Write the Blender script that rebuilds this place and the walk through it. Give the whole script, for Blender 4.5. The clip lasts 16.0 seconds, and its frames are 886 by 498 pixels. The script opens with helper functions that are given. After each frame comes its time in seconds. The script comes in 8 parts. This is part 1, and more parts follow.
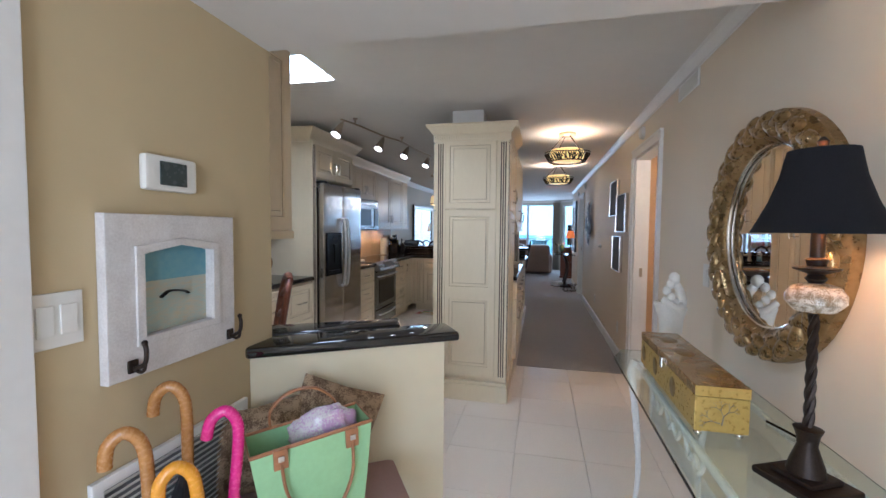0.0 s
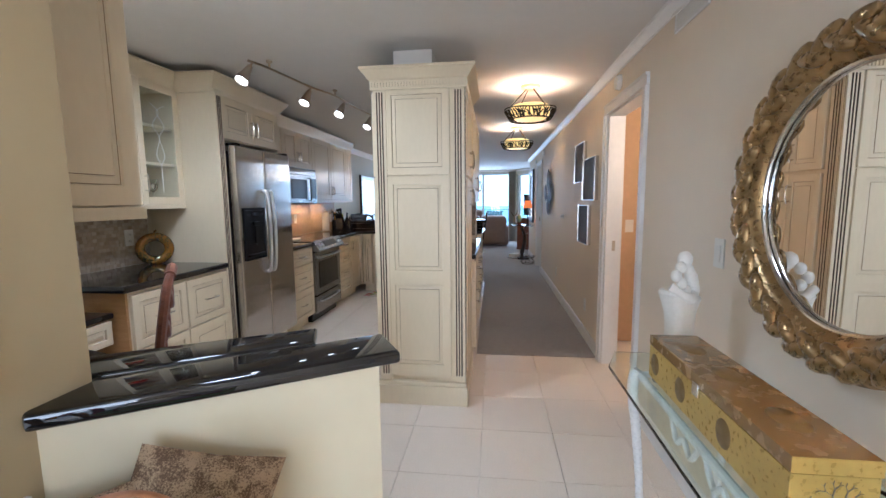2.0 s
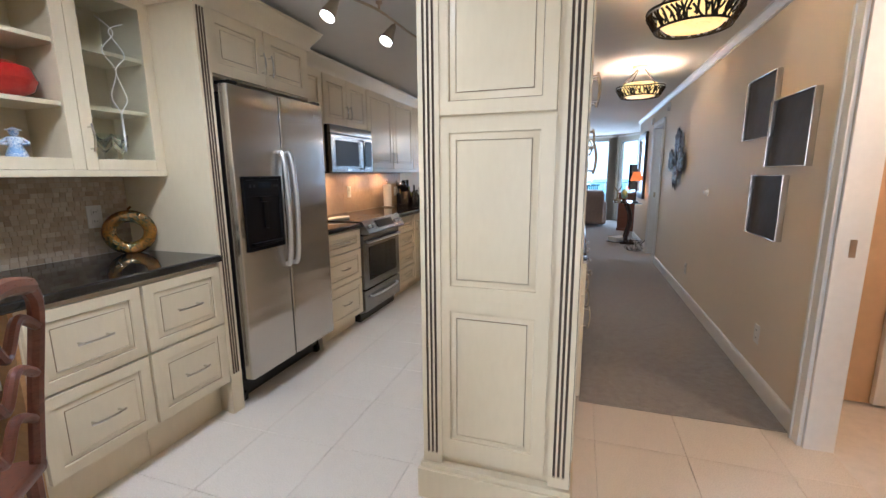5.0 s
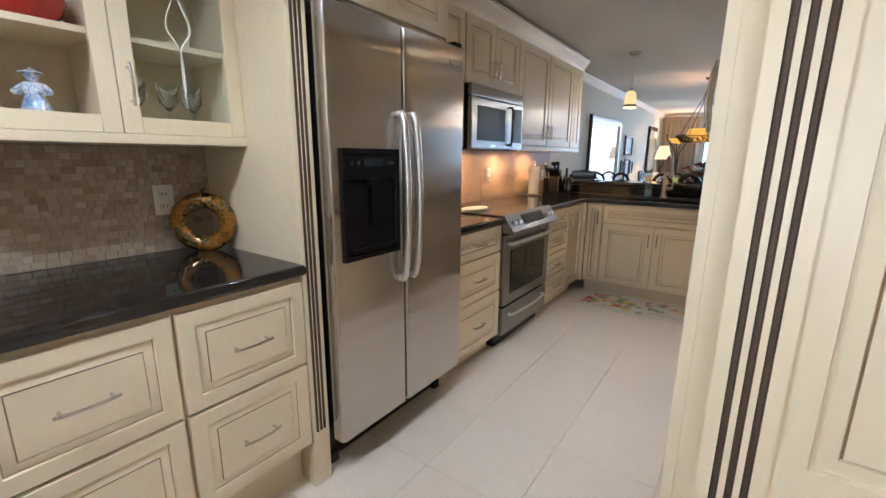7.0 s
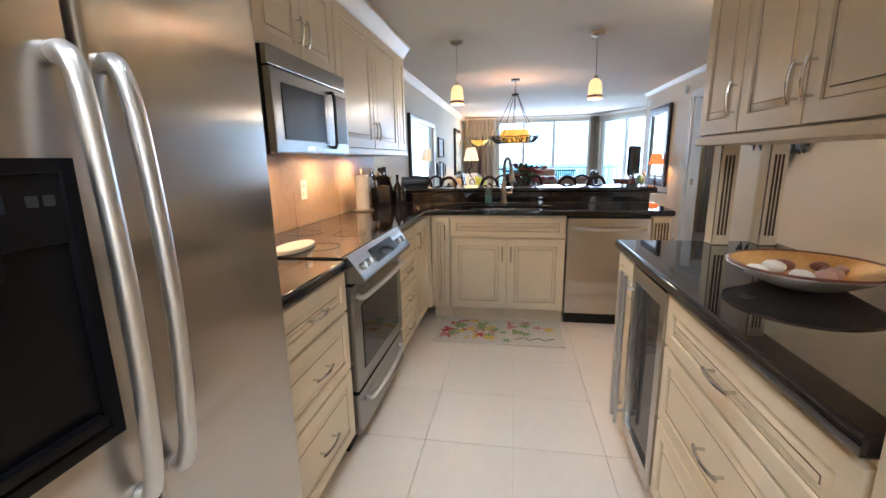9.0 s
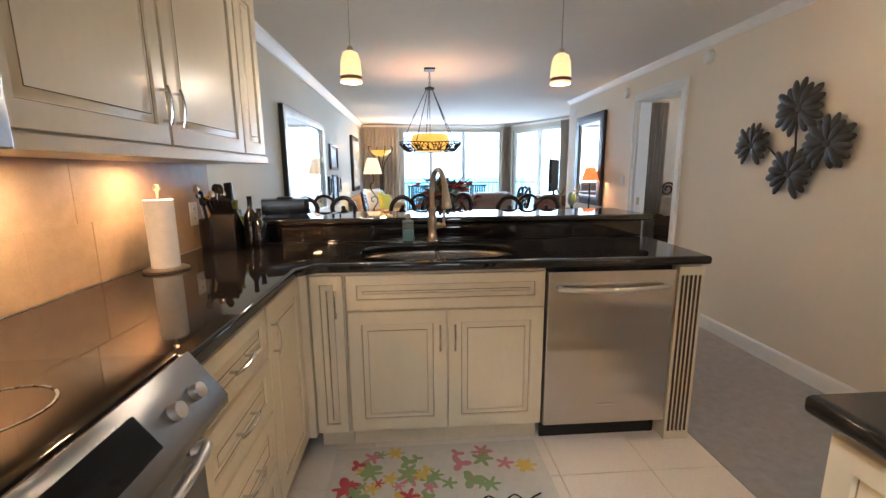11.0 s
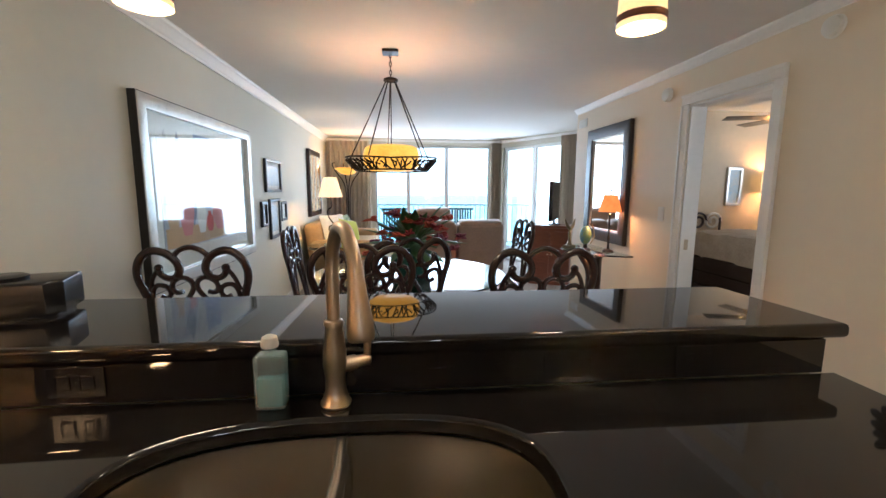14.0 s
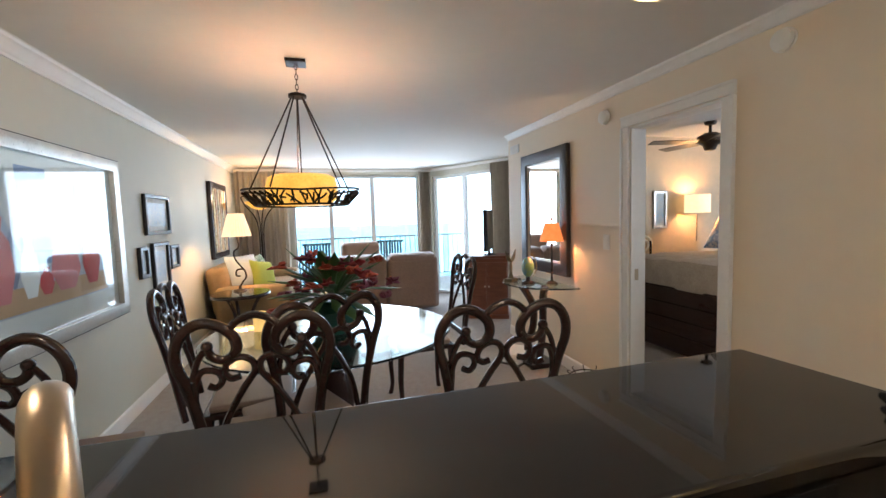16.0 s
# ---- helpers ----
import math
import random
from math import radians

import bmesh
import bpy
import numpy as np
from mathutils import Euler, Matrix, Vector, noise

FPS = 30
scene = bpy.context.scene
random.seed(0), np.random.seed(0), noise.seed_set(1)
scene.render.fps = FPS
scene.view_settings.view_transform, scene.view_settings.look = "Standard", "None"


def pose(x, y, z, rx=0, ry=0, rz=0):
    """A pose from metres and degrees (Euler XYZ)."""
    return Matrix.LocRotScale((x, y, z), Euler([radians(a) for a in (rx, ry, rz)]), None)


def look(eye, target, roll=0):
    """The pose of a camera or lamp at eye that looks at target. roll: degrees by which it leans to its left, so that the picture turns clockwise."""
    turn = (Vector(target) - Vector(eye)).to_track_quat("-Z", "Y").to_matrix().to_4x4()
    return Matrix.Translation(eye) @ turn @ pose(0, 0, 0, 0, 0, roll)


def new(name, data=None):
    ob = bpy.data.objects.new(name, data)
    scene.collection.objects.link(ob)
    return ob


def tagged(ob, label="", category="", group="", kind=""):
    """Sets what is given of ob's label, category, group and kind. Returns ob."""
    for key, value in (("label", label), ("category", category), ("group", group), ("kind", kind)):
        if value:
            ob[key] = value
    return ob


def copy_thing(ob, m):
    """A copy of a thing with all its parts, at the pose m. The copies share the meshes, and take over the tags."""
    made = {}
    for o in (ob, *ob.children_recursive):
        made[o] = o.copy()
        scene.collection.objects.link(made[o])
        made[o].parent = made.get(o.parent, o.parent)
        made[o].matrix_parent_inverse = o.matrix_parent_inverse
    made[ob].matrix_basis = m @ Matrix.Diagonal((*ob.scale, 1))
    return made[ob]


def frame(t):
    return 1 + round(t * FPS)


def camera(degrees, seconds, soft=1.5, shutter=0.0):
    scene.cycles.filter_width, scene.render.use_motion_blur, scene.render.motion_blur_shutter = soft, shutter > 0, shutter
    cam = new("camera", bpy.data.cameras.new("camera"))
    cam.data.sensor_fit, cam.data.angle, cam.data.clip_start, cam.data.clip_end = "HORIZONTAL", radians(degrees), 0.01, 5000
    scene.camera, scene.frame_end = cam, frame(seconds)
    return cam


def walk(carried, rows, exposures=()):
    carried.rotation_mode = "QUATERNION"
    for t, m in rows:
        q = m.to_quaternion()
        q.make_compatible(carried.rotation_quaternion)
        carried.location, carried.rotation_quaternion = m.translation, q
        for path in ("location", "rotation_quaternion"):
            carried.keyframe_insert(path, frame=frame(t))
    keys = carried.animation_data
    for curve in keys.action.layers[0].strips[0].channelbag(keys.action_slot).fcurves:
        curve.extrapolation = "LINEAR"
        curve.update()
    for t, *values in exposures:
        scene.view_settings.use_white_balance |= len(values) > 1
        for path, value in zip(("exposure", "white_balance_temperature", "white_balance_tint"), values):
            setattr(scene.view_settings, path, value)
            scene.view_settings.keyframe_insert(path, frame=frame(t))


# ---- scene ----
cam = camera(93.4, 16.0)
PATH = [
    (0, (0.2, 0.658, 1.362), (-0.249, 2.604, 1.263), 0.5),
    (0.5, (0.236, 0.842, 1.346), (-0.138, 2.799, 1.17), 1.3),
    (1, (0.213, 0.945, 1.346), (-0.113, 2.907, 1.134), 0.9),
    (1.5, (0.154, 1.115, 1.352), (-0.097, 3.09, 1.16), 0.5),
    (2, (0.141, 1.258, 1.354), (-0.098, 3.231, 1.122), -0.6),
    (2.5, (0.128, 1.491, 1.362), (-0.227, 3.446, 1.129), -0.5),
    (3, (0.064, 1.694, 1.352), (-0.293, 3.648, 1.123), -0.4),
    (3.2, (0.023, 1.779, 1.356), (-0.342, 3.734, 1.146), -0.8),
    (5.3, (-0.08, 2.579, 1.309), (-0.768, 4.416, 0.919), 0.0),
    (5.5, (-0.121, 2.673, 1.305), (-0.874, 4.48, 0.893), 0.3),
    (6, (-0.247, 2.895, 1.295), (-1.263, 4.563, 0.864), 1.0),
    (6.5, (-0.434, 3.066, 1.292), (-1.546, 4.666, 0.841), 0.3),
    (7, (-0.603, 3.258, 1.283), (-1.742, 4.844, 0.851), 0.4),
    (7.5, (-0.753, 3.433, 1.285), (-1.835, 5.058, 0.852), 0.6),
    (8, (-0.917, 3.584, 1.315), (-1.775, 5.343, 0.904), -0.3),
    (8.5, (-1.067, 3.772, 1.294), (-1.613, 5.65, 0.876), -0.2),
    (9, (-1.161, 4.059, 1.299), (-1.489, 5.987, 0.879), -1.1),
    (9.2, (-1.188, 4.182, 1.285), (-1.426, 6.117, 0.837), -1.5),
    (11.3, (-1.35, 5.708, 1.291), (-1.206, 7.671, 0.932), -0.3),
    (11.5, (-1.332, 5.826, 1.3), (-1.199, 7.787, 0.932), 0.2),
    (12, (-1.302, 6.12, 1.31), (-1.029, 8.071, 0.963), 0.4),
    (12.5, (-1.284, 6.337, 1.319), (-1.051, 8.298, 1.003), 0.8),
    (13, (-1.209, 6.506, 1.332), (-1.088, 8.481, 1.043), 0.8),
    (13.5, (-1.142, 6.669, 1.338), (-0.991, 8.649, 1.104), 0.8),
    (14, (-1.103, 6.921, 1.372), (-0.898, 8.89, 1.088), 0.3),
    (14.5, (-1.057, 7.177, 1.366), (-0.874, 9.156, 1.139), 0.5),
    (15, (-1.062, 7.354, 1.378), (-0.837, 9.331, 1.177), 0.1),
    (15.5, (-1.067, 7.416, 1.395), (-0.783, 9.389, 1.234), -0.7),
    (16, (-1.039, 7.415, 1.409), (-0.502, 9.336, 1.256), -1.7),
]
walk(cam, [(t, look(eye, target, roll)) for t, eye, target, roll in PATH], exposures=[(0, 0.76, 4700, 10), (0.6, 1.05, 4700, 10), (3, 1.15, 4800, 10), (5.5, 1.35, 4950, 10), (7.5, 1.42, 5100, 10), (9, 1.72, 5100, 10), (11.5, 1.74, 5250, 10), (13, 1.7, 5350, 10), (16, 1.58, 5600, 10)])

# ---- world and daylight ----
world = bpy.data.worlds.new("sky")
scene.world = world
world.use_nodes = True
wn = world.node_tree.nodes
sky = wn.new("ShaderNodeTexSky")
sky.sky_type, sky.sun_disc = "NISHITA", False
sky.sun_elevation, sky.sun_rotation = radians(52), radians(108)
wn["Background"].inputs[1].default_value = 0.15
world.node_tree.links.new(sky.outputs[0], wn["Background"].inputs[0])
sun = new("sun", bpy.data.lights.new("sun", "SUN"))
sun.data.energy, sun.data.angle, sun.data.color = 4.5, radians(0.53), (1.0, 0.95, 0.88)
sun.matrix_world = look((18, -6, 30), (0, 0, 0))


LAMPS = 0.55   # one dimmer for all lamps


def area_light(name, m, w, h, energy, color):
    d = bpy.data.lights.new(name, "AREA")
    d.shape, d.size, d.size_y, d.energy, d.color = "RECTANGLE", w, h, energy * LAMPS, color
    ob = new(name, d)
    ob.matrix_world = m
    return ob


def point_light(name, at, energy, color, radius=0.05):
    d = bpy.data.lights.new(name, "POINT")
    d.energy, d.color, d.shadow_soft_size = energy * LAMPS, color, radius
    ob = new(name, d)
    ob.location = at
    return ob


def spot_light(name, eye, target, energy, color, spread=70):
    d = bpy.data.lights.new(name, "SPOT")
    d.energy, d.color, d.spot_size, d.spot_blend, d.shadow_soft_size = energy * LAMPS, color, radians(spread), 0.6, 0.03
    ob = new(name, d)
    ob.matrix_world = look(eye, target)
    return ob


WARM, AMBER, DAY = (1.0, 0.78, 0.52), (1.0, 0.55, 0.2), (0.84, 0.92, 1.0)
area_light("window_daylight", look((-0.45, 15.05, 1.25), (-0.45, 8, 1.1)), 2.1, 2.0, 44, DAY)
area_light("slider_daylight", look((1.35, 14.4, 1.2), (-0.3, 10, 1.0)), 1.5, 2.0, 18, DAY)
area_light("entry_daylight", look((0.1, -1.1, 1.3), (0.1, 3, 1.2)), 1.0, 2.0, 46, (1.0, 0.94, 0.86))
# electric light of the ceiling panel over the desk, not sky
area_light("skylight_daylight", look((-1.305, 2.97, 2.355), (-1.3, 2.98, 0)), 0.4, 0.4, 17, (1.0, 0.95, 0.88))
# added fill lamp, out of view, to brighten the bed; no window there
area_light("bedroom_daylight", look((4.9, 9.0, 1.4), (2.5, 10.3, 1.0)), 1.5, 1.6, 60, DAY)
for y in (5.32, 6.0, 6.62, 7.2):
    area_light("under_cabinet_light", look((-2.3, y, 1.322), (-2.33, y, 0)), 0.07, 0.07, 2.6, (1.0, 0.56, 0.24))

import collections
# ---- mesh helpers ----
def put_mats(ob, mats):
    for m in (mats if isinstance(mats, (list, tuple)) else [mats]):
        ob.data.materials.append(m)


def flatten(me):
    """Keeps large flat faces flat beside their rounded edges: normals weighted by area."""
    n = len(me.polygons)
    if n < 10 or n > 500:
        return
    areas = sorted(p.area for p in me.polygons)
    if areas[-1] < 25 * areas[n // 2]:
        return
    at = collections.defaultdict(list)
    for p in me.polygons:
        for v in p.vertices:
            at[v].append((p.normal.copy(), p.area))
    out = []
    for p in me.polygons:
        for v in p.vertices:
            s = Vector((0, 0, 0))
            for q, a in at[v]:
                if q.dot(p.normal) > 0.6:
                    s += q * a
            out.append(s.normalized())
    me.normals_split_custom_set(out)


def make_mesh(name, bm, mats, sharp=38):
    me = bpy.data.meshes.new(name)
    bm.normal_update()
    bm.to_mesh(me)
    bm.free()
    for m in (mats if isinstance(mats, (list, tuple)) else [mats]):
        me.materials.append(m)
    me.polygons.foreach_set("use_smooth", [True] * len(me.polygons))
    me.set_sharp_from_angle(angle=radians(sharp))
    flatten(me)
    return me


def part(name, bm, mats, parent, label="", m=None):
    ob = new(name, make_mesh(name, bm, mats))
    ob.parent = parent
    if m is not None:
        ob.matrix_basis = m
    if label:
        ob["label"] = label
    return ob


def thing(name, m, label, category, group="", kind=""):
    ob = new(name)
    ob.empty_display_size = 0.1
    ob.matrix_basis = m
    return tagged(ob, label, category, group, kind)


def solo(name, bm, mats, label, category, m=None, kind="", group=""):
    ob = new(name, make_mesh(name, bm, mats))
    if m is not None:
        ob.matrix_basis = m
    return tagged(ob, label, category, group, kind)


def box(bm, x0, x1, y0, y1, z0, z1, bev=0.0, mi=0, seg=2):
    r = bmesh.ops.create_cube(bm, size=1)
    vs = r["verts"]
    bmesh.ops.scale(bm, verts=vs, vec=(abs(x1 - x0), abs(y1 - y0), abs(z1 - z0)))
    bmesh.ops.translate(bm, verts=vs, vec=((x0 + x1) / 2, (y0 + y1) / 2, (z0 + z1) / 2))
    fs = {f for v in vs for f in v.link_faces}
    for f in fs:
        f.material_index = mi
    if bev:
        es = list({e for v in vs for e in v.link_edges})
        out = bmesh.ops.bevel(bm, geom=es, offset=bev, segments=seg, affect="EDGES", profile=0.6)
        for f in out["faces"]:
            f.material_index = mi
    return vs


def B():
    return bmesh.new()


def bx(x0, x1, y0, y1, z0, z1, bev=0.0):
    bm = B()
    box(bm, x0, x1, y0, y1, z0, z1, bev)
    return bm


def lathe(bm, prof, n=24, c=(0, 0, 0), mi=0, sx=1.0, sy=1.0):
    rows = []
    for r, z in prof:
        if r < 1e-5:
            rows.append([bm.verts.new((c[0], c[1], c[2] + z))])
        else:
            rows.append([bm.verts.new((c[0] + sx * r * math.cos(2 * math.pi * i / n), c[1] + sy * r * math.sin(2 * math.pi * i / n), c[2] + z)) for i in range(n)])
    for a, b in zip(rows, rows[1:]):
        for i in range(n):
            q = [a[i % len(a)], a[(i + 1) % len(a)], b[(i + 1) % len(b)], b[i % len(b)]]
            q2 = list(dict.fromkeys(q))
            if len(q2) > 2:
                try:
                    bm.faces.new(q2).material_index = mi
                except ValueError:
                    pass
    return bm


def spline(pts, n=8, closed=False):
    P = [Vector(p) for p in pts]
    out = []
    N = len(P)
    for i in range(N if closed else N - 1):
        p0, p1, p2, p3 = (P[(i - 1) % N], P[i], P[(i + 1) % N], P[(i + 2) % N]) if closed else (P[max(i - 1, 0)], P[i], P[i + 1], P[min(i + 2, N - 1)])
        for k in range(n):
            t = k / n
            out.append(0.5 * ((2 * p1) + (p2 - p0) * t + (2 * p0 - 5 * p1 + 4 * p2 - p3) * t * t + (3 * p1 - p0 - 3 * p2 + p3) * t ** 3))
    if not closed:
        out.append(P[-1])
    return out


def tube(bm, pts, r, n=8, mi=0, flat=1.0, closed=False):
    P = [Vector(p) for p in pts]
    R = r if isinstance(r, (list, tuple)) else [r] * len(P)
    rows, up = [], None
    for i, p in enumerate(P):
        a, b = P[(i - 1) % len(P)] if (closed or i) else P[0], P[(i + 1) % len(P)] if (closed or i < len(P) - 1) else P[-1]
        d = (b - a).normalized()
        if up is None:
            up = Vector((0, 0, 1)) if abs(d.z) < 0.9 else Vector((1, 0, 0))
        s = d.cross(up).normalized()
        up = s.cross(d).normalized()
        rows.append([bm.verts.new(p + R[i] * (math.cos(2 * math.pi * k / n) * s + flat * math.sin(2 * math.pi * k / n) * up)) for k in range(n)])
    pairs = list(zip(rows, rows[1:])) + ([(rows[-1], rows[0])] if closed else [])
    for a, b in pairs:
        for k in range(n):
            bm.faces.new((a[k], b[k], b[(k + 1) % n], a[(k + 1) % n])).material_index = mi
    if not closed:
        bm.faces.new(rows[0]).material_index = mi
        bm.faces.new(list(reversed(rows[-1]))).material_index = mi
    return bm


def prism(bm, poly, z0, z1, bev=0.0, holes=(), mi=0):
    """A flat slab over an outline, with holes through it."""
    edges = []
    for loop in [poly, *holes]:
        vs = [bm.verts.new((x, y, z1)) for x, y in loop]
        edges += [bm.edges.new((vs[i], vs[(i + 1) % len(vs)])) for i in range(len(vs))]
    r = bmesh.ops.triangle_fill(bm, edges=edges, use_beauty=True)
    top = [f for f in r["geom"] if isinstance(f, bmesh.types.BMFace)]
    for f in top:
        if f.normal.z < 0:
            f.normal_flip()
    ex = bmesh.ops.extrude_face_region(bm, geom=top)
    low = [v for v in ex["geom"] if isinstance(v, bmesh.types.BMVert)]
    bmesh.ops.translate(bm, verts=low, vec=(0, 0, z0 - z1))
    bmesh.ops.recalc_face_normals(bm, faces=bm.faces[:])
    if bev:
        rim = [e for e in bm.edges if len(e.link_faces) == 2 and e.calc_face_angle(0) > 1.0 and abs(e.verts[0].co.z - e.verts[1].co.z) < 1e-5]
        bmesh.ops.bevel(bm, geom=rim, offset=bev, segments=3, affect="EDGES", profile=0.5)
    for f in bm.faces:
        f.material_index = mi
    return bm


def sweep_profile(bm, prof, path, mi=0):
    """Mould with a profile of (out, up) along a level path; out is to the right of the way."""
    rows = []
    for i, p in enumerate(path):
        p = Vector(p)
        a = (p - Vector(path[i - 1])).normalized() if i else None
        b = (Vector(path[i + 1]) - p).normalized() if i < len(path) - 1 else None
        a, b = a or b, b or a
        na, nb = Vector((a.y, -a.x, 0)), Vector((b.y, -b.x, 0))
        nn = (na + nb).normalized()
        nn /= max(nn.dot(na), 0.3)
        rows.append([bm.verts.new(p + nn * o + Vector((0, 0, u))) for o, u in prof])
    for a, b in zip(rows, rows[1:]):
        for k in range(len(prof) - 1):
            bm.faces.new((a[k], b[k], b[k + 1], a[k + 1])).material_index = mi
    for r in (rows[0], list(reversed(rows[-1]))):
        try:
            bm.faces.new(r).material_index = mi
        except ValueError:
            pass
    bmesh.ops.recalc_face_normals(bm, faces=bm.faces[:])
    return bm


def ringed(bm, w, h, spec, back=0.0, x0=0.0, z0=0.0):
    """Nested rectangles of (inset, out, material of the band inside it); the front looks along -y."""
    rows = []
    for ins, out, mi in spec:
        rows.append(([bm.verts.new((x0 + x, -out, z0 + z)) for x, z in ((ins, ins), (w - ins, ins), (w - ins, h - ins), (ins, h - ins))], mi))
    for (a, mi), (b, _) in zip(rows, rows[1:]):
        for k in range(4):
            bm.faces.new((a[k], a[(k + 1) % 4], b[(k + 1) % 4], b[k])).material_index = mi
    return rows


def panel_front(w, h, t=0.02, frame_w=0.042):
    """A raised-panel front, glazed in its grooves: lower left at the origin, its back on y = 0."""
    bm = B()
    f = min(frame_w, w * 0.28, h * 0.28)
    rows = ringed(bm, w, h, [(0, 0, 0), (0, t - 0.003, 0), (0.003, t, 0), (f, t, 0), (f + 0.002, t - 0.008, 1), (f + 0.004, t - 0.009, 0), (f + 0.008, t - 0.008, 0), (f + 0.026, t - 0.001, 0), (f + 0.028, t - 0.0045, 1), (f + 0.03, t - 0.0015, 0)])
    last = rows[-1][0]
    bm.faces.new(last).material_index = 0
    bm.faces.new(list(reversed(rows[0][0]))).material_index = 0
    return bm


def bar_pull(length, out=0.03, r=0.005, vertical=False):
    """An arched bar pull, centred, its feet on y = 0."""
    bm = B()
    L = length / 2
    pts = spline([(-L, -out * 0.75, 0), (-L * 0.5, -out * 1.0, 0), (0, -out * 1.08, 0), (L * 0.5, -out, 0), (L, -out * 0.75, 0)], 5)
    feet = [(-L * 0.78, 0), (L * 0.78, 0)]
    for x, _ in feet:
        tube(bm, [(x, 0, 0), (x, -out * 0.9, 0)], r * 0.9, 8)
    tube(bm, pts, r, 8)
    if vertical:
        bmesh.ops.rotate(bm, verts=bm.verts[:], matrix=Matrix.Rotation(radians(90), 3, "Y"))
    return bm


def cabinet(name, m, w, d, z0, z1, fronts, label, kick=0.0, group="", hood=0.0, mats=None, pull=None):
    """A cabinet whose front looks along -y: fronts are (x, z, w, h, pull: h, v with a side, or none)."""
    CR = mats or [CREAM, GLAZE]
    c = thing(name, m, label, "cabinet", group)
    bm = B()
    box(bm, 0, w, 0.001, d, z0 + kick, z1 - hood, 0.002)
    if hood:
        box(bm, 0, w, 0.001, 0.02, z1 - hood, z1)
    if kick:
        box(bm, 0.002, w - 0.002, 0.07, d - 0.01, z0, z0 + kick)
    part("body", bm, CR, c)
    for fx, fz, fw, fh, kind in fronts:
        dr = part("drawer_front" if kind == "h" else "door", panel_front(fw, fh, frame_w=0.045 if kind == "h" else 0.058), CR, c, m=pose(fx, 0, fz))
        if kind == "h":
            part("handle", bar_pull(min(0.13, fw * 0.5)), pull or CHROME, dr, "polished metal bar pull", m=pose(fw / 2, -0.02, fh / 2))
        elif kind and kind[0] == "v":
            px = 0.03 if "l" in kind else fw - 0.03
            pz = 0.12 if "b" in kind else (fh - 0.12 if "t" in kind else fh / 2)
            part("handle", bar_pull(0.12, vertical=True), pull or CHROME, dr, "polished metal bar pull", m=pose(px, -0.02, pz))
    return c


def fluted(bm, w, h, x0=0.0, z0=0.0, n=3, t=0.02, flute=0.012, y0=0.0):
    """A pilaster with upright grooves, front along -y; the grooves take material 1."""
    pitch = w / (n + (1.6 if n < 4 else 0.9))
    edge = (w - (n - 1) * pitch - flute) / 2
    f, deep = y0 - t, y0 - t + 0.007
    poly = [(x0, f)]
    for i in range(n):
        a = x0 + edge + i * pitch
        poly += [(a, f), (a + 0.002, deep), (a + flute - 0.002, deep), (a + flute, f)]
    poly += [(x0 + w, f), (x0 + w, y0), (x0, y0)]
    before = set(bm.faces)
    prism(bm, poly, z0, z0 + h)
    for face in bm.faces:
        if face not in before:
            c = face.calc_center_median()
            face.normal_update()
            if abs(face.normal.z) < 0.5 and f + 0.002 < c.y < deep + 0.001:
                face.material_index = 1
    for z in (z0 - 0.0, z0 + h - 0.04):
        box(bm, x0, x0 + w, y0 - t - 0.001, y0 - t + 0.007, z, z + 0.04)
    return bm


def wall_with_openings(a0, a1, z0, z1, t, openings):
    """A wall along x, thick towards +y, with openings (a, b, low, high)."""
    bm = B()
    cuts = sorted(openings)
    x = a0
    for a, b, lo, hi in cuts:
        if a > x:
            box(bm, x, a, 0, t, z0, z1)
        if lo > z0:
            box(bm, a, b, 0, t, z0, lo)
        if hi < z1:
            box(bm, a, b, 0, t, hi, z1)
        x = b
    if x < a1:
        box(bm, x, a1, 0, t, z0, z1)
    return bm

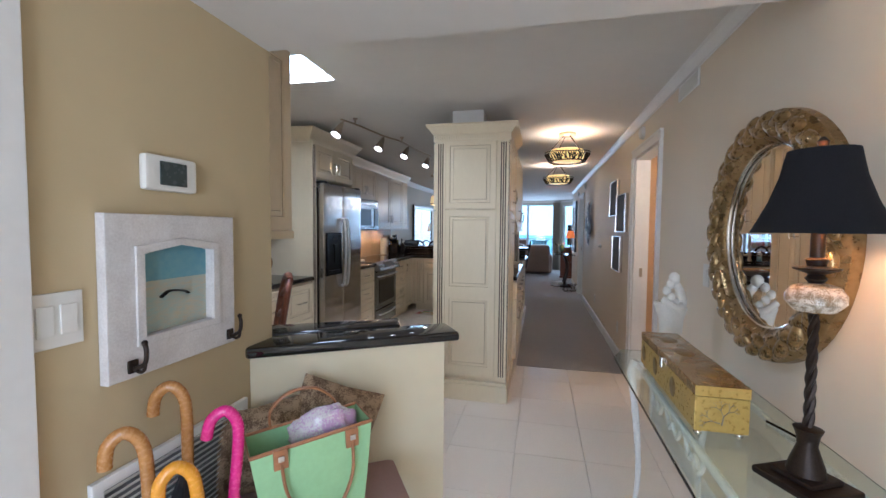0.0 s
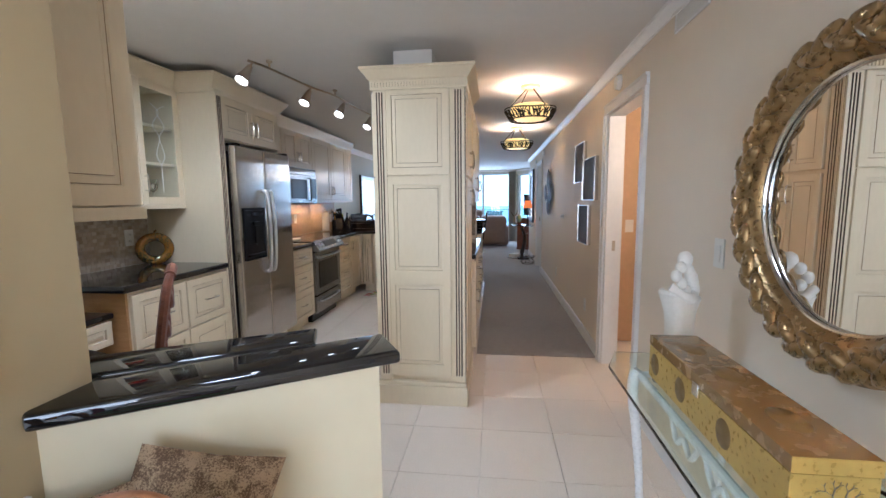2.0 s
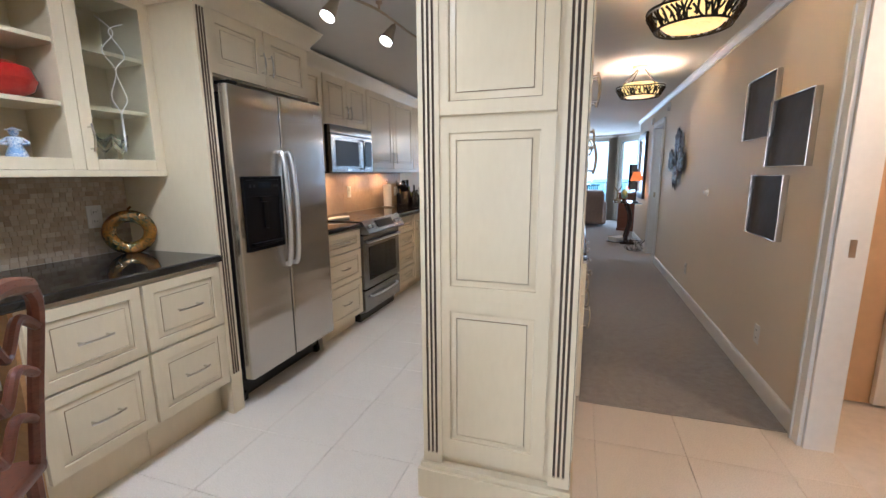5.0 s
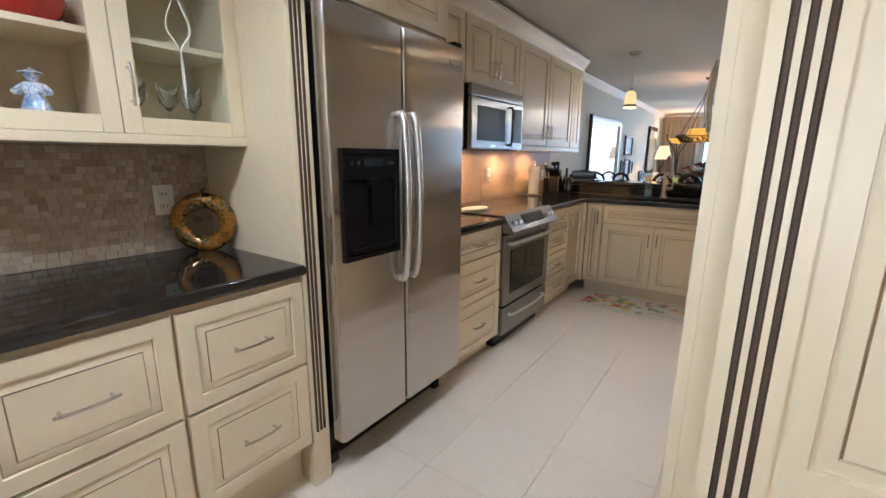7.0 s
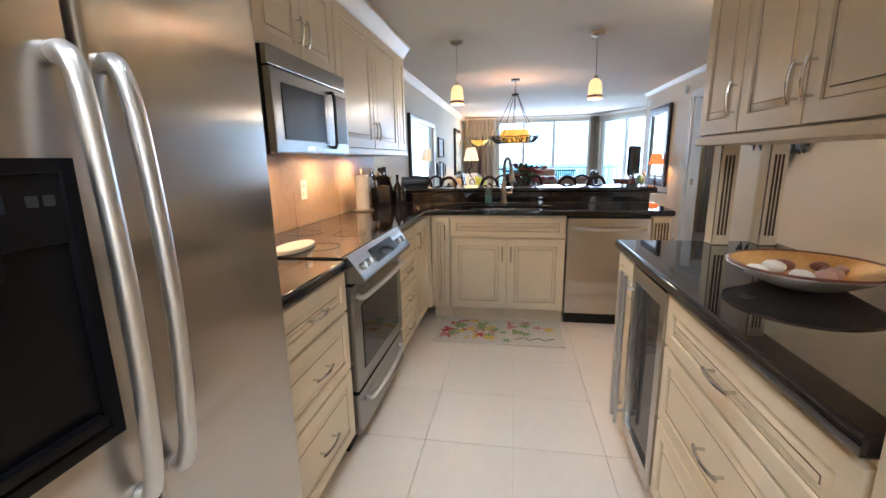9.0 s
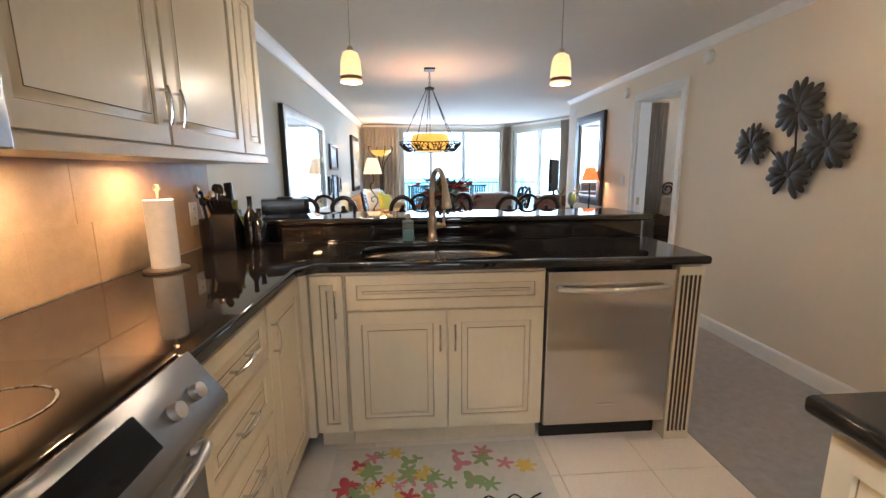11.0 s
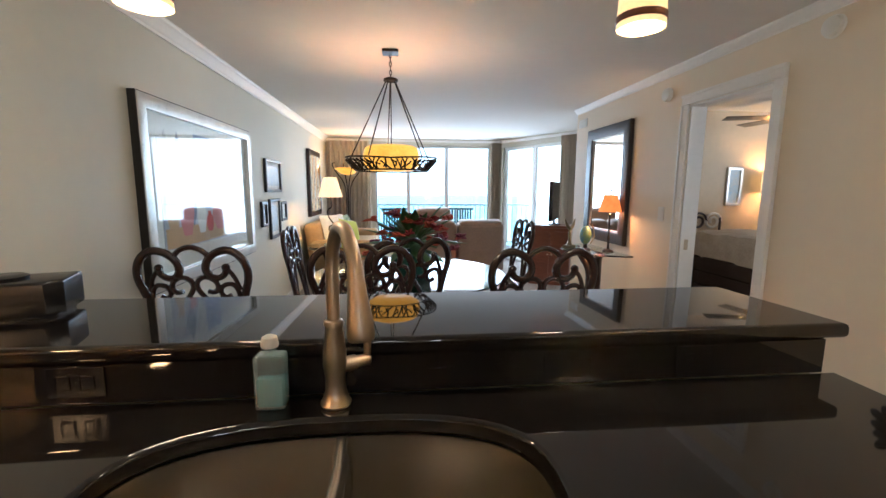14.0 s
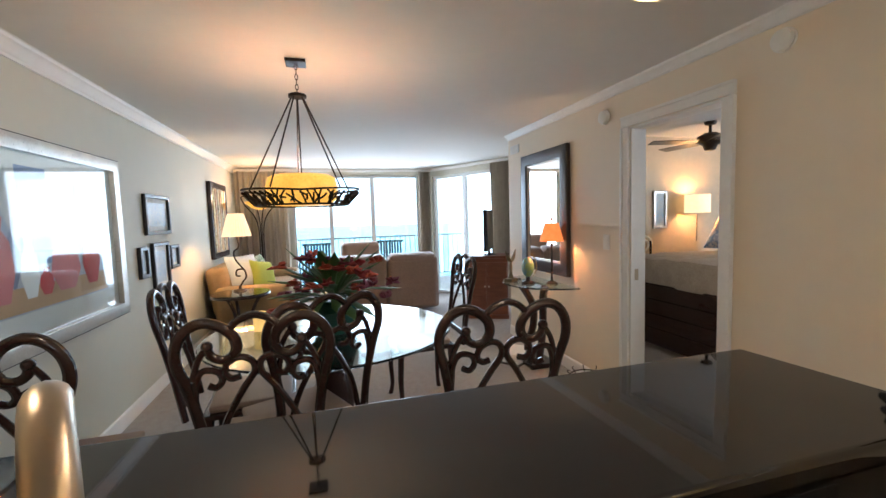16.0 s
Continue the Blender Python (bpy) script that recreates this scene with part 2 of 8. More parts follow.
# ---- materials ----
def mat(name, col, rough=0.5, metal=0.0, col2=None, scale=6.0, bump=0.0, bump_scale=60.0, spread=0.35, stretch=(1, 1, 1), coat=0.0, emit=0.0, rough_var=0.08, coords="Object", trans=0.0, ior=1.45, sheen=0.0):
    m = bpy.data.materials.new(name)
    m.use_nodes = True
    nt = m.node_tree
    b = nt.nodes["Principled BSDF"]
    b.inputs["Roughness"].default_value, b.inputs["Metallic"].default_value = rough, metal
    b.inputs["Coat Weight"].default_value, b.inputs["IOR"].default_value = coat, ior
    b.inputs["Transmission Weight"].default_value, b.inputs["Sheen Weight"].default_value = trans, sheen
    tc, mp = nt.nodes.new("ShaderNodeTexCoord"), nt.nodes.new("ShaderNodeMapping")
    mp.inputs["Scale"].default_value = stretch
    nt.links.new(tc.outputs[coords], mp.inputs[0])
    n1, n2, mix = nt.nodes.new("ShaderNodeTexNoise"), nt.nodes.new("ShaderNodeTexNoise"), nt.nodes.new("ShaderNodeMath")
    n1.inputs["Scale"].default_value, n1.inputs["Detail"].default_value = scale, 3
    n2.inputs["Scale"].default_value, n2.inputs["Detail"].default_value = scale * 9, 4
    for n in (n1, n2):
        nt.links.new(mp.outputs[0], n.inputs["Vector"])
    mix.operation = "ADD"
    nt.links.new(n1.outputs["Fac"], mix.inputs[0]), nt.links.new(n2.outputs["Fac"], mix.inputs[1])
    ramp = nt.nodes.new("ShaderNodeValToRGB")
    nt.links.new(mix.outputs[0], ramp.inputs[0])
    half = nt.nodes.new("ShaderNodeMath")
    half.operation, half.inputs[1].default_value = "MULTIPLY", 0.5
    nt.links.new(mix.outputs[0], half.inputs[0]), nt.links.new(half.outputs[0], ramp.inputs[0])
    c2 = col2 or tuple(c * 0.86 for c in col)
    ramp.color_ramp.elements[0].position, ramp.color_ramp.elements[1].position = 0.5 - spread / 2, 0.5 + spread / 2
    ramp.color_ramp.elements[0].color, ramp.color_ramp.elements[1].color = (*c2, 1), (*col, 1)
    nt.links.new(ramp.outputs[0], b.inputs["Base Color"])
    if rough_var:
        mr = nt.nodes.new("ShaderNodeMapRange")
        mr.inputs["From Min"].default_value, mr.inputs["From Max"].default_value = 0.3, 0.7
        mr.inputs["To Min"].default_value, mr.inputs["To Max"].default_value = max(rough - rough_var, 0.01), rough + rough_var
        nt.links.new(n2.outputs["Fac"], mr.inputs[0]), nt.links.new(mr.outputs[0], b.inputs["Roughness"])
    if bump:
        n3, bp = nt.nodes.new("ShaderNodeTexNoise"), nt.nodes.new("ShaderNodeBump")
        n3.inputs["Scale"].default_value, n3.inputs["Detail"].default_value = bump_scale, 4
        nt.links.new(mp.outputs[0], n3.inputs["Vector"])
        bp.inputs["Strength"].default_value, bp.inputs["Distance"].default_value = bump, 0.004
        nt.links.new(n3.outputs["Fac"], bp.inputs["Height"]), nt.links.new(bp.outputs[0], b.inputs["Normal"])
    if emit:
        nt.links.new(ramp.outputs[0], b.inputs["Emission Color"])
        b.inputs["Emission Strength"].default_value = emit
    return m


def island_mat(name, cols, rough=0.4, bump=0.1, per="island", low=0.6):
    m = mat(name, cols[0], rough, bump=bump, scale=20)
    nt = m.node_tree
    b = nt.nodes["Principled BSDF"]
    if per == "island":
        g = nt.nodes.new("ShaderNodeNewGeometry")
        out = g.outputs["Random Per Island"]
    else:
        g = nt.nodes.new("ShaderNodeObjectInfo")
        out = g.outputs["Random"]
    r = nt.nodes.new("ShaderNodeValToRGB")
    el = r.color_ramp.elements
    while len(el) < len(cols):
        el.new(0.5)
    for i, c in enumerate(cols):
        el[i].position = i / max(len(cols) - 1, 1)
        el[i].color = (*c, 1)
    nt.links.new(out, r.inputs[0])
    mx = nt.nodes.new("ShaderNodeMix")
    mx.data_type, mx.blend_type = "RGBA", "MULTIPLY"
    mx.inputs["Factor"].default_value = 0.5
    old = [n for n in nt.nodes if n.type == "VALTORGB" and n != r][0]
    old.color_ramp.elements[0].color, old.color_ramp.elements[1].color = (low, low, low, 1), (1, 1, 1, 1)
    nt.links.new(r.outputs[0], mx.inputs["A"]), nt.links.new(old.outputs[0], mx.inputs["B"])
    nt.links.new(mx.outputs["Result"], b.inputs["Base Color"])
    return m


def brushed(name, col, rough):
    """Upright-brushed steel: reflections smear sideways and waver slightly with height."""
    m = mat(name, col, rough, 1.0, col2=tuple(c * 0.95 for c in col), scale=2, stretch=(1, 1, 60), rough_var=0.0)
    nt = m.node_tree
    b = nt.nodes["Principled BSDF"]
    tg = nt.nodes.new("ShaderNodeTangent")
    tg.direction_type, tg.axis = "RADIAL", "Z"
    nt.links.new(tg.outputs[0], b.inputs["Tangent"])
    b.inputs["Anisotropic"].default_value = 0.85
    tc, mp = nt.nodes.new("ShaderNodeTexCoord"), nt.nodes.new("ShaderNodeMapping")
    mp.inputs["Scale"].default_value = (0.5, 0.5, 5.0)
    n, bp = nt.nodes.new("ShaderNodeTexNoise"), nt.nodes.new("ShaderNodeBump")
    n.inputs["Scale"].default_value, n.inputs["Detail"].default_value = 1.0, 1.0
    bp.inputs["Strength"].default_value, bp.inputs["Distance"].default_value = 1.0, 0.014
    nt.links.new(tc.outputs["Object"], mp.inputs[0]), nt.links.new(mp.outputs[0], n.inputs["Vector"])
    nt.links.new(n.outputs["Fac"], bp.inputs["Height"]), nt.links.new(bp.outputs[0], b.inputs["Normal"])
    return m


CREAM = mat("cream_glazed_paint", (0.75, 0.64, 0.445), 0.34, col2=(0.71, 0.6, 0.41), scale=3, stretch=(2, 2, 0.6), bump=0.02, bump_scale=120, rough_var=0.04)
GLAZE = mat("brown_glaze", (0.34, 0.225, 0.12), 0.55, col2=(0.2, 0.125, 0.065), scale=8)
FLUTE = mat("dark_flute_glaze", (0.13, 0.085, 0.05), 0.6, col2=(0.08, 0.05, 0.03), scale=8)
GRANITE = mat("black_granite", (0.018, 0.015, 0.013), 0.032, col2=(0.005, 0.005, 0.006), scale=70, spread=0.4, rough_var=0.01, ior=1.6)
STEEL = brushed("brushed_steel", (0.56, 0.535, 0.5), 0.21)
STEEL_D = brushed("dark_brushed_steel", (0.34, 0.335, 0.33), 0.26)
BLACKD = mat("matt_black_plastic", (0.004, 0.004, 0.005), 0.3, col2=(0.0035, 0.0035, 0.004), scale=12, rough_var=0.02, ior=1.3)
SINKM = mat("satin_sink_steel", (0.5, 0.46, 0.4), 0.27, 1.0, col2=(0.46, 0.42, 0.37), scale=2, rough_var=0.0)
STEEL_H = mat("brushed_steel_bar", (0.7, 0.69, 0.67), 0.36, 1.0, col2=(0.66, 0.65, 0.63), scale=6, rough_var=0.03)
CHROME = mat("polished_nickel", (0.72, 0.7, 0.67), 0.16, 1.0, scale=20, rough_var=0.04)
NICKEL = mat("brushed_nickel", (0.5, 0.42, 0.32), 0.34, 1.0, col2=(0.485, 0.405, 0.305), scale=3, rough_var=0.0)
BLACKP = mat("black_plastic", (0.009, 0.009, 0.01), 0.24, col2=(0.0088, 0.0088, 0.0098), scale=12, rough_var=0.02)
BLACKG = mat("black_glass", (0.008, 0.008, 0.009), 0.06, col2=(0.0075, 0.0075, 0.0085), scale=12, rough_var=0.01)
WALL_L = mat("olive_tan_paint", (0.55, 0.445, 0.26), 0.7, col2=(0.52, 0.42, 0.245), scale=1.5, bump=0.06, bump_scale=180)
WALL_R = mat("warm_cream_greige_paint", (0.77, 0.675, 0.535), 0.62, col2=(0.74, 0.645, 0.51), scale=1.5, bump=0.06, bump_scale=180)
WALL_C = mat("pale_sage_paint", (0.6, 0.57, 0.47), 0.62, col2=(0.56, 0.535, 0.44), scale=1.5, bump=0.06, bump_scale=180)
WALL_H = mat("buttercream_paint", (0.74, 0.66, 0.46), 0.62, col2=(0.7, 0.62, 0.43), scale=1.5, bump=0.06, bump_scale=180)
CEIL = mat("ceiling_paint", (0.72, 0.69, 0.64), 0.8, col2=(0.68, 0.65, 0.6), scale=1.2, bump=0.08, bump_scale=150)
WHITE = mat("white_trim_paint", (0.8, 0.78, 0.74), 0.4, col2=(0.74, 0.72, 0.68), scale=3)
PLASTIC = mat("white_plastic", (0.78, 0.76, 0.7), 0.4, col2=(0.74, 0.72, 0.66), scale=6)
CARPET = mat("taupe_carpet", (0.37, 0.33, 0.285), 0.95, col2=(0.25, 0.22, 0.19), scale=22, bump=0.9, bump_scale=260, sheen=0.3)
GROUT = mat("sand_grout", (0.84, 0.77, 0.67), 0.85, scale=20)
TILE = island_mat("cream_porcelain_tile", [(0.79, 0.695, 0.575), (0.82, 0.725, 0.605), (0.8, 0.705, 0.585)], 0.28, 0.015, "object", 0.9)
MOSAIC = island_mat("tumbled_stone_mosaic", [(0.4, 0.31, 0.21), (0.55, 0.45, 0.33), (0.47, 0.37, 0.26), (0.62, 0.54, 0.42), (0.36, 0.27, 0.19)], 0.6, 0.3)
SPLASH = island_mat("tan_stone_tile", [(0.44, 0.3, 0.18), (0.47, 0.33, 0.205), (0.45, 0.315, 0.195), (0.48, 0.345, 0.22)], 0.45, 0.3)
STONEGROUT = mat("tan_stone_grout", (0.46, 0.34, 0.22), 0.85, scale=20)
DARKWOOD = mat("dark_stained_wood", (0.036, 0.017, 0.015), 0.24, col2=(0.024, 0.011, 0.01), scale=5, stretch=(2, 2, 4), coat=0.3, rough_var=0.03)
REDWOOD = mat("red_brown_wood", (0.22, 0.075, 0.04), 0.35, col2=(0.12, 0.04, 0.022), scale=4, stretch=(2, 2, 10), coat=0.2)
HONEY = mat("honey_wood", (0.58, 0.33, 0.13), 0.4, col2=(0.42, 0.22, 0.08), scale=4, stretch=(2, 2, 10))
CANE = mat("varnished_cane", (0.5, 0.25, 0.07), 0.25, col2=(0.36, 0.16, 0.04), scale=12, coat=0.4)
IRON = mat("bronze_iron", (0.05, 0.035, 0.026), 0.45, 0.7, col2=(0.025, 0.018, 0.014), scale=25, bump=0.2)
GOLDF = mat("antique_gold_leaf", (0.42, 0.29, 0.13), 0.3, 0.8, col2=(0.22, 0.14, 0.055), scale=5, bump=0.12, bump_scale=45)
BRASSB = mat("gold_painted_box", (0.56, 0.4, 0.1), 0.32, 0.25, col2=(0.44, 0.3, 0.07), scale=8)
BROWNTOP = mat("bronze_lacquer", (0.27, 0.165, 0.05), 0.25, 0.3, col2=(0.25, 0.15, 0.045), scale=3, coat=0.4)
MIRROR = mat("mirror_glass", (0.9, 0.9, 0.9), 0.01, 1.0, col2=(0.9, 0.9, 0.9), rough_var=0)
GLASS = mat("clear_glass", (0.92, 0.97, 0.95), 0.02, col2=(0.92, 0.97, 0.95), trans=1.0, rough_var=0)
GREENGLASS = mat("green_edge_glass", (0.86, 0.95, 0.9), 0.03, col2=(0.83, 0.93, 0.88), trans=1.0, rough_var=0)
FROST = mat("frosted_shade_glass", (0.95, 0.66, 0.3), 0.4, col2=(0.9, 0.55, 0.2), emit=0.4)
AMBERG = mat("amber_alabaster", (0.9, 0.45, 0.07), 0.35, col2=(0.72, 0.3, 0.03), scale=9, emit=0.45)
HALLG = mat("lit_alabaster", (0.95, 0.66, 0.24), 0.35, col2=(0.85, 0.5, 0.12), scale=9, emit=0.6)
SHADEW = mat("lit_cream_fabric", (0.95, 0.68, 0.34), 0.8, col2=(0.9, 0.6, 0.27), scale=30, emit=0.5)
SHADEO = mat("lit_orange_fabric", (0.85, 0.22, 0.05), 0.8, col2=(0.75, 0.16, 0.03), scale=30, emit=0.45)
SHADEB = mat("black_fabric", (0.005, 0.005, 0.007), 0.95, scale=60, bump=0.1, bump_scale=200)
SHADEIN = mat("gold_lined_fabric", (0.8, 0.5, 0.2), 0.7, scale=30)
LEATHER = mat("taupe_leather", (0.3, 0.21, 0.16), 0.5, col2=(0.23, 0.16, 0.12), scale=5, bump=0.3, bump_scale=90)
SOFAB = mat("gold_tan_fabric", (0.4, 0.28, 0.15), 0.8, col2=(0.3, 0.2, 0.1), scale=10, bump=0.4, bump_scale=160)
CURTAIN = mat("linen_curtain", (0.62, 0.55, 0.45), 0.85, col2=(0.54, 0.47, 0.38), scale=8, bump=0.3, bump_scale=150)
BEDDING = mat("quilted_bedding", (0.5, 0.42, 0.33), 0.85, col2=(0.36, 0.29, 0.22), scale=7, bump=0.6, bump_scale=20)
LIME = mat("lime_fabric", (0.42, 0.45, 0.06), 0.85, scale=20)
MINT = mat("mint_green_leather", (0.38, 0.62, 0.32), 0.45, col2=(0.34, 0.56, 0.28), scale=8, bump=0.1)
TANL = mat("tan_leather", (0.42, 0.2, 0.09), 0.45, col2=(0.3, 0.13, 0.05), scale=12)
PINK = mat("pink_plastic", (0.75, 0.03, 0.26), 0.25, scale=12, coat=0.3)
ORANGE = mat("amber_plastic", (0.8, 0.36, 0.02), 0.25, scale=12, coat=0.3)
LAV = mat("clear_purple_plastic", (0.5, 0.32, 0.5), 0.12, col2=(0.62, 0.6, 0.58), scale=14, bump=0.8, bump_scale=30, spread=0.15)
LEOPARD = mat("brown_woven_fabric", (0.42, 0.3, 0.18), 0.85, col2=(0.13, 0.08, 0.045), scale=28, spread=0.12, bump=0.3)
PLASTER = mat("white_plaster", (0.82, 0.79, 0.72), 0.5, col2=(0.74, 0.7, 0.62), scale=10)
RED = mat("red_ceramic", (0.5, 0.02, 0.012), 0.12, col2=(0.36, 0.012, 0.008), scale=5, coat=0.5)
GREEN = mat("leaf_green", (0.06, 0.13, 0.04), 0.5, col2=(0.03, 0.08, 0.02), scale=10)
PORCEL = mat("blue_white_porcelain", (0.72, 0.74, 0.78), 0.15, col2=(0.2, 0.32, 0.55), scale=22, spread=0.12, coat=0.5)
PAPER = mat("paper_towel", (0.85, 0.83, 0.8), 0.9, scale=30, bump=0.3)
OCEAN = mat("turquoise_sea", (0.12, 0.42, 0.5), 0.4, col2=(0.06, 0.28, 0.42), scale=0.01, coords="Object")
SAND = mat("white_sand", (0.75, 0.7, 0.6), 0.9, scale=0.2)
CONCRETE = mat("balcony_concrete", (0.62, 0.6, 0.56), 0.8, scale=3)
ALU = mat("white_aluminium", (0.72, 0.72, 0.7), 0.4, scale=4)
RUGM = mat("cream_rug", (0.7, 0.64, 0.54), 0.95, scale=30, bump=0.5, bump_scale=150)
AMBERV = mat("iridescent_amber_glass", (0.4, 0.16, 0.01), 0.06, 0.5, col2=(0.02, 0.06, 0.02), scale=9, spread=0.15, coat=0.8, rough_var=0.01)
HAZE = mat("bright_sky_haze", (0.93, 0.97, 1.0), 1.0, col2=(0.88, 0.94, 1.0), scale=0.003, emit=0.45, rough_var=0)
TANW = mat("peach_paint", (0.62, 0.42, 0.24), 0.7, scale=2, bump=0.06, bump_scale=180)

# ---- structure ----
CEIL_Z, SOFFIT_Z, XR, XL = 2.31, 2.055, 1.03, -2.46

# ground floor slab, carpet, ceilings
solo("floor", bx(-3.0, 5.2, -1.5, 15.3, -0.2, -0.012), GROUT, "sand-coloured grout bed under the tiled floor", "floor", kind="structure")
bm = B()
box(bm, 0.0, XR + 0.12, 4.83, 8.2, -0.012, 0.004)
box(bm, XL, XR + 0.12, 8.2, 15.0, -0.012, 0.004)
box(bm, XR + 0.12, 5.1, 8.2, 15.0, -0.012, 0.004)
solo("carpet_floor", bm, CARPET, "taupe cut-pile carpet in hall and living room", "carpet", kind="structure")
bm = B()
prism(bm, [(-2.6, 2.13), (5.1, 2.13), (5.1, 15.2), (-2.6, 15.2)], CEIL_Z, CEIL_Z + 0.1, holes=[[(-1.52, 2.76), (-1.09, 2.76), (-1.09, 3.18), (-1.52, 3.18)]])
solo("ceiling", bm, CEIL, "plain off-white painted ceiling", "ceiling", kind="structure")
solo("ceiling_soffit", bx(-0.98, XR + 0.1, -1.4, 2.147, SOFFIT_Z, CEIL_Z + 0.1), CEIL, "lowered off-white soffit over the foyer", "ceiling", kind="structure")
sk = thing("ceiling_light_panel", pose(-1.305, 2.97, CEIL_Z), "square white lit ceiling light panel over the desk", "ceiling light")
part("frame", prism(B(), [(-0.215, -0.21), (0.215, -0.21), (0.215, 0.21), (-0.215, 0.21)], 0.0, 0.3, holes=[[(-0.205, -0.2), (0.205, -0.2), (0.205, 0.2), (-0.205, 0.2)]]), WHITE, sk)
part("diffuser", bx(-0.204, 0.204, -0.199, 0.199, 0.06, 0.07), mat("glowing_diffuser", (0.9, 0.95, 1.0), 0.5, emit=5.0), sk, "glowing white diffuser")

# walls
solo("wall_foyer_left", bx(-0.98, -0.86, -1.4, 2.15, 0, CEIL_Z), WALL_L, "olive-tan painted foyer wall", "wall", kind="structure")
solo("wall_desk_alcove", bx(-2.6, -0.98, 2.03, 2.15, 0, CEIL_Z), WALL_C, "pale painted wall behind the desk", "wall", kind="structure")
solo("wall_left", bx(-2.6, XL, 2.03, 15.2, 0, CEIL_Z), WALL_C, "pale sage painted wall of kitchen and living room", "wall", kind="structure")
solo("wall_entry", wall_with_openings(-1.02, 1.15, 0, CEIL_Z, 0.12, [(-0.4, 0.6, 0, 2.03)]), WALL_R, "greige painted wall with the entry doorway", "wall", m=pose(0, -1.4, 0), kind="structure")
DOORS = [(3.94, 4.72, 0.0, 2.0), (9.19, 9.9, 0.0, 1.995)]
solo("wall_right", wall_with_openings(-1.4, 11.9, 0, CEIL_Z, 0.12, DOORS), WALL_R, "long greige painted hall wall", "wall", m=pose(XR, 0, 0, 0, 0, 90) @ Matrix.Diagonal((1, -1, 1, 1)), kind="structure")
solo("wall_living_return", bx(XR + 0.12, 3.2, 11.78, 11.9, 0, CEIL_Z), WALL_R, "greige painted return wall in the living room", "wall", kind="structure")
solo("wall_side_room", wall_with_openings(XR + 0.12, 3.0, 0, CEIL_Z, 0.1, []), TANW, "peach painted wall of the side room", "wall", m=pose(0, 5.3, 0), kind="structure")
solo("wall_side_room_back", bx(2.3, 2.4, 2.4, 5.3, 0, CEIL_Z), TANW, "peach painted back wall of the side room", "wall", kind="structure")
solo("wall_side_room_near", bx(XR + 0.12, 2.4, 2.3, 2.4, 0, CEIL_Z), TANW, "peach painted near wall of the side room", "wall", kind="structure")
BEDW = mat("warm_beige_paint", (0.58, 0.46, 0.31), 0.65, scale=1.5, bump=0.06, bump_scale=180)
solo("wall_bedroom_far", bx(XR + 0.12, 5.1, 11.7, 11.779, 0, CEIL_Z), BEDW, "warm beige bedroom wall", "wall", kind="structure")
solo("wall_bedroom_side", bx(5.1, 5.2, 8.2, 11.78, 0, CEIL_Z), BEDW, "warm beige bedroom side wall", "wall", kind="structure")
solo("wall_bedroom_near", bx(XR + 0.12, 5.1, 8.1, 8.2, 0, CEIL_Z), BEDW, "warm beige bedroom near wall", "wall", kind="structure")
# half wall, set askew between foyer and kitchen
HW = pose(-0.865, 2.011, 0, 0, 0, 32.8)
HL = 0.79
solo("half_wall", bx(-0.05, HL, 0.0, 0.11, 0, 0.868), WALL_H, "buttercream painted half wall under a black granite cap", "wall", m=HW, kind="structure")
bm = B()
prism(bm, [(0.0, -0.035), (HL + 0.055, -0.035), (HL + 0.06, 0.15), (-0.1, 0.15)], 0.868, 0.91, 0.012)
solo("granite_ledge", bm, GRANITE, "polished black granite cap on the half wall", "countertop", m=HW)
bm = B()
prism(bm, [(-0.1, 0.152), (HL - 0.16, 0.152), (HL - 0.13, 0.30), (-0.1, 0.34)], 0.872, 0.915, 0.012)
solo("granite_ledge", bm, GRANITE, "raised inner strip of the black granite ledge", "countertop", m=HW)
solo("ledge_support", bx(0.0, HL - 0.2, 0.16, 0.28, 0, 0.87), CREAM, "cream panel carrying the inner granite strip", "panel", m=HW)

# window wall and slider wall
WIN = (-1.56, 0.66, 0.12, 2.2)
solo("wall_window", wall_with_openings(-2.6, 0.9, 0, CEIL_Z, 0.15, [WIN]), WALL_C, "pale painted wall around the wide window", "wall", m=pose(0, 15.05, 0), kind="structure")
SLM = pose(0.86, 15.06, 0, 0, 0, -61.4)
solo("wall_slider", wall_with_openings(0, 1.95, 0, CEIL_Z, 0.15, [(0.08, 1.72, 0.0, 2.16)]), WALL_C, "pale painted slanted wall around the balcony door", "wall", m=SLM, kind="structure")
solo("wall_living_corner", bx(1.8, 3.2, 13.41, 13.5, 0, CEIL_Z), WALL_C, "pale painted living room corner wall", "wall", kind="structure")


def window(name, m, xs, z0, z1, label, door=False):
    w = thing(name, m, label, "window", kind="structure")
    x0, x1 = xs[0], xs[-1]
    fr = B()
    for a, b, c, d in ((x0, x1, z0, z0 + 0.05), (x0, x1, z1 - 0.05, z1)):
        box(fr, a, b, 0.04, 0.11, c, d, 0.003)
    part("window_frame", fr, ALU, w)
    for x in xs:
        part("mullion", bx(x - 0.035 if x > x0 else x, x + 0.035 if x < x1 else x, 0.035, 0.115, z0 + 0.05, z1 - 0.05, 0.003), ALU, w)
    for a, b in zip(xs, xs[1:]):
        p = part("pane", bx(a + 0.03, b - 0.03, 0.07, 0.076, z0 + 0.045, z1 - 0.045), GLASS, w)
        p.visible_shadow = False
    return w


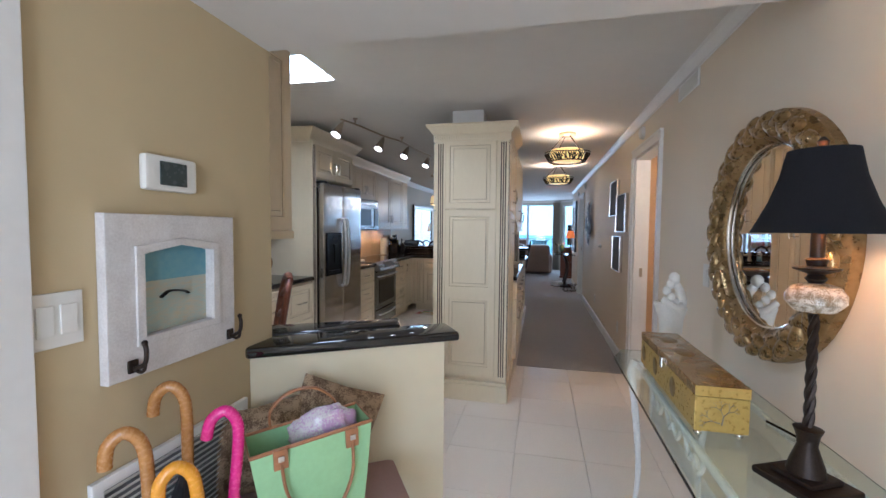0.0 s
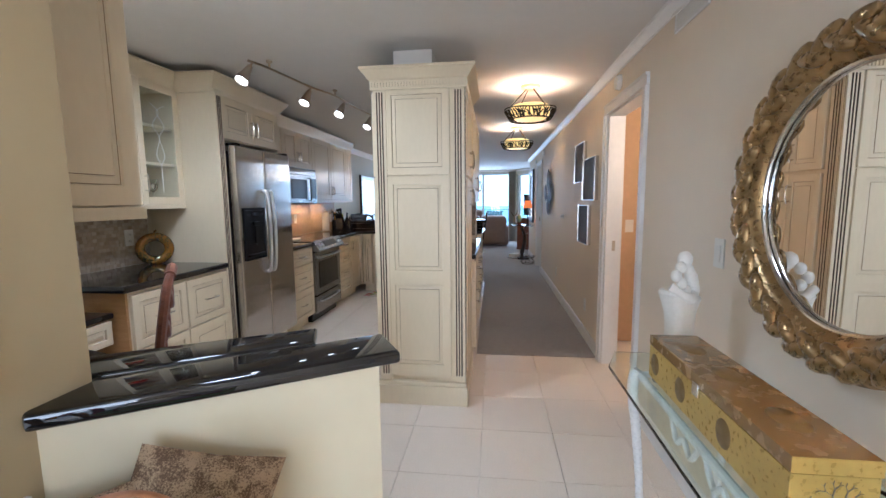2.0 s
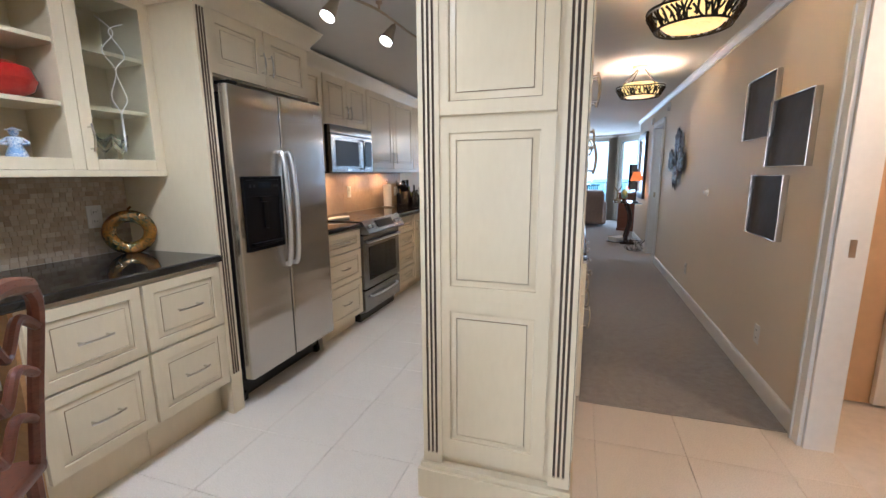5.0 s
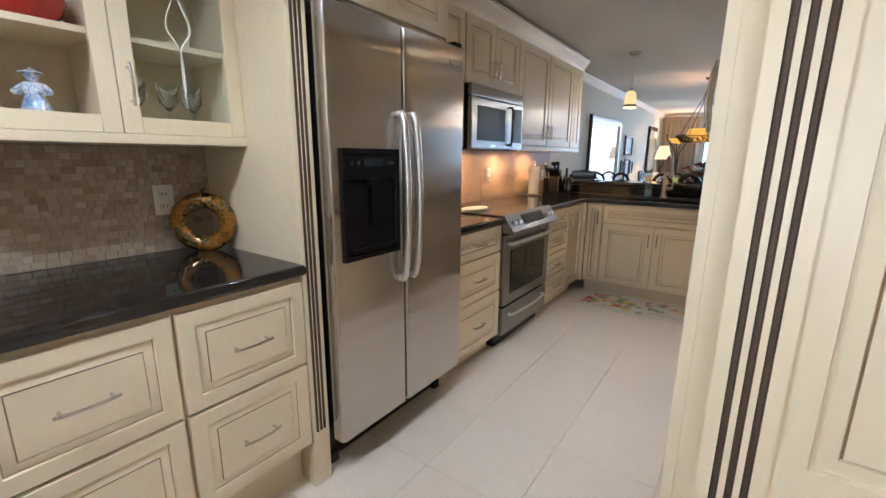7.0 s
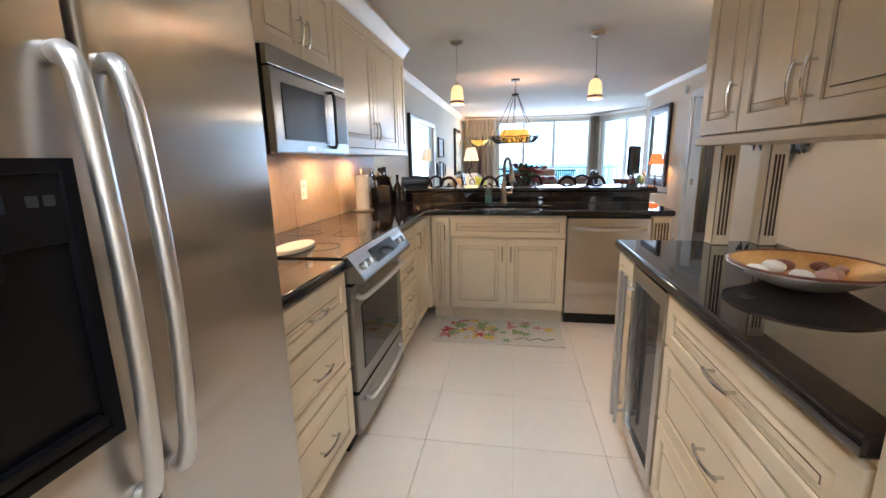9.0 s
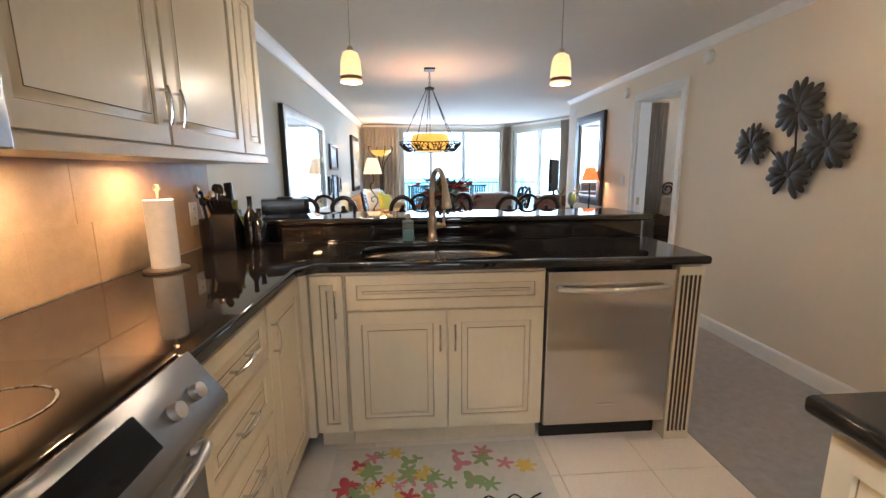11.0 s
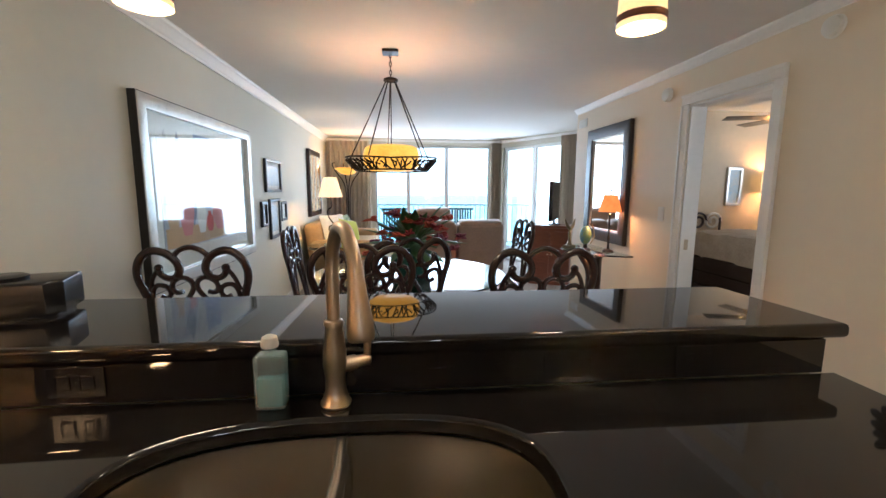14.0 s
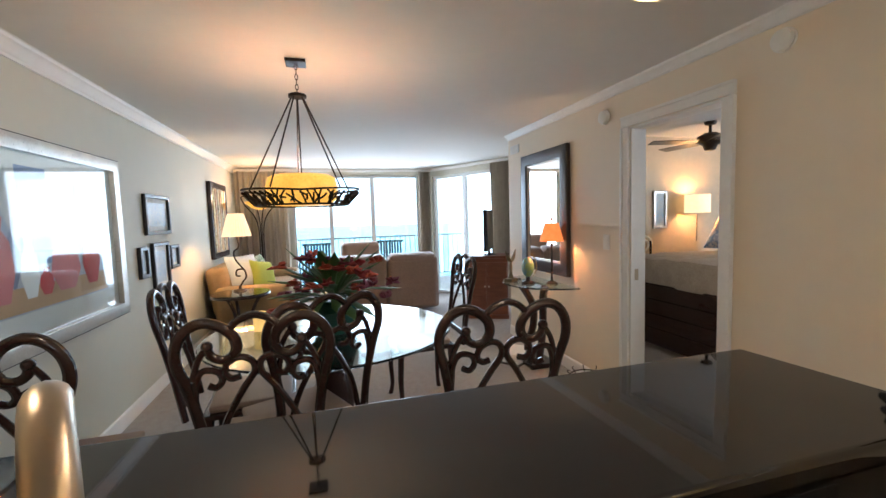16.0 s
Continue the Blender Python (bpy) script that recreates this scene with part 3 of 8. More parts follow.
window("window_1", pose(0, 15.05, 0), [-1.56, -0.93, -0.19, 0.66], 0.12, 2.2, "wide white-framed window onto the balcony and sea")
window("window_2", SLM, [0.08, 0.85, 1.72], 0.0, 2.16, "white-framed sliding balcony door, sun-bleached view")
bm = B()
sweep_profile(bm, [(0.0, -0.04), (0.02, -0.04), (0.02, 0.0), (0.0, 0.0)], [(-2.44, 14.93, 2.28), (0.86, 14.93, 2.28), (1.74, 13.3, 2.28)])
solo("curtain_rod", bm, WHITE, "slim white curtain track under the ceiling", "curtain track")


def curtain(m, w, h, label):
    bm = B()
    n = 60
    rows = []
    for z in (0.03, h * 0.5, h):
        rows.append([bm.verts.new((w * i / n, 0.028 * math.sin(i * 0.95) + 0.012 * math.sin(i * 0.37 + z), z)) for i in range(n + 1)])
    for a, b in zip(rows, rows[1:]):
        for i in range(n):
            bm.faces.new((a[i], a[i + 1], b[i + 1], b[i]))
    bmesh.ops.solidify(bm, geom=bm.faces[:], thickness=0.004)
    return solo("curtain", bm, CURTAIN, label, "curtain", m=m)


curtain(pose(-2.42, 14.9, 0), 0.8, 2.24, "drawn linen curtain beside the wide window")
curtain(pose(0.62, 14.9, 0), 0.22, 2.24, "pulled-back linen curtain between window and balcony door")
curtain(SLM @ pose(1.55, -0.1, 0), 0.4, 2.24, "pulled-back linen curtain beside the balcony door")

# doors, casings, trim
def casing(name, y0, y1, top, x=XR, face=-1, w=0.075):
    """Mitred white casing on the hall side and jamb lining of an opening in the right wall."""
    c = thing(name, pose(x, 0, 0), "white painted door casing with a stepped edge", "door casing", kind="structure")
    for a, b in ((y0 - w, y0), (y1, y1 + w)):
        bm = B()
        box(bm, -0.02, -0.001, a, b, 0, top + 0.0, 0.004)
        box(bm, -0.028, -0.019, (a if a < y0 else b - 0.02), (a + 0.02 if a < y0 else b), 0, top + 0.0, 0.003)
        part("casing_leg", bm, WHITE, c)
    bm = B()
    box(bm, -0.02, -0.001, y0 - w, y1 + w, top + 0.002, top + w, 0.004)
    box(bm, -0.028, -0.019, y0 - w, y1 + w, top + w - 0.02, top + w, 0.003)
    part("casing_head", bm, WHITE, c)
    bm = B()
    box(bm, 0.0, 0.12, y0 + 0.0005, y0 + 0.015, 0, top - 0.016)
    box(bm, 0.0, 0.12, y1 - 0.015, y1 - 0.0005, 0, top - 0.016)
    box(bm, 0.0, 0.12, y0 + 0.0005, y1 - 0.0005, top - 0.015, top - 0.0005)
    part("jamb", bm, WHITE, c)
    return c


casing("door_casing_1", 3.94, 4.72, 2.0)
c2 = casing("door_casing_2", 9.19, 9.9, 1.995)
part("strike_plate", bx(0.03, 0.06, 9.882, 9.8845, 0.92, 1.0), NICKEL, c2, "small metal strike plate")
part("strike_plate", bx(0.05, 0.075, 4.704, 4.7065, 0.94, 1.02), NICKEL, bpy.data.objects["door_casing_1"], "small metal strike plate")
d1 = thing("door_1", pose(XR + 0.13, 3.95, 0, 0, 0, -4), "white panelled door standing open into the side room", "door", kind="structure")
part("door_leaf", bx(0.0, 0.75, 0.0, 0.035, 0.01, 1.98, 0.003), WHITE, d1)
d3 = thing("closet_door", pose(XR + 0.55, 4.98, 0, 0, 0, 0), "white closet door in the side room", "door", kind="structure")
part("door_leaf", bx(0.0, 0.7, 0.28, 0.315, 0.01, 2.0, 0.003), WHITE, d3)
d4 = thing("entry_casing", pose(-0.86, 0, 0), "white painted casing at the foyer closet", "door casing", kind="structure")
part("casing_leg", bx(0.001, 0.022, 1.22, 1.315, 0, SOFFIT_Z - 0.002, 0.004), WHITE, d4)
part("door_leaf", bx(0.001, 0.012, 0.42, 1.218, 0.01, 2.03, 0.002), WHITE, d4)

CROWN = [(0.0, -0.085), (0.012, -0.085), (0.014, -0.07), (0.03, -0.055), (0.045, -0.03), (0.062, -0.018), (0.066, -0.004), (0.072, -0.002), (0.072, 0.0), (0.0, 0.0)]
bm = B()
sweep_profile(bm, [(o * 0.7, u * 0.7) for o, u in CROWN], [(XR, 11.9, CEIL_Z - 0.001), (XR, 2.15, CEIL_Z - 0.001)])
solo("crown_moulding_right", bm, WHITE, "white crown moulding along the hall wall", "crown moulding", kind="structure")
bm = B()
sweep_profile(bm, CROWN, [(XL, 7.95, CEIL_Z - 0.001), (XL, 15.05, CEIL_Z - 0.001)])
solo("crown_moulding_left", bm, WHITE, "white crown moulding along the living room wall", "crown moulding", kind="structure")
BASE = [(0.0, 0.0), (0.014, 0.0), (0.014, 0.085), (0.01, 0.1), (0.005, 0.108), (0.0, 0.11)]
for i, (a, b) in enumerate([((XR, 9.115), (XR, 4.795)), ((XR, 3.865), (XR, -1.3)), ((XR, 11.9), (XR, 9.975)), ((XL, 8.28), (XL, 15.05)), ((-0.86, -1.3), (-0.86, 0.41))]):
    bm = B()
    sweep_profile(bm, BASE, [(*a, 0.001), (*b, 0.001)])
    solo("baseboard", bm, WHITE, "white painted baseboard", "baseboard", kind="structure")

# balcony, sea and beach
solo("balcony_slab", bx(-4.0, 6.0, 15.2, 17.4, -0.25, -0.05), CONCRETE, "pale concrete balcony floor", "balcony", kind="structure")
solo("balcony_ceiling", bx(-4.0, 6.0, 15.2, 17.4, 2.45, 2.6), CONCRETE, "pale concrete balcony soffit", "balcony", kind="structure")
rl = thing("balcony_railing", pose(0, 17.2, -0.05), "grey metal balcony railing with upright bars", "railing", kind="structure")
part("top_rail", bx(-4, 6, -0.03, 0.03, 1.02, 1.06, 0.005), mat("grey_metal", (0.5, 0.52, 0.53), 0.5, 0.2), rl)
part("bottom_rail", bx(-4, 6, -0.02, 0.02, 0.1, 0.13), bpy.data.materials["grey_metal"], rl)
bal = make_mesh("baluster", bx(-0.009, 0.009, -0.009, 0.009, 0.13, 1.02), bpy.data.materials["grey_metal"])
for i in range(84):
    o = new("baluster", bal)
    o.parent, o.location = rl, (-3.95 + i * 0.118, 0, 0)
solo("sea", bx(-3000, 3000, 150, 4000, -26, -25), OCEAN, "turquoise sea reaching the horizon", "sea", kind="structure")
solo("beach_ground", bx(-3000, 3000, -3000, 150, -26, -24.9), SAND, "pale sandy ground far below the balcony", "ground", kind="structure")
solo("sky_backdrop", bx(-2500, 2500, 1800, 1810, -25, 1400), HAZE, "bright hazy sky over the sea", "sky", kind="structure")
PATIOM = mat("teal_patio_sling", (0.06, 0.12, 0.13), 0.7, scale=20)


def patio_chair(m):
    c = thing("patio_chair", m, "dark teal sling patio chair on the balcony", "chair", "patio chairs")
    for x in (-0.28, 0.28):
        bm = B()
        tube(bm, spline([(x, 0.3, 0), (x, 0.28, 0.4), (x, 0.25, 0.62), (x, -0.2, 0.62), (x, -0.28, 0.0)], 4), 0.014)
        part("side_frame", bm, IRON, c)
    part("seat", bx(-0.26, 0.26, -0.25, 0.25, 0.4, 0.425, 0.01), PATIOM, c)
    bm = B()
    for i in range(9):
        box(bm, -0.25 + i * 0.056, -0.21 + i * 0.056, -0.27, -0.255, 0.42, 1.0, 0.004)
    part("backrest", bm, PATIOM, c)
    part("back_rail", bx(-0.28, 0.28, -0.28, -0.25, 0.98, 1.02, 0.006), PATIOM, c)
    return c


pc1 = patio_chair(pose(-1.25, 16.1, -0.05, 0, 0, 10))
copy_thing(pc1, pose(0.25, 16.2, -0.05, 0, 0, -8))

# ---- kitchen: left run ----
FX = -1.85          # face of the base cabinets along the left wall


def left(y, x=FX):
    return pose(x, y, 0, 0, 0, 90)


D = 0.6
cabinet("drawer_base", left(3.28), 0.42, D, 0, 0.868, [(0.006, 0.54, 0.408, 0.31, "h"), (0.006, 0.2, 0.408, 0.33, "h")], "cream glazed base cabinet with two deep drawers by the fridge", 0.19, "glazed kitchen cabinets")
cabinet("drawer_base", left(3.70), 0.42, D, 0, 0.868, [(0.006, 0.54, 0.408, 0.31, "h"), (0.006, 0.2, 0.408, 0.33, "h")], "cream glazed base cabinet with two deep drawers by the fridge", 0.19, "glazed kitchen cabinets")
solo("cabinet_end_panel", bx(XL + 0.002, FX - 0.002, 3.265, 3.279, 0, 0.868), HONEY, "honey-toned wooden end panel of the drawer cabinet", "panel")
bm = B()
prism(bm, [(XL + 0.001, 3.23), (-1.82, 3.23), (-1.82, 4.128), (XL + 0.001, 4.128)], 0.87, 0.91, 0.012)
solo("countertop", bm, GRANITE, "polished black granite worktop beside the fridge", "countertop")
# fridge enclosure
solo("fridge_side_panel", bx(XL + 0.002, -1.852, 4.13, 4.15, 0, 2.16), CREAM, "tall cream panel beside the fridge", "panel")
bm = B()
fluted(bm, 0.075, 1.97, 0, 0.19, 3, t=0.022)
solo("fluted_pilaster", bm, [CREAM, FLUTE], "fluted cream pilaster beside the fridge", "pilaster", m=pose(-1.85, 4.118, 0, 0, 0, 90))
solo("fluted_pilaster", bx(-1.872, -1.83, 4.116, 4.195, 0, 0.19, 0.003), CREAM, "cream plinth block under the pilaster", "pilaster")
cabinet("fridge_top_cabinet", left(4.2, -1.87), 0.82, 0.585, 1.82, 2.16, [(0.006, 1.83, 0.402, 0.31, "vbr"), (0.412, 1.83, 0.402, 0.31, "vbl")], "cream glazed cabinet above the fridge", 0, "glazed kitchen cabinets")
solo("fridge_side_panel", bx(XL + 0.002, -1.862, 5.022, 5.04, 0, 2.16), CREAM, "tall cream panel beside the fridge", "panel")


def fridge():
    f = thing("refrigerator", left(4.205, -1.757), "stainless side-by-side refrigerator with black water dispenser", "refrigerator")
    W, z0, z1 = 0.826, 0.17, 1.775
    bm = B()
    box(bm, 0.012, W - 0.012, 0.06, 0.68, 0.15, 1.74, 0.004)
    box(bm, 0.03, W - 0.03, 0.16, 0.66, 0.02, 0.151)
    part("body", bm, BLACKP, f, "black cabinet body")
    split = 0.385
    bm = B()
    outline = [(0.0, 0.055), (0.0, 0.012), (0.012, 0.0), (split - 0.016, 0.0), (split - 0.004, 0.01), (split - 0.004, 0.055)]
    prism(bm, outline, z0, z1, 0.004)
    part("freezer_door", bm, STEEL, f)
    bm = B()
    prism(bm, [(split + 0.004, 0.055), (split + 0.004, 0.01), (split + 0.016, 0.0), (W - 0.012, 0.0), (W, 0.012), (W, 0.055)], z0, z1, 0.004)
    part("fridge_door", bm, STEEL, f)
    for x, s in ((split - 0.035, -1), (split + 0.035, 1)):
        bm = B()
        tube(bm, spline([(x, 0.0, 0.775), (x, -0.024, 0.782), (x + s * 0.002, -0.04, 0.87), (x + s * 0.003, -0.05, 1.1), (x + s * 0.002, -0.04, 1.35), (x, -0.024, 1.438), (x, 0.0, 1.445)], 6), 0.0145, 12)
        part("handle", bm, STEEL_H, f, "long bowed steel handle")
    d = B()
    x0, x1, a, b = 0.042, 0.338, 0.9, 1.31
    rows = ringed(d, x1 - x0, b - a, [(0, 0.001, 0), (0, 0.012, 0), (0.018, 0.012, 0), (0.022, 0.004, 0)], x0=x0, z0=a)
    box(d, x0 + 0.02, x1 - 0.02, -0.008, 0.0, a + 0.30, b - 0.02, 0.002)
    box(d, x0 + 0.02, x1 - 0.02, -0.002, 0.001, a + 0.02, a + 0.3)
    part("dispenser", d, BLACKD, f, "black recessed ice and water dispenser")
    part("dispenser_tray", bx(x0 + 0.03, x1 - 0.03, -0.022, -0.004, a + 0.03, a + 0.045, 0.003), BLACKD, f, "ribbed black drip tray")
    part("dispenser_lever", bx(0.18, 0.21, -0.014, -0.004, a + 0.12, a + 0.28, 0.004), BLACKD, f)
    part("dispenser_nozzle", bx(0.16, 0.23, -0.02, -0.004, a + 0.27, a + 0.3, 0.004), BLACKD, f)
    part("dispenser_display", bx(0.15, 0.25, -0.0105, -0.0085, a + 0.345, a + 0.375, 0.001), mat("blue_display", (0.02, 0.026, 0.036), 0.2), f)
    for x in (0.09, 0.12, 0.28, 0.3):
        part("dispenser_button", bx(x - 0.007, x + 0.007, -0.0105, -0.0085, a + 0.35, a + 0.364, 0.001), mat("grey_button", (0.03, 0.03, 0.03), 0.4), f)
    part("badge", bx(W - 0.12, W - 0.05, -0.004, -0.0005, 1.69, 1.71, 0.001), CHROME, f, "plain metal badge")
    part("base_grille", bx(0.02, W - 0.02, 0.135, 0.158, 0.02, 0.149, 0.003), BLACKP, f)
    for x in (0.03, W - 0.07):
        part("foot", bx(x, x + 0.04, 0.12, 0.2, 0.001, 0.05, 0.004), BLACKP, f)
        part("hinge_cover", bx(x - 0.01, x + 0.05, 0.005, 0.1, 1.776, 1.795, 0.005), BLACKP, f)


fridge()
cabinet("drawer_base", left(5.045), 0.565, D, 0, 0.868, [(0.006, 0.70, 0.553, 0.16, "h"), (0.006, 0.44, 0.553, 0.25, "h"), (0.006, 0.12, 0.553, 0.31, "h")], "cream glazed base cabinet with three drawers beside the range", 0.11, "glazed kitchen cabinets")
bm = B()
prism(bm, [(XL + 0.001, 5.042), (-1.82, 5.042), (-1.82, 5.612), (XL + 0.001, 5.612)], 0.87, 0.91, 0.012)
solo("countertop", bm, GRANITE, "polished black granite worktop between fridge and range", "countertop")


def stove():
    s = thing("range", left(5.615, -1.83), "stainless slide-in electric range with glass top", "range")
    W = 0.755
    part("body", bx(0.0, W, 0.02, 0.6, 0.09, 0.9, 0.003), STEEL_D, s)
    part("cooktop", bx(-0.004, W + 0.004, 0.015, 0.61, 0.901, 0.918, 0.004), BLACKG, s, "black ceramic glass cooktop")
    bm = B()
    prism(bm, [(-0.0, 0.0), (0.0, 0.09), (0.06, 0.12), (0.13, 0.02), (0.13, 0.0)], 0, W, 0.004)
    bmesh.ops.transform(bm, verts=bm.verts[:], matrix=Matrix(((0, 0, 1, 0), (-1, 0, 0, 0.05), (0, 1, 0, 0), (0, 0, 0, 1))))
    bmesh.ops.translate(bm, verts=bm.verts[:], vec=(0, 0.0, 0.805))
    part("control_panel", bm, STEEL_D, s, "sloping steel control panel")
    part("oven_door", bx(0.008, W - 0.008, -0.02, 0.018, 0.31, 0.79, 0.006), STEEL_D, s)
    part("oven_window", bx(0.1, W - 0.1, -0.024, -0.0205, 0.38, 0.68, 0.002), BLACKG, s, "dark oven window")
    bm = B()
    tube(bm, spline([(0.06, -0.02, 0.735), (0.07, -0.055, 0.735), (W / 2, -0.065, 0.735), (W - 0.07, -0.055, 0.735), (W - 0.06, -0.02, 0.735)], 6), 0.012, 10)
    part("oven_handle", bm, STEEL_H, s)
    part("warming_drawer", bx(0.008, W - 0.008, -0.018, 0.018, 0.1, 0.295, 0.006), STEEL_D, s)
    bm = B()
    tube(bm, spline([(0.1, -0.018, 0.235), (0.12, -0.045, 0.23), (W / 2, -0.055, 0.225), (W - 0.12, -0.045, 0.23), (W - 0.1, -0.018, 0.235)], 6), 0.01, 8)
    part("drawer_handle", bm, STEEL_H, s)
    part("display", bx(-W * 0.22, W * 0.22, -0.003, 0.003, -0.036, 0.036, 0.001), BLACKG, s, "black glass touch display", m=pose(W / 2, -0.0455, 0.876, -35, 0, 0))
    for x in (0.07, 0.14, W - 0.14, W - 0.07):
        bm = B()
        lathe(bm, [(0, 0), (0.018, 0.0), (0.016, 0.02), (0, 0.022)], 14)
        part("knob", bm, STEEL_H, s, m=pose(x, -0.045, 0.865, 65, 0, 0))
    for x in (0.2, 0.55):
        for y in (0.2, 0.45):
            bm = B()
            lathe(bm, [(0.085, 0), (0.09, 0.0008), (0.086, 0.0008)], 28)
            part("burner_ring", bm, mat("grey_print", (0.06, 0.06, 0.06), 0.3), s, m=pose(x, y, 0.9185))
    part("plinth", bx(0.02, W - 0.02, 0.05, 0.55, 0.0, 0.09), BLACKP, s)


stove()
pl = thing("spoon_rest", pose(-2.12, 5.75, 0.919), "white ceramic spoon rest tray on the cooktop", "tray")
part("dish", prism(B(), [(0.07 * math.cos(a / 16 * 2 * math.pi), 0.14 * math.sin(a / 16 * 2 * math.pi)) for a in range(16)], 0.0, 0.018, 0.004), PLASTER, pl)
cabinet("drawer_base", left(6.375), 0.47, D, 0, 0.868, [(0.006, 0.70, 0.458, 0.16, "h"), (0.006, 0.51, 0.458, 0.18, "h"), (0.006, 0.32, 0.458, 0.18, "h"), (0.006, 0.12, 0.458, 0.19, "h")], "cream glazed base cabinet with four drawers beside the range", 0.11, "glazed kitchen cabinets")
cabinet("corner_cabinet", left(6.85), 0.4, D, 0, 0.868, [(0.006, 0.12, 0.388, 0.74, "vtl")], "cream glazed corner base cabinet", 0.11, "glazed kitchen cabinets")
# ---- peninsula ----
PY = 7.285
cabinet("narrow_base", pose(-1.8, PY, 0), 0.15, 0.56, 0, 0.868, [(0.006, 0.12, 0.138, 0.735, "vtr")], "narrow cream glazed base cabinet", 0.11, "glazed kitchen cabinets")
cabinet("sink_cabinet", pose(-1.648, PY, 0), 0.885, 0.56, 0, 0.868, [(0.006, 0.7, 0.873, 0.155, ""), (0.006, 0.12, 0.433, 0.57, "vtr"), (0.446, 0.12, 0.433, 0.57, "vtl")], "cream glazed sink cabinet with two doors", 0.11, "glazed kitchen cabinets", 0.22)


def dishwasher():
    d = thing("dishwasher", pose(-0.76, PY, 0), "stainless dishwasher with a bowed bar handle", "dishwasher")
    part("body", bx(0.003, 0.597, 0.02, 0.55, 0.1, 0.862), BLACKP, d)
    part("door", bx(0.004, 0.596, -0.022, 0.019, 0.105, 0.85, 0.006), STEEL, d)
    bm = B()
    tube(bm, spline([(0.06, -0.022, 0.775), (0.075, -0.05, 0.775), (0.3, -0.068, 0.77), (0.525, -0.05, 0.775), (0.54, -0.022, 0.775)], 6), 0.012, 10)
    part("handle", bm, STEEL_H, d, "bowed steel bar handle")
    part("kick_plate", bx(0.01, 0.59, 0.05, 0.07, 0.0, 0.1), BLACKP, d)
    part("badge", bx(0.26, 0.34, -0.0245, -0.0222, 0.2, 0.207, 0.0005), CHROME, d, "plain metal badge")


dishwasher()
bm = B()
fluted(bm, 0.12, 0.86, 0, 0.0, 5, t=0.022)
box(bm, 0, 0.12, 0.0, 0.56, 0, 0.866)
solo("fluted_pilaster", bm, [CREAM, FLUTE], "wide fluted cream end panel of the peninsula", "pilaster", m=pose(-0.156, PY, 0))
solo("bar_back_wall", bx(XL + 0.001, -0.03, 7.86, 8.0, 0, 0.998), WALL_H, "buttercream painted wall under the raised bar", "wall", kind="structure")
SCX, SCY, SA, SB = -1.225, 7.53, 0.375, 0.2


def oval(cx, cy, a, b, n=40, p=2.6):
    out = []
    for i in range(n):
        t = 2 * math.pi * i / n
        c, s = math.cos(t), math.sin(t)
        out.append((cx + a * math.copysign(abs(c) ** (2 / p), c), cy + b * math.copysign(abs(s) ** (2 / p), s)))
    return out


bm = B()
prism(bm, [(XL + 0.001, 6.373), (-1.82, 6.373), (-1.82, 7.19), (-1.76, 7.25), (-0.018, 7.25), (0.015, 7.84), (XL + 0.001, 7.84)], 0.87, 0.91, 0.012, holes=[oval(SCX, SCY, SA, SB)])
solo("countertop", bm, GRANITE, "polished black granite worktop with a sink cut-out", "countertop")
solo("granite_splash", bx(XL + 0.001, -0.025, 7.8355, 7.859, 0.9105, 0.998), GRANITE, "black granite upstand behind the sink", "backsplash")
bm = B()
prism(bm, [(XL + 0.001, 7.83), (0.03, 7.83), (0.005, 8.25), (XL + 0.001, 8.25)], 1.0, 1.04, 0.012)
solo("bar_top", bm, GRANITE, "polished black granite raised bar top", "countertop")


def sink():
    s = thing("sink", pose(SCX, SCY, 0.868), "stainless undermount double-bowl sink", "sink")
    bm = B()
    rows = []
    for k, (f, z) in enumerate([(1.03, 0.0), (1.0, 0.0), (0.993, -0.01), (0.985, -0.03), (0.965, -0.1), (0.945, -0.14), (0.91, -0.163), (0.86, -0.175), (0.78, -0.18), (0.4, -0.182), (0.03, -0.184)]):
        rows.append([bm.verts.new((x, y, z)) for x, y in oval(0, 0, SA * f, SB * f)])
    for a, b in zip(rows, rows[1:]):
        for i in range(40):
            bm.faces.new((a[i], a[(i + 1) % 40], b[(i + 1) % 40], b[i]))
    bm.faces.new(rows[-1])
    bm.normal_update()
    bm.faces.ensure_lookup_table()
    if bm.faces[0].normal.z < 0:
        bmesh.ops.reverse_faces(bm, faces=bm.faces[:])
    part("basin", bm, SINKM, s)
    bm = B()
    tube(bm, spline([(0.0, -SB * 0.97, -0.006), (0.004, -SB * 0.5, -0.016), (0.0, 0, -0.02), (0.004, SB * 0.5, -0.016), (0.0, SB * 0.97, -0.006)], 6), 0.015, 10)
    box(bm, -0.012, 0.02, -SB * 0.93, SB * 0.93, -0.175, -0.035, 0.006)
    part("divider", bm, SINKM, s)
    for x in (-0.18, 0.19):
        bm = B()
        lathe(bm, [(0, 0.002), (0.03, 0.004), (0.042, 0.004), (0.045, 0.0)], 20)
        part("drain", bm, CHROME, s, m=pose(x, 0, -0.179))


sink()


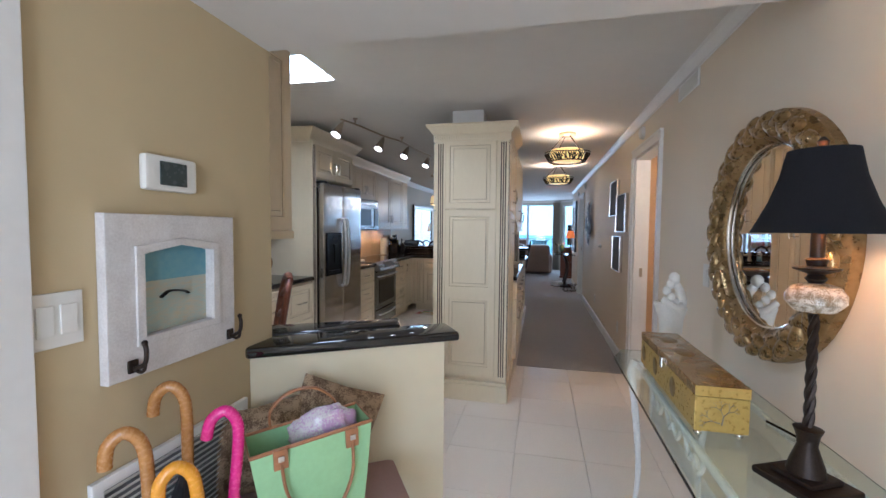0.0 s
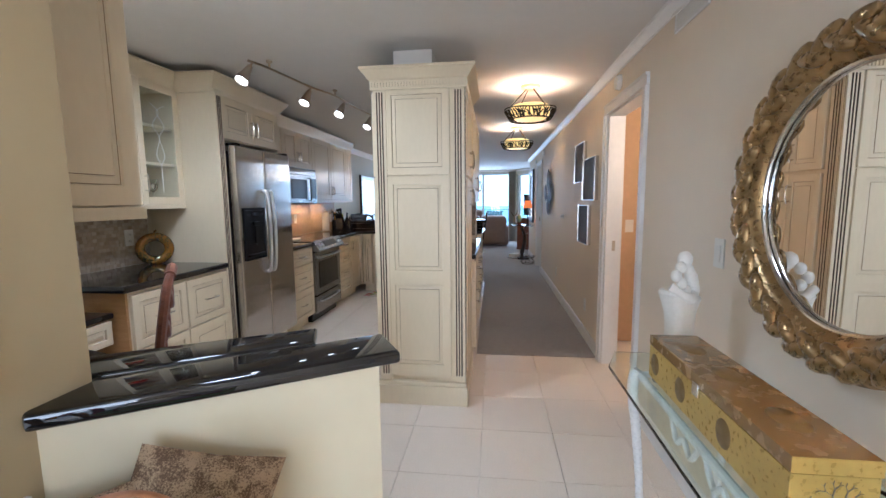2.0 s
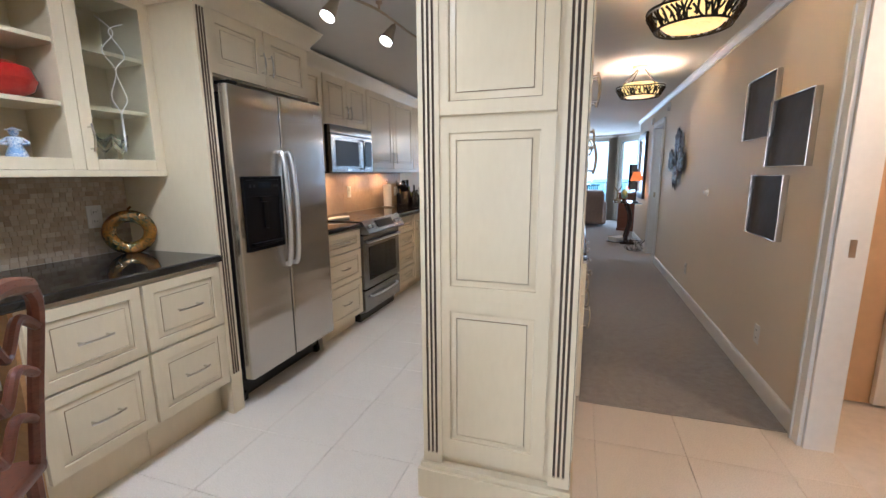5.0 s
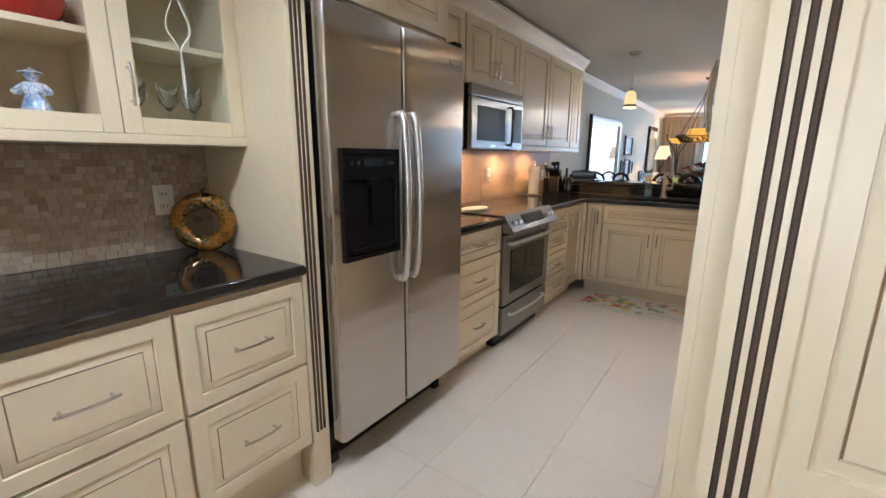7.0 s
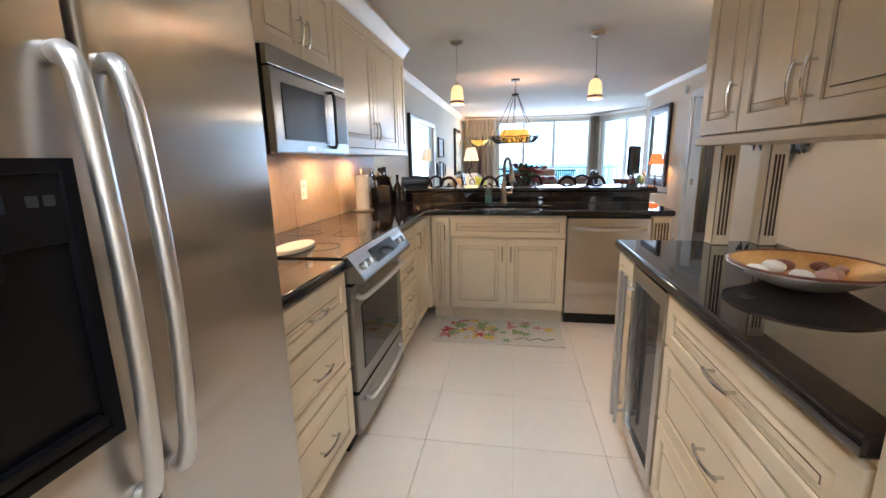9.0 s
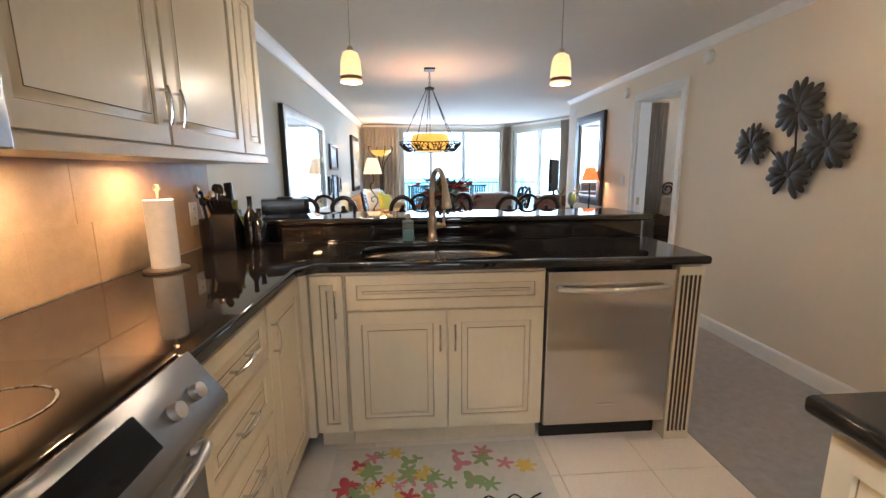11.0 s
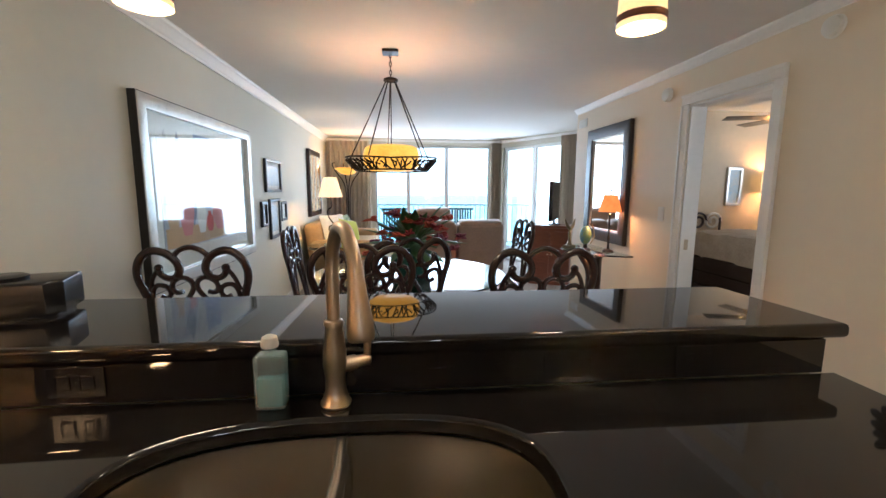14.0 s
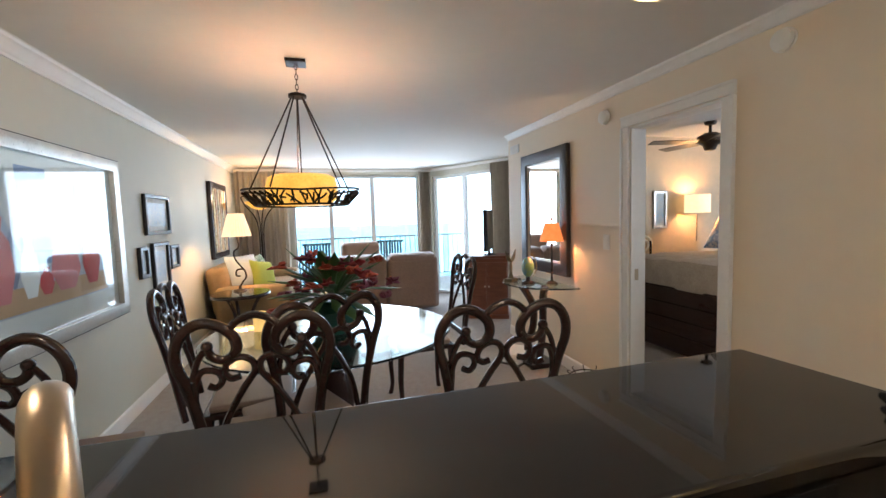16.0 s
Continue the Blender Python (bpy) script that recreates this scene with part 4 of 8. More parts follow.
def faucet():
    f = thing("kitchen_faucet", pose(-1.243, 7.787, 0.911, 0, 0, 27), "brushed nickel gooseneck faucet with side lever", "faucet")
    bm = B()
    lathe(bm, [(0, 0), (0.031, 0), (0.033, 0.006), (0.028, 0.014), (0.022, 0.035), (0.021, 0.06), (0.025, 0.09), (0.024, 0.12), (0.018, 0.17), (0.019, 0.174), (0.021, 0.18), (0.019, 0.187), (0.013, 0.19), (0, 0.19)], 24)
    part("base", bm, NICKEL, f)
    bm = B()
    tube(bm, spline([(0, 0, 0.185), (0, 0, 0.29), (0, -0.012, 0.345), (0.0, -0.045, 0.383), (0.0, -0.085, 0.383), (0.0, -0.118, 0.35), (0.0, -0.13, 0.315)], 8), 0.0135, 14)
    part("neck", bm, NICKEL, f)
    bm = B()
    pts = [(0.0, -0.129, 0.32), (0.0, -0.134, 0.3), (0.0, -0.14, 0.27), (0.0, -0.147, 0.23), (0.0, -0.152, 0.2), (0.0, -0.153, 0.192)]
    tube(bm, pts, [0.015, 0.0155, 0.018, 0.0235, 0.026, 0.023], 18)
    part("spray_head", bm, NICKEL, f)
    bm = B()
    tube(bm, [(0.015, 0, 0.085), (0.045, 0, 0.085), (0.05, 0, 0.085), (0.075, 0, 0.085), (0.08, 0, 0.085)], [0.017, 0.017, 0.0135, 0.0135, 0.009], 14)
    tube(bm, [(0.072, 0, 0.08), (0.074, 0.0, 0.12), (0.077, 0, 0.165), (0.078, 0, 0.172)], [0.007, 0.0085, 0.0065, 0.003], 10)
    part("lever", bm, NICKEL, f)


faucet()
so = thing("soap_bottle", pose(-1.376, 7.79, 0.911), "clear bottle of pale blue dish soap with a white cap", "soap bottle")
bm = B()
box(bm, -0.031, 0.031, -0.022, 0.022, 0.0, 0.118, 0.009, seg=3)
lathe(bm, [(0.014, 0.114), (0.012, 0.122), (0.012, 0.134), (0, 0.134)], 18)
part("bottle", bm, mat("clear_pale_soap", (0.66, 0.86, 0.88), 0.05, col2=(0.8, 0.92, 0.92), scale=5, trans=0.8, coat=0.4, rough_var=0.02), so)
part("liquid", bx(-0.026, 0.026, -0.017, 0.017, 0.006, 0.07, 0.006), mat("blue_dish_soap", (0.16, 0.5, 0.58), 0.2, col2=(0.3, 0.62, 0.66), scale=25, trans=0.2), so, "pale blue soap in the bottle")
bm = B()
lathe(bm, [(0, 0.133), (0.017, 0.133), (0.018, 0.139), (0.015, 0.154), (0.008, 0.158), (0, 0.159)], 18)
part("cap", bm, PLASTIC, so, "white flip cap")
for x in (-1.788, -0.708, -0.376):
    bo = thing("wall_outlet", pose(x, 7.8355, 0.962), "black double outlet plate on the granite upstand", "outlet")
    part("plate", bx(-0.057, 0.057, -0.006, -0.0005, -0.034, 0.034, 0.002), BLACKP, bo)
    for k in (-0.024, 0.024):
        part("socket", bx(k - 0.014, k + 0.014, -0.008, -0.006, -0.016, 0.016, 0.003), BLACKP, bo)
solo("corner_filler", bx(-1.868, -1.801, 7.2505, 7.30, 0.11, 0.868), CREAM, "cream filler strip in the cabinet corner", "panel")
# ---- upper cabinets ----
UX, UB, UT = -2.15, 1.345, 2.16


def upleft(y):
    return pose(UX, y, 0, 0, 0, 90)


def open_cabinet(name, y, w, glass, label):
    c = thing(name, upleft(y), label, "cabinet", "glazed kitchen cabinets")
    d, t = 0.305, 0.018
    for nm, ext in (("side_panel", (0, t, 0, d, UB, UT)), ("side_panel", (w - t, w, 0, d, UB, UT)), ("bottom_panel", (t, w - t, 0, d, UB, UB + t)), ("top_panel", (t, w - t, 0, d, UT - t, UT)), ("back_panel", (t, w - t, d - 0.008, d, UB + t, UT - t))):
        part(nm, bx(*ext), CREAM, c)
    for z in (1.615, 1.87):
        part("shelf", bx(t, w - t, 0.02, d - 0.01, z, z + t), CREAM, c)
    bm = B()
    s = 0.05
    for a, b, e, f in ((0, s, UB, UT), (w - s, w, UB, UT), (s, w - s, UB, UB + s), (s, w - s, UT - (s if glass else 0.13), UT)):
        box(bm, a, b, -0.02, -0.001, e, f, 0.003)
    fr = part("door" if glass else "face_frame", bm, [CREAM, GLAZE], c)
    if glass:
        p = part("pane", bx(s, w - s, -0.012, -0.009, UB + s, UT - s), GLASS, fr)
        p.visible_shadow = False
        part("handle", bar_pull(0.12, vertical=True), CHROME, fr, m=pose(0.028, -0.02, UB + 0.14))
        cx = w / 2
        for s2 in (-1, 1):
            bm = B()
            tube(bm, spline([(cx, -0.0125, 1.43), (cx, -0.0125, 1.6), (cx + s2 * 0.035, -0.0125, 1.68), (cx, -0.0125, 1.8), (cx + s2 * 0.05, -0.0125, 1.88), (cx - s2 * 0.01, -0.0125, 1.97), (cx + s2 * 0.06, -0.0125, 2.02)], 6), 0.0025, 5)
            part("leading", bm, PLASTIC, fr, "white leaded line on the pane")
    else:
        for i in range(5):
            bm = B()
            x = 0.09 + i * (w - 0.18) / 4
            tube(bm, spline([(x - 0.03, -0.024, UT - 0.06), (x - 0.015, -0.026, UT - 0.04), (x + 0.01, -0.026, UT - 0.05), (x, -0.026, UT - 0.075), (x + 0.03, -0.024, UT - 0.055)], 4), 0.006, 6)
            part("carved_scroll", bm, CREAM, fr)
    return c


open_cabinet("display_cabinet", 3.36, 0.39, False, "open cream display shelves holding ceramics and figurines")
open_cabinet("glass_cabinet", 3.752, 0.376, True, "cream glazed cabinet with a leaded glass door")
solo("light_rail", bx(XL + 0.01, UX + 0.026, 3.35, 4.128, 1.315, 1.344, 0.004), CREAM, "cream light rail under the display cabinets", "trim")
cabinet("upper_cabinet", upleft(5.045), 0.565, 0.3, UB, UT, [(0.006, UB + 0.006, 0.274, UT - UB - 0.012, "vbr"), (0.285, UB + 0.006, 0.274, UT - UB - 0.012, "vbl")], "cream glazed wall cabinet", 0, "glazed kitchen cabinets")
cabinet("upper_cabinet", upleft(5.615), 0.755, 0.3, 1.745, UT, [(0.006, 1.75, 0.369, UT - 1.756, "vbr"), (0.38, 1.75, 0.369, UT - 1.756, "vbl")], "cream glazed wall cabinet above the microwave", 0, "glazed kitchen cabinets")
for y, w, side in ((6.375, 0.61, "vbr"), (6.988, 0.61, "vbl"), (7.601, 0.274, "")):
    cabinet("upper_cabinet", upleft(y), w, 0.3, UB + 0.03, UT, [(0.006, UB + 0.036, w - 0.012, UT - UB - 0.042, side)], "cream glazed wall cabinet beside the microwave", 0, "glazed kitchen cabinets")
solo("light_rail", bx(XL + 0.01, UX + 0.026, 6.372, 7.885, 1.338, 1.374, 0.004), CREAM, "cream light rail under the wall cabinets", "trim")
cabinet("upper_cabinet", pose(-1.0, 2.152, 0, 0, 0, 180) @ pose(0, -0.335, 0), 1.45, 0.333, 1.345, 2.2, [(0.75, 1.35, 0.36, 0.84, "vbl"), (1.115, 1.35, 0.36, 0.84, "vbr")], "cream glazed wall cabinet over the desk", 0, "glazed kitchen cabinets")
part("end_panel", panel_front(0.33, 0.85, frame_w=0.06), [CREAM, GLAZE], bpy.data.objects["upper_cabinet.005"], m=pose(0, 0, 1.348, 0, 0, -90) @ pose(-0.333, 0, 0))
solo("light_rail", bx(-1.3, -0.975, 2.152, 2.495, 1.305, 1.344, 0.004), CREAM, "cream light rail under the desk cabinet", "trim")
CR = [(0.0, -0.02), (0.012, -0.02), (0.016, 0.0), (0.02, 0.012), (0.035, 0.03), (0.055, 0.06), (0.07, 0.075), (0.075, 0.09), (0.08, 0.092), (0.08, 0.105), (0.0, 0.105)]
bm = B()
sweep_profile(bm, CR, [(UX + 0.0, 7.89, UT), (UX + 0.0, 5.04, UT), (-1.86, 5.04, UT), (-1.86, 4.13, UT), (UX, 4.12, UT), (UX, 3.36, UT)][::-1])
solo("crown_moulding_cabinets", bm, CREAM, "stepped cream crown on top of the wall cabinets", "crown moulding", kind="structure")


def microwave():
    m = thing("microwave", left(5.62, -2.085), "stainless microwave mounted over the kitchen range", "microwave")
    W, z0, z1 = 0.745, 1.33, 1.742
    part("body", bx(0, W, 0.03, 0.37, z0, z1, 0.004), BLACKP, m)
    part("vent", bx(0, W, 0.0, 0.03, z1 - 0.075, z1, 0.006), STEEL_D, m, "steel vent hood strip")
    part("door", bx(0, W * 0.76, -0.005, 0.029, z0 + 0.005, z1 - 0.08, 0.006), STEEL_D, m)
    part("window", bx(0.07, W * 0.62, -0.008, -0.0055, z0 + 0.06, z1 - 0.13, 0.002), BLACKD, m, "dark mesh window")
    part("control_panel", bx(W * 0.765, W, -0.005, 0.029, z0 + 0.005, z1 - 0.08, 0.006), STEEL_D, m)
    part("keypad", bx(W * 0.8, W * 0.97, -0.008, -0.0055, z0 + 0.06, z1 - 0.11, 0.002), BLACKD, m)
    bm = B()
    tube(bm, spline([(W * 0.7, -0.005, z0 + 0.04), (W * 0.7, -0.028, z0 + 0.05), (W * 0.7, -0.032, z0 + 0.17), (W * 0.7, -0.028, z1 - 0.12), (W * 0.7, -0.005, z1 - 0.11)], 5), 0.008, 10)
    part("handle", bm, BLACKP, m)
    part("badge", bx(0.25, 0.32, -0.007, -0.0052, z0 + 0.02, z0 + 0.035, 0.0005), CHROME, m, "plain metal badge")


microwave()
# ---- backsplashes ----
def tiles_on_wall(y0, y1, z0, z1, tw, th, name, label, m, skew=0.0):
    bm = B()
    rows = int((z1 - z0) / th)
    for r in range(rows):
        y = y0 - (r % 2) * tw * 0.5 + 0.0
        while y < y1 - 0.003:
            w = tw * random.uniform(0.75, 1.3)
            a, b = max(y, y0), min(y + w, y1)
            if b - a > 0.004:
                h = random.uniform(0.004, 0.007)
                box(bm, XL + 0.0005, XL + h, a + 0.001, b - 0.001, z0 + r * th + 0.001, z0 + (r + 1) * th - 0.001)
            y += w
    return solo(name, bm, m, label, "backsplash", kind="stuff")


tiles_on_wall(3.28, 4.128, 0.912, 1.314, 0.03, 0.0235, "mosaic_backsplash", "tumbled brown stone mosaic backsplash", MOSAIC)
tiles_on_wall(5.045, 7.9, 0.912, 1.344, 0.3, 0.2155, "stone_backsplash", "warm tan stone tile backsplash behind the range", SPLASH)
solo("backsplash_grout", bx(XL + 0.0002, XL + 0.002, 3.28, 7.9, 0.911, 1.344), STONEGROUT, "sand grout behind the backsplash tiles", "backsplash", kind="structure")


def outlet(at, rz, label="cream double outlet plate on the wall", switch=False):
    o = thing("wall_outlet" if not switch else "light_switch", pose(*at, 0, 0, rz), label, "outlet" if not switch else "light switch")
    part("plate", bx(-0.036, 0.036, -0.006, -0.0005, -0.058, 0.058, 0.002), PLASTIC, o)
    if switch:
        part("rocker", bx(-0.016, 0.016, -0.01, -0.006, -0.033, 0.033, 0.002), PLASTIC, o)
    else:
        for z in (-0.024, 0.024):
            sck = part("socket", bx(-0.016, 0.016, -0.008, -0.006, z - 0.014, z + 0.014, 0.003), PLASTIC, o)
            for x in (-0.006, 0.006):
                part("slot", bx(x - 0.001, x + 0.001, -0.0085, -0.0079, z - 0.006, z + 0.006), BLACKP, sck)
    return o


outlet((XL + 0.007, 3.95, 1.11), 90)
outlet((XL + 0.007, 6.5, 1.13), 90)
outlet((XL + 0.007, 7.7, 1.09), 90)
# ---- pantry and island ----
PX0, PX1, PYF, PYB = -0.609, -0.035, 3.91, 4.655
pt = thing("pantry_cabinet", pose(0, 0, 0), "tall cream glazed pantry cabinet with fluted corners and dentil crown", "cabinet")
bm = B()
box(bm, PX0 + 0.012, PX1 - 0.012, PYF, PYB, 0.0, 2.08)
box(bm, PX0 - 0.03, PX0 + 0.012, 4.02, PYB, 0.0, 2.06)
part("body", bm, [CREAM, GLAZE], pt)


def two_panel_door(w, h, split, parent, m, handle=None):
    """A tall door of one frame with two raised panels, parted by a rail at the height split."""
    bm = B()
    box(bm, 0, w, -0.012, 0, 0, h, 0.002)
    box(bm, 0, w, -0.019, -0.011, 0, 0.032)
    d = part("door", bm, [CREAM, GLAZE], parent, m=m)
    for zz, hh in ((0.032, split - 0.032), (split, h - split)):
        bm = B()
        rows = ringed(bm, w, hh, [(0.0, 0.011, 0), (0.0, 0.019, 0), (0.048, 0.019, 0), (0.05, 0.012, 1), (0.0525, 0.0115, 0), (0.057, 0.0125, 0), (0.073, 0.0195, 0), (0.075, 0.0155, 1), (0.077, 0.0185, 0)])
        bm.faces.new(rows[-1][0])
        part("panel", bm, [CREAM, GLAZE], d, m=pose(0, 0, zz))
    if handle is not None:
        part("handle", bar_pull(0.14, vertical=True), CHROME, d, "polished metal bar pull", m=pose(handle, -0.019, h - 0.1))
    return d


part("door", panel_front(0.412, 0.54, frame_w=0.046), [CREAM, GLAZE], pt, m=pose(-0.543, PYF, 1.515))
two_panel_door(0.412, 1.315, 0.665, pt, pose(-0.543, PYF, 0.19))
for x in (PX0 + 0.002, PX1 - 0.08):
    bm = B()
    fluted(bm, 0.078, 1.905, x, 0.16, 3, t=0.025, flute=0.009, y0=PYF)
    part("fluted_pilaster", bm, [CREAM, FLUTE], pt)
fl = B()
fluted(fl, 0.09, 1.905, 0, 0.16, 3, t=0.012, flute=0.009)
part("fluted_pilaster", fl, [CREAM, FLUTE], pt, m=pose(PX1 - 0.012, PYF - 0.012, 0, 0, 0, 90))
bm = B()
box(bm, PX0 - 0.02, PX1 + 0.012, PYF - 0.045, PYB, 0.0, 0.13, 0.004)
box(bm, PX0 - 0.01, PX1 + 0.004, PYF - 0.036, PYB, 0.13, 0.155, 0.006)
box(bm, PX0 - 0.032, PX0, 4.02, PYB, 0.0, 0.185, 0.004)
part("plinth", bm, CREAM, pt)
bm = B()
sweep_profile(bm, [(0.0, -0.06), (0.014, -0.06), (0.014, -0.005), (0.022, 0.0), (0.03, 0.012), (0.043, 0.03), (0.057, 0.042), (0.06, 0.052), (0.066, 0.055), (0.066, 0.07), (0.0, 0.07)], [(PX0, PYB, 2.095), (PX0, PYF - 0.025, 2.095), (PX1, PYF - 0.025, 2.095), (PX1, 4.66, 2.095)])
bmesh.ops.recalc_face_normals(bm, faces=bm.faces[:])
box(bm, PX0, PX1, PYF - 0.02, PYB, 2.08, 2.163)
part("crown", bm, CREAM, pt)
dentil = make_mesh("dentil", bx(0, 0.0095, PYF - 0.052, PYF - 0.038, 2.05, 2.077), [CREAM, GLAZE])
for i in range(32):
    o = new("dentil", dentil)
    o.parent, o.location = pt, (PX0 - 0.008 + i * (PX1 - PX0 + 0.016) / 32, 0, 0)
part("duct_cover", bx(-0.5, -0.25, 4.0, 4.2, 2.166, 2.305), CEIL, pt)
# hall side and kitchen side doors of the pantry
for z0, h, v in ((0.19, 1.3, "t"), (1.515, 0.535, "b")):
    for k in range(2):
        dd = part("door", panel_front(0.27, h), [CREAM, GLAZE], pt, m=pose(PX1 - 0.012, 4.008 + k * 0.275, z0, 0, 0, 90))
        part("handle", bar_pull(0.12, vertical=True), CHROME, dd, m=pose(0.24 if k == 0 else 0.03, -0.02, h - 0.12 if v == "t" else 0.12))
for k in range(2):
    two_panel_door(0.312, 1.315, 0.665, pt, pose(PX0 - 0.03, 4.65 - k * 0.316, 0.19, 0, 0, -90), 0.282 if k == 0 else 0.03)
    part("door", panel_front(0.312, 0.54, frame_w=0.046), [CREAM, GLAZE], pt, m=pose(PX0 - 0.03, 4.65 - k * 0.316, 1.515, 0, 0, -90))
IX = -0.64


def isl(y):
    return pose(IX, y, 0, 0, 0, -90)


cabinet("drawer_base", isl(5.45), 0.79, 0.3, 0, 0.868, [(0.006, 0.69, 0.778, 0.165, "h"), (0.006, 0.42, 0.778, 0.26, "h"), (0.006, 0.12, 0.778, 0.29, "h")], "cream glazed island cabinet with three wide drawers", 0.11, "glazed kitchen cabinets")
cabinet("sideboard", pose(-0.02, 4.66, 0, 0, 0, 90), 1.44, 0.3, 0, 0.868, [(0.006 + i * 0.358, 0.12, 0.35, 0.56, "vtl") for i in range(4)] + [(0.006 + i * 0.358, 0.69, 0.35, 0.165, "h") for i in range(4)], "cream glazed sideboard front facing the hall", 0.11, "glazed kitchen cabinets")


def long_pull(x):
    bm = B()
    tube(bm, [(x, -0.06, 0.14), (x, -0.06, 0.82)], 0.009, 10)
    for z in (0.2, 0.76):
        tube(bm, [(x, -0.02, z), (x, -0.06, z)], 0.007, 8)
    return bm


def wine_cooler():
    w = thing("wine_cooler", isl(5.845), "stainless-framed under-counter wine cooler with a long pull", "wine cooler")
    part("body", bx(0.003, 0.39, 0.02, 0.29, 0.09, 0.862), BLACKP, w)
    bm = B()
    for a, b, e, f in ((0.005, 0.05, 0.1, 0.86), (0.343, 0.388, 0.1, 0.86), (0.05, 0.343, 0.1, 0.16), (0.05, 0.343, 0.8, 0.86)):
        box(bm, a, b, -0.025, 0.019, e, f, 0.003)
    d = part("door", bm, STEEL, w)
    part("pane", bx(0.05, 0.343, -0.012, -0.004, 0.16, 0.8), BLACKG, d, "smoked glass pane")
    part("handle", long_pull(0.028), STEEL_H, d, "long round steel pull")
    part("kick_plate", bx(0.01, 0.38, 0.03, 0.05, 0.0, 0.09), BLACKP, w)


wine_cooler()
eb = cabinet("end_base", isl(6.1), 0.25, 0.3, 0, 0.868, [(0.006, 0.7, 0.238, 0.155, ""), (0.006, 0.12, 0.238, 0.57, "")], "narrow cream glazed cabinet at the island's end", 0.11, "glazed kitchen cabinets")
part("handle", long_pull(0.22), STEEL_H, eb, "long round steel pull")
bm = B()
prism(bm, [(-0.675, 4.66), (0.0, 4.66), (0.0, 6.13), (-0.675, 6.13)], 0.87, 0.91, 0.012)
solo("countertop", bm, GRANITE, "polished black granite island worktop", "countertop")
# hanging cabinets over the island on fluted posts
cabinet("upper_cabinet", pose(-0.345, 6.11, 0, 0, 0, -90), 1.44, 0.15, 1.37, 2.1, [(0.006, 1.376, 0.312, 0.715, "vbr"), (0.322, 1.376, 0.352, 0.715, "vbr"), (0.678, 1.376, 0.352, 0.715, "vbl"), (1.034, 1.376, 0.4, 0.715, "vbl")], "cream glazed cabinet hung over the island", 0, "glazed kitchen cabinets")
cabinet("upper_cabinet", pose(-0.04, 4.67, 0, 0, 0, 90), 1.44, 0.15, 1.37, 2.1, [(0.006 + i * 0.36, 1.376, 0.352, 0.715, "vbr" if i % 2 == 0 else "vbl") for i in range(4)], "cream glazed cabinet over the island facing the hall", 0, "glazed kitchen cabinets")
solo("light_rail", bx(-0.37, -0.015, 4.66, 6.125, 1.335, 1.369, 0.004), CREAM, "cream light rail under the island cabinets", "trim")
for x in (-0.30, -0.115):
    bm = B()
    box(bm, 0, 0.065, 0.0, 0.065, 0.912, 1.334)
    fluted(bm, 0.065, 0.42, 0, 0.913, 3, t=0.012, flute=0.009)
    po = solo("fluted_post", bm, [CREAM, FLUTE], "fluted cream post carrying the island cabinets", "post", m=pose(x, 6.03, 0))
bm = B()
sweep_profile(bm, [(o * 0.8, u * 0.75) for o, u in CR], [(-0.345, 4.67, 2.1), (-0.345, 6.115, 2.1), (-0.04, 6.115, 2.1)][::-1])
solo("crown_moulding_island", bm, CREAM, "stepped cream crown on top of the island cabinets", "crown moulding", kind="structure")
# bowl on the island
bw = thing("decorative_bowl", pose(-0.3, 5.42, 0.911), "wide white bowl with an amber inside holding shells", "bowl")
bm = B()
lathe(bm, [(0, 0.0), (0.08, 0.0), (0.11, 0.012), (0.17, 0.045), (0.195, 0.062), (0.2, 0.06), (0.195, 0.066)], 40)
part("outer_shell", bm, PLASTER, bw)
bm = B()
lathe(bm, [(0.194, 0.066), (0.165, 0.052), (0.1, 0.022), (0, 0.014)], 40)
part("inner_glaze", bm, mat("amber_glaze", (0.72, 0.42, 0.14), 0.15, col2=(0.55, 0.27, 0.07), scale=8, coat=0.5), bw, "amber glazed inside")
part("rim", lathe(B(), [(0.19, 0.064), (0.195, 0.069), (0.201, 0.064), (0.197, 0.06)], 40), REDWOOD, bw, "brown rim")
for i in range(9):
    a = i * 2.4
    bm = B()
    bmesh.ops.create_icosphere(bm, subdivisions=2, radius=random.uniform(0.016, 0.03))
    bmesh.ops.scale(bm, verts=bm.verts[:], vec=(1.2, 0.9, 0.7))
    solo("shell", bm, [mat("shell_brown", (0.25, 0.1, 0.06), 0.4), PLASTER, mat("shell_rose", (0.5, 0.3, 0.25), 0.4)][i % 3], "small round shell lying in the bowl", "shell", m=pose(-0.3 + 0.02 * i % 0.1 * math.cos(a) + 0.06 * math.cos(a), 5.42 + 0.07 * math.sin(a), 0.955, 0, 0, a * 50), group="shells in the bowl")


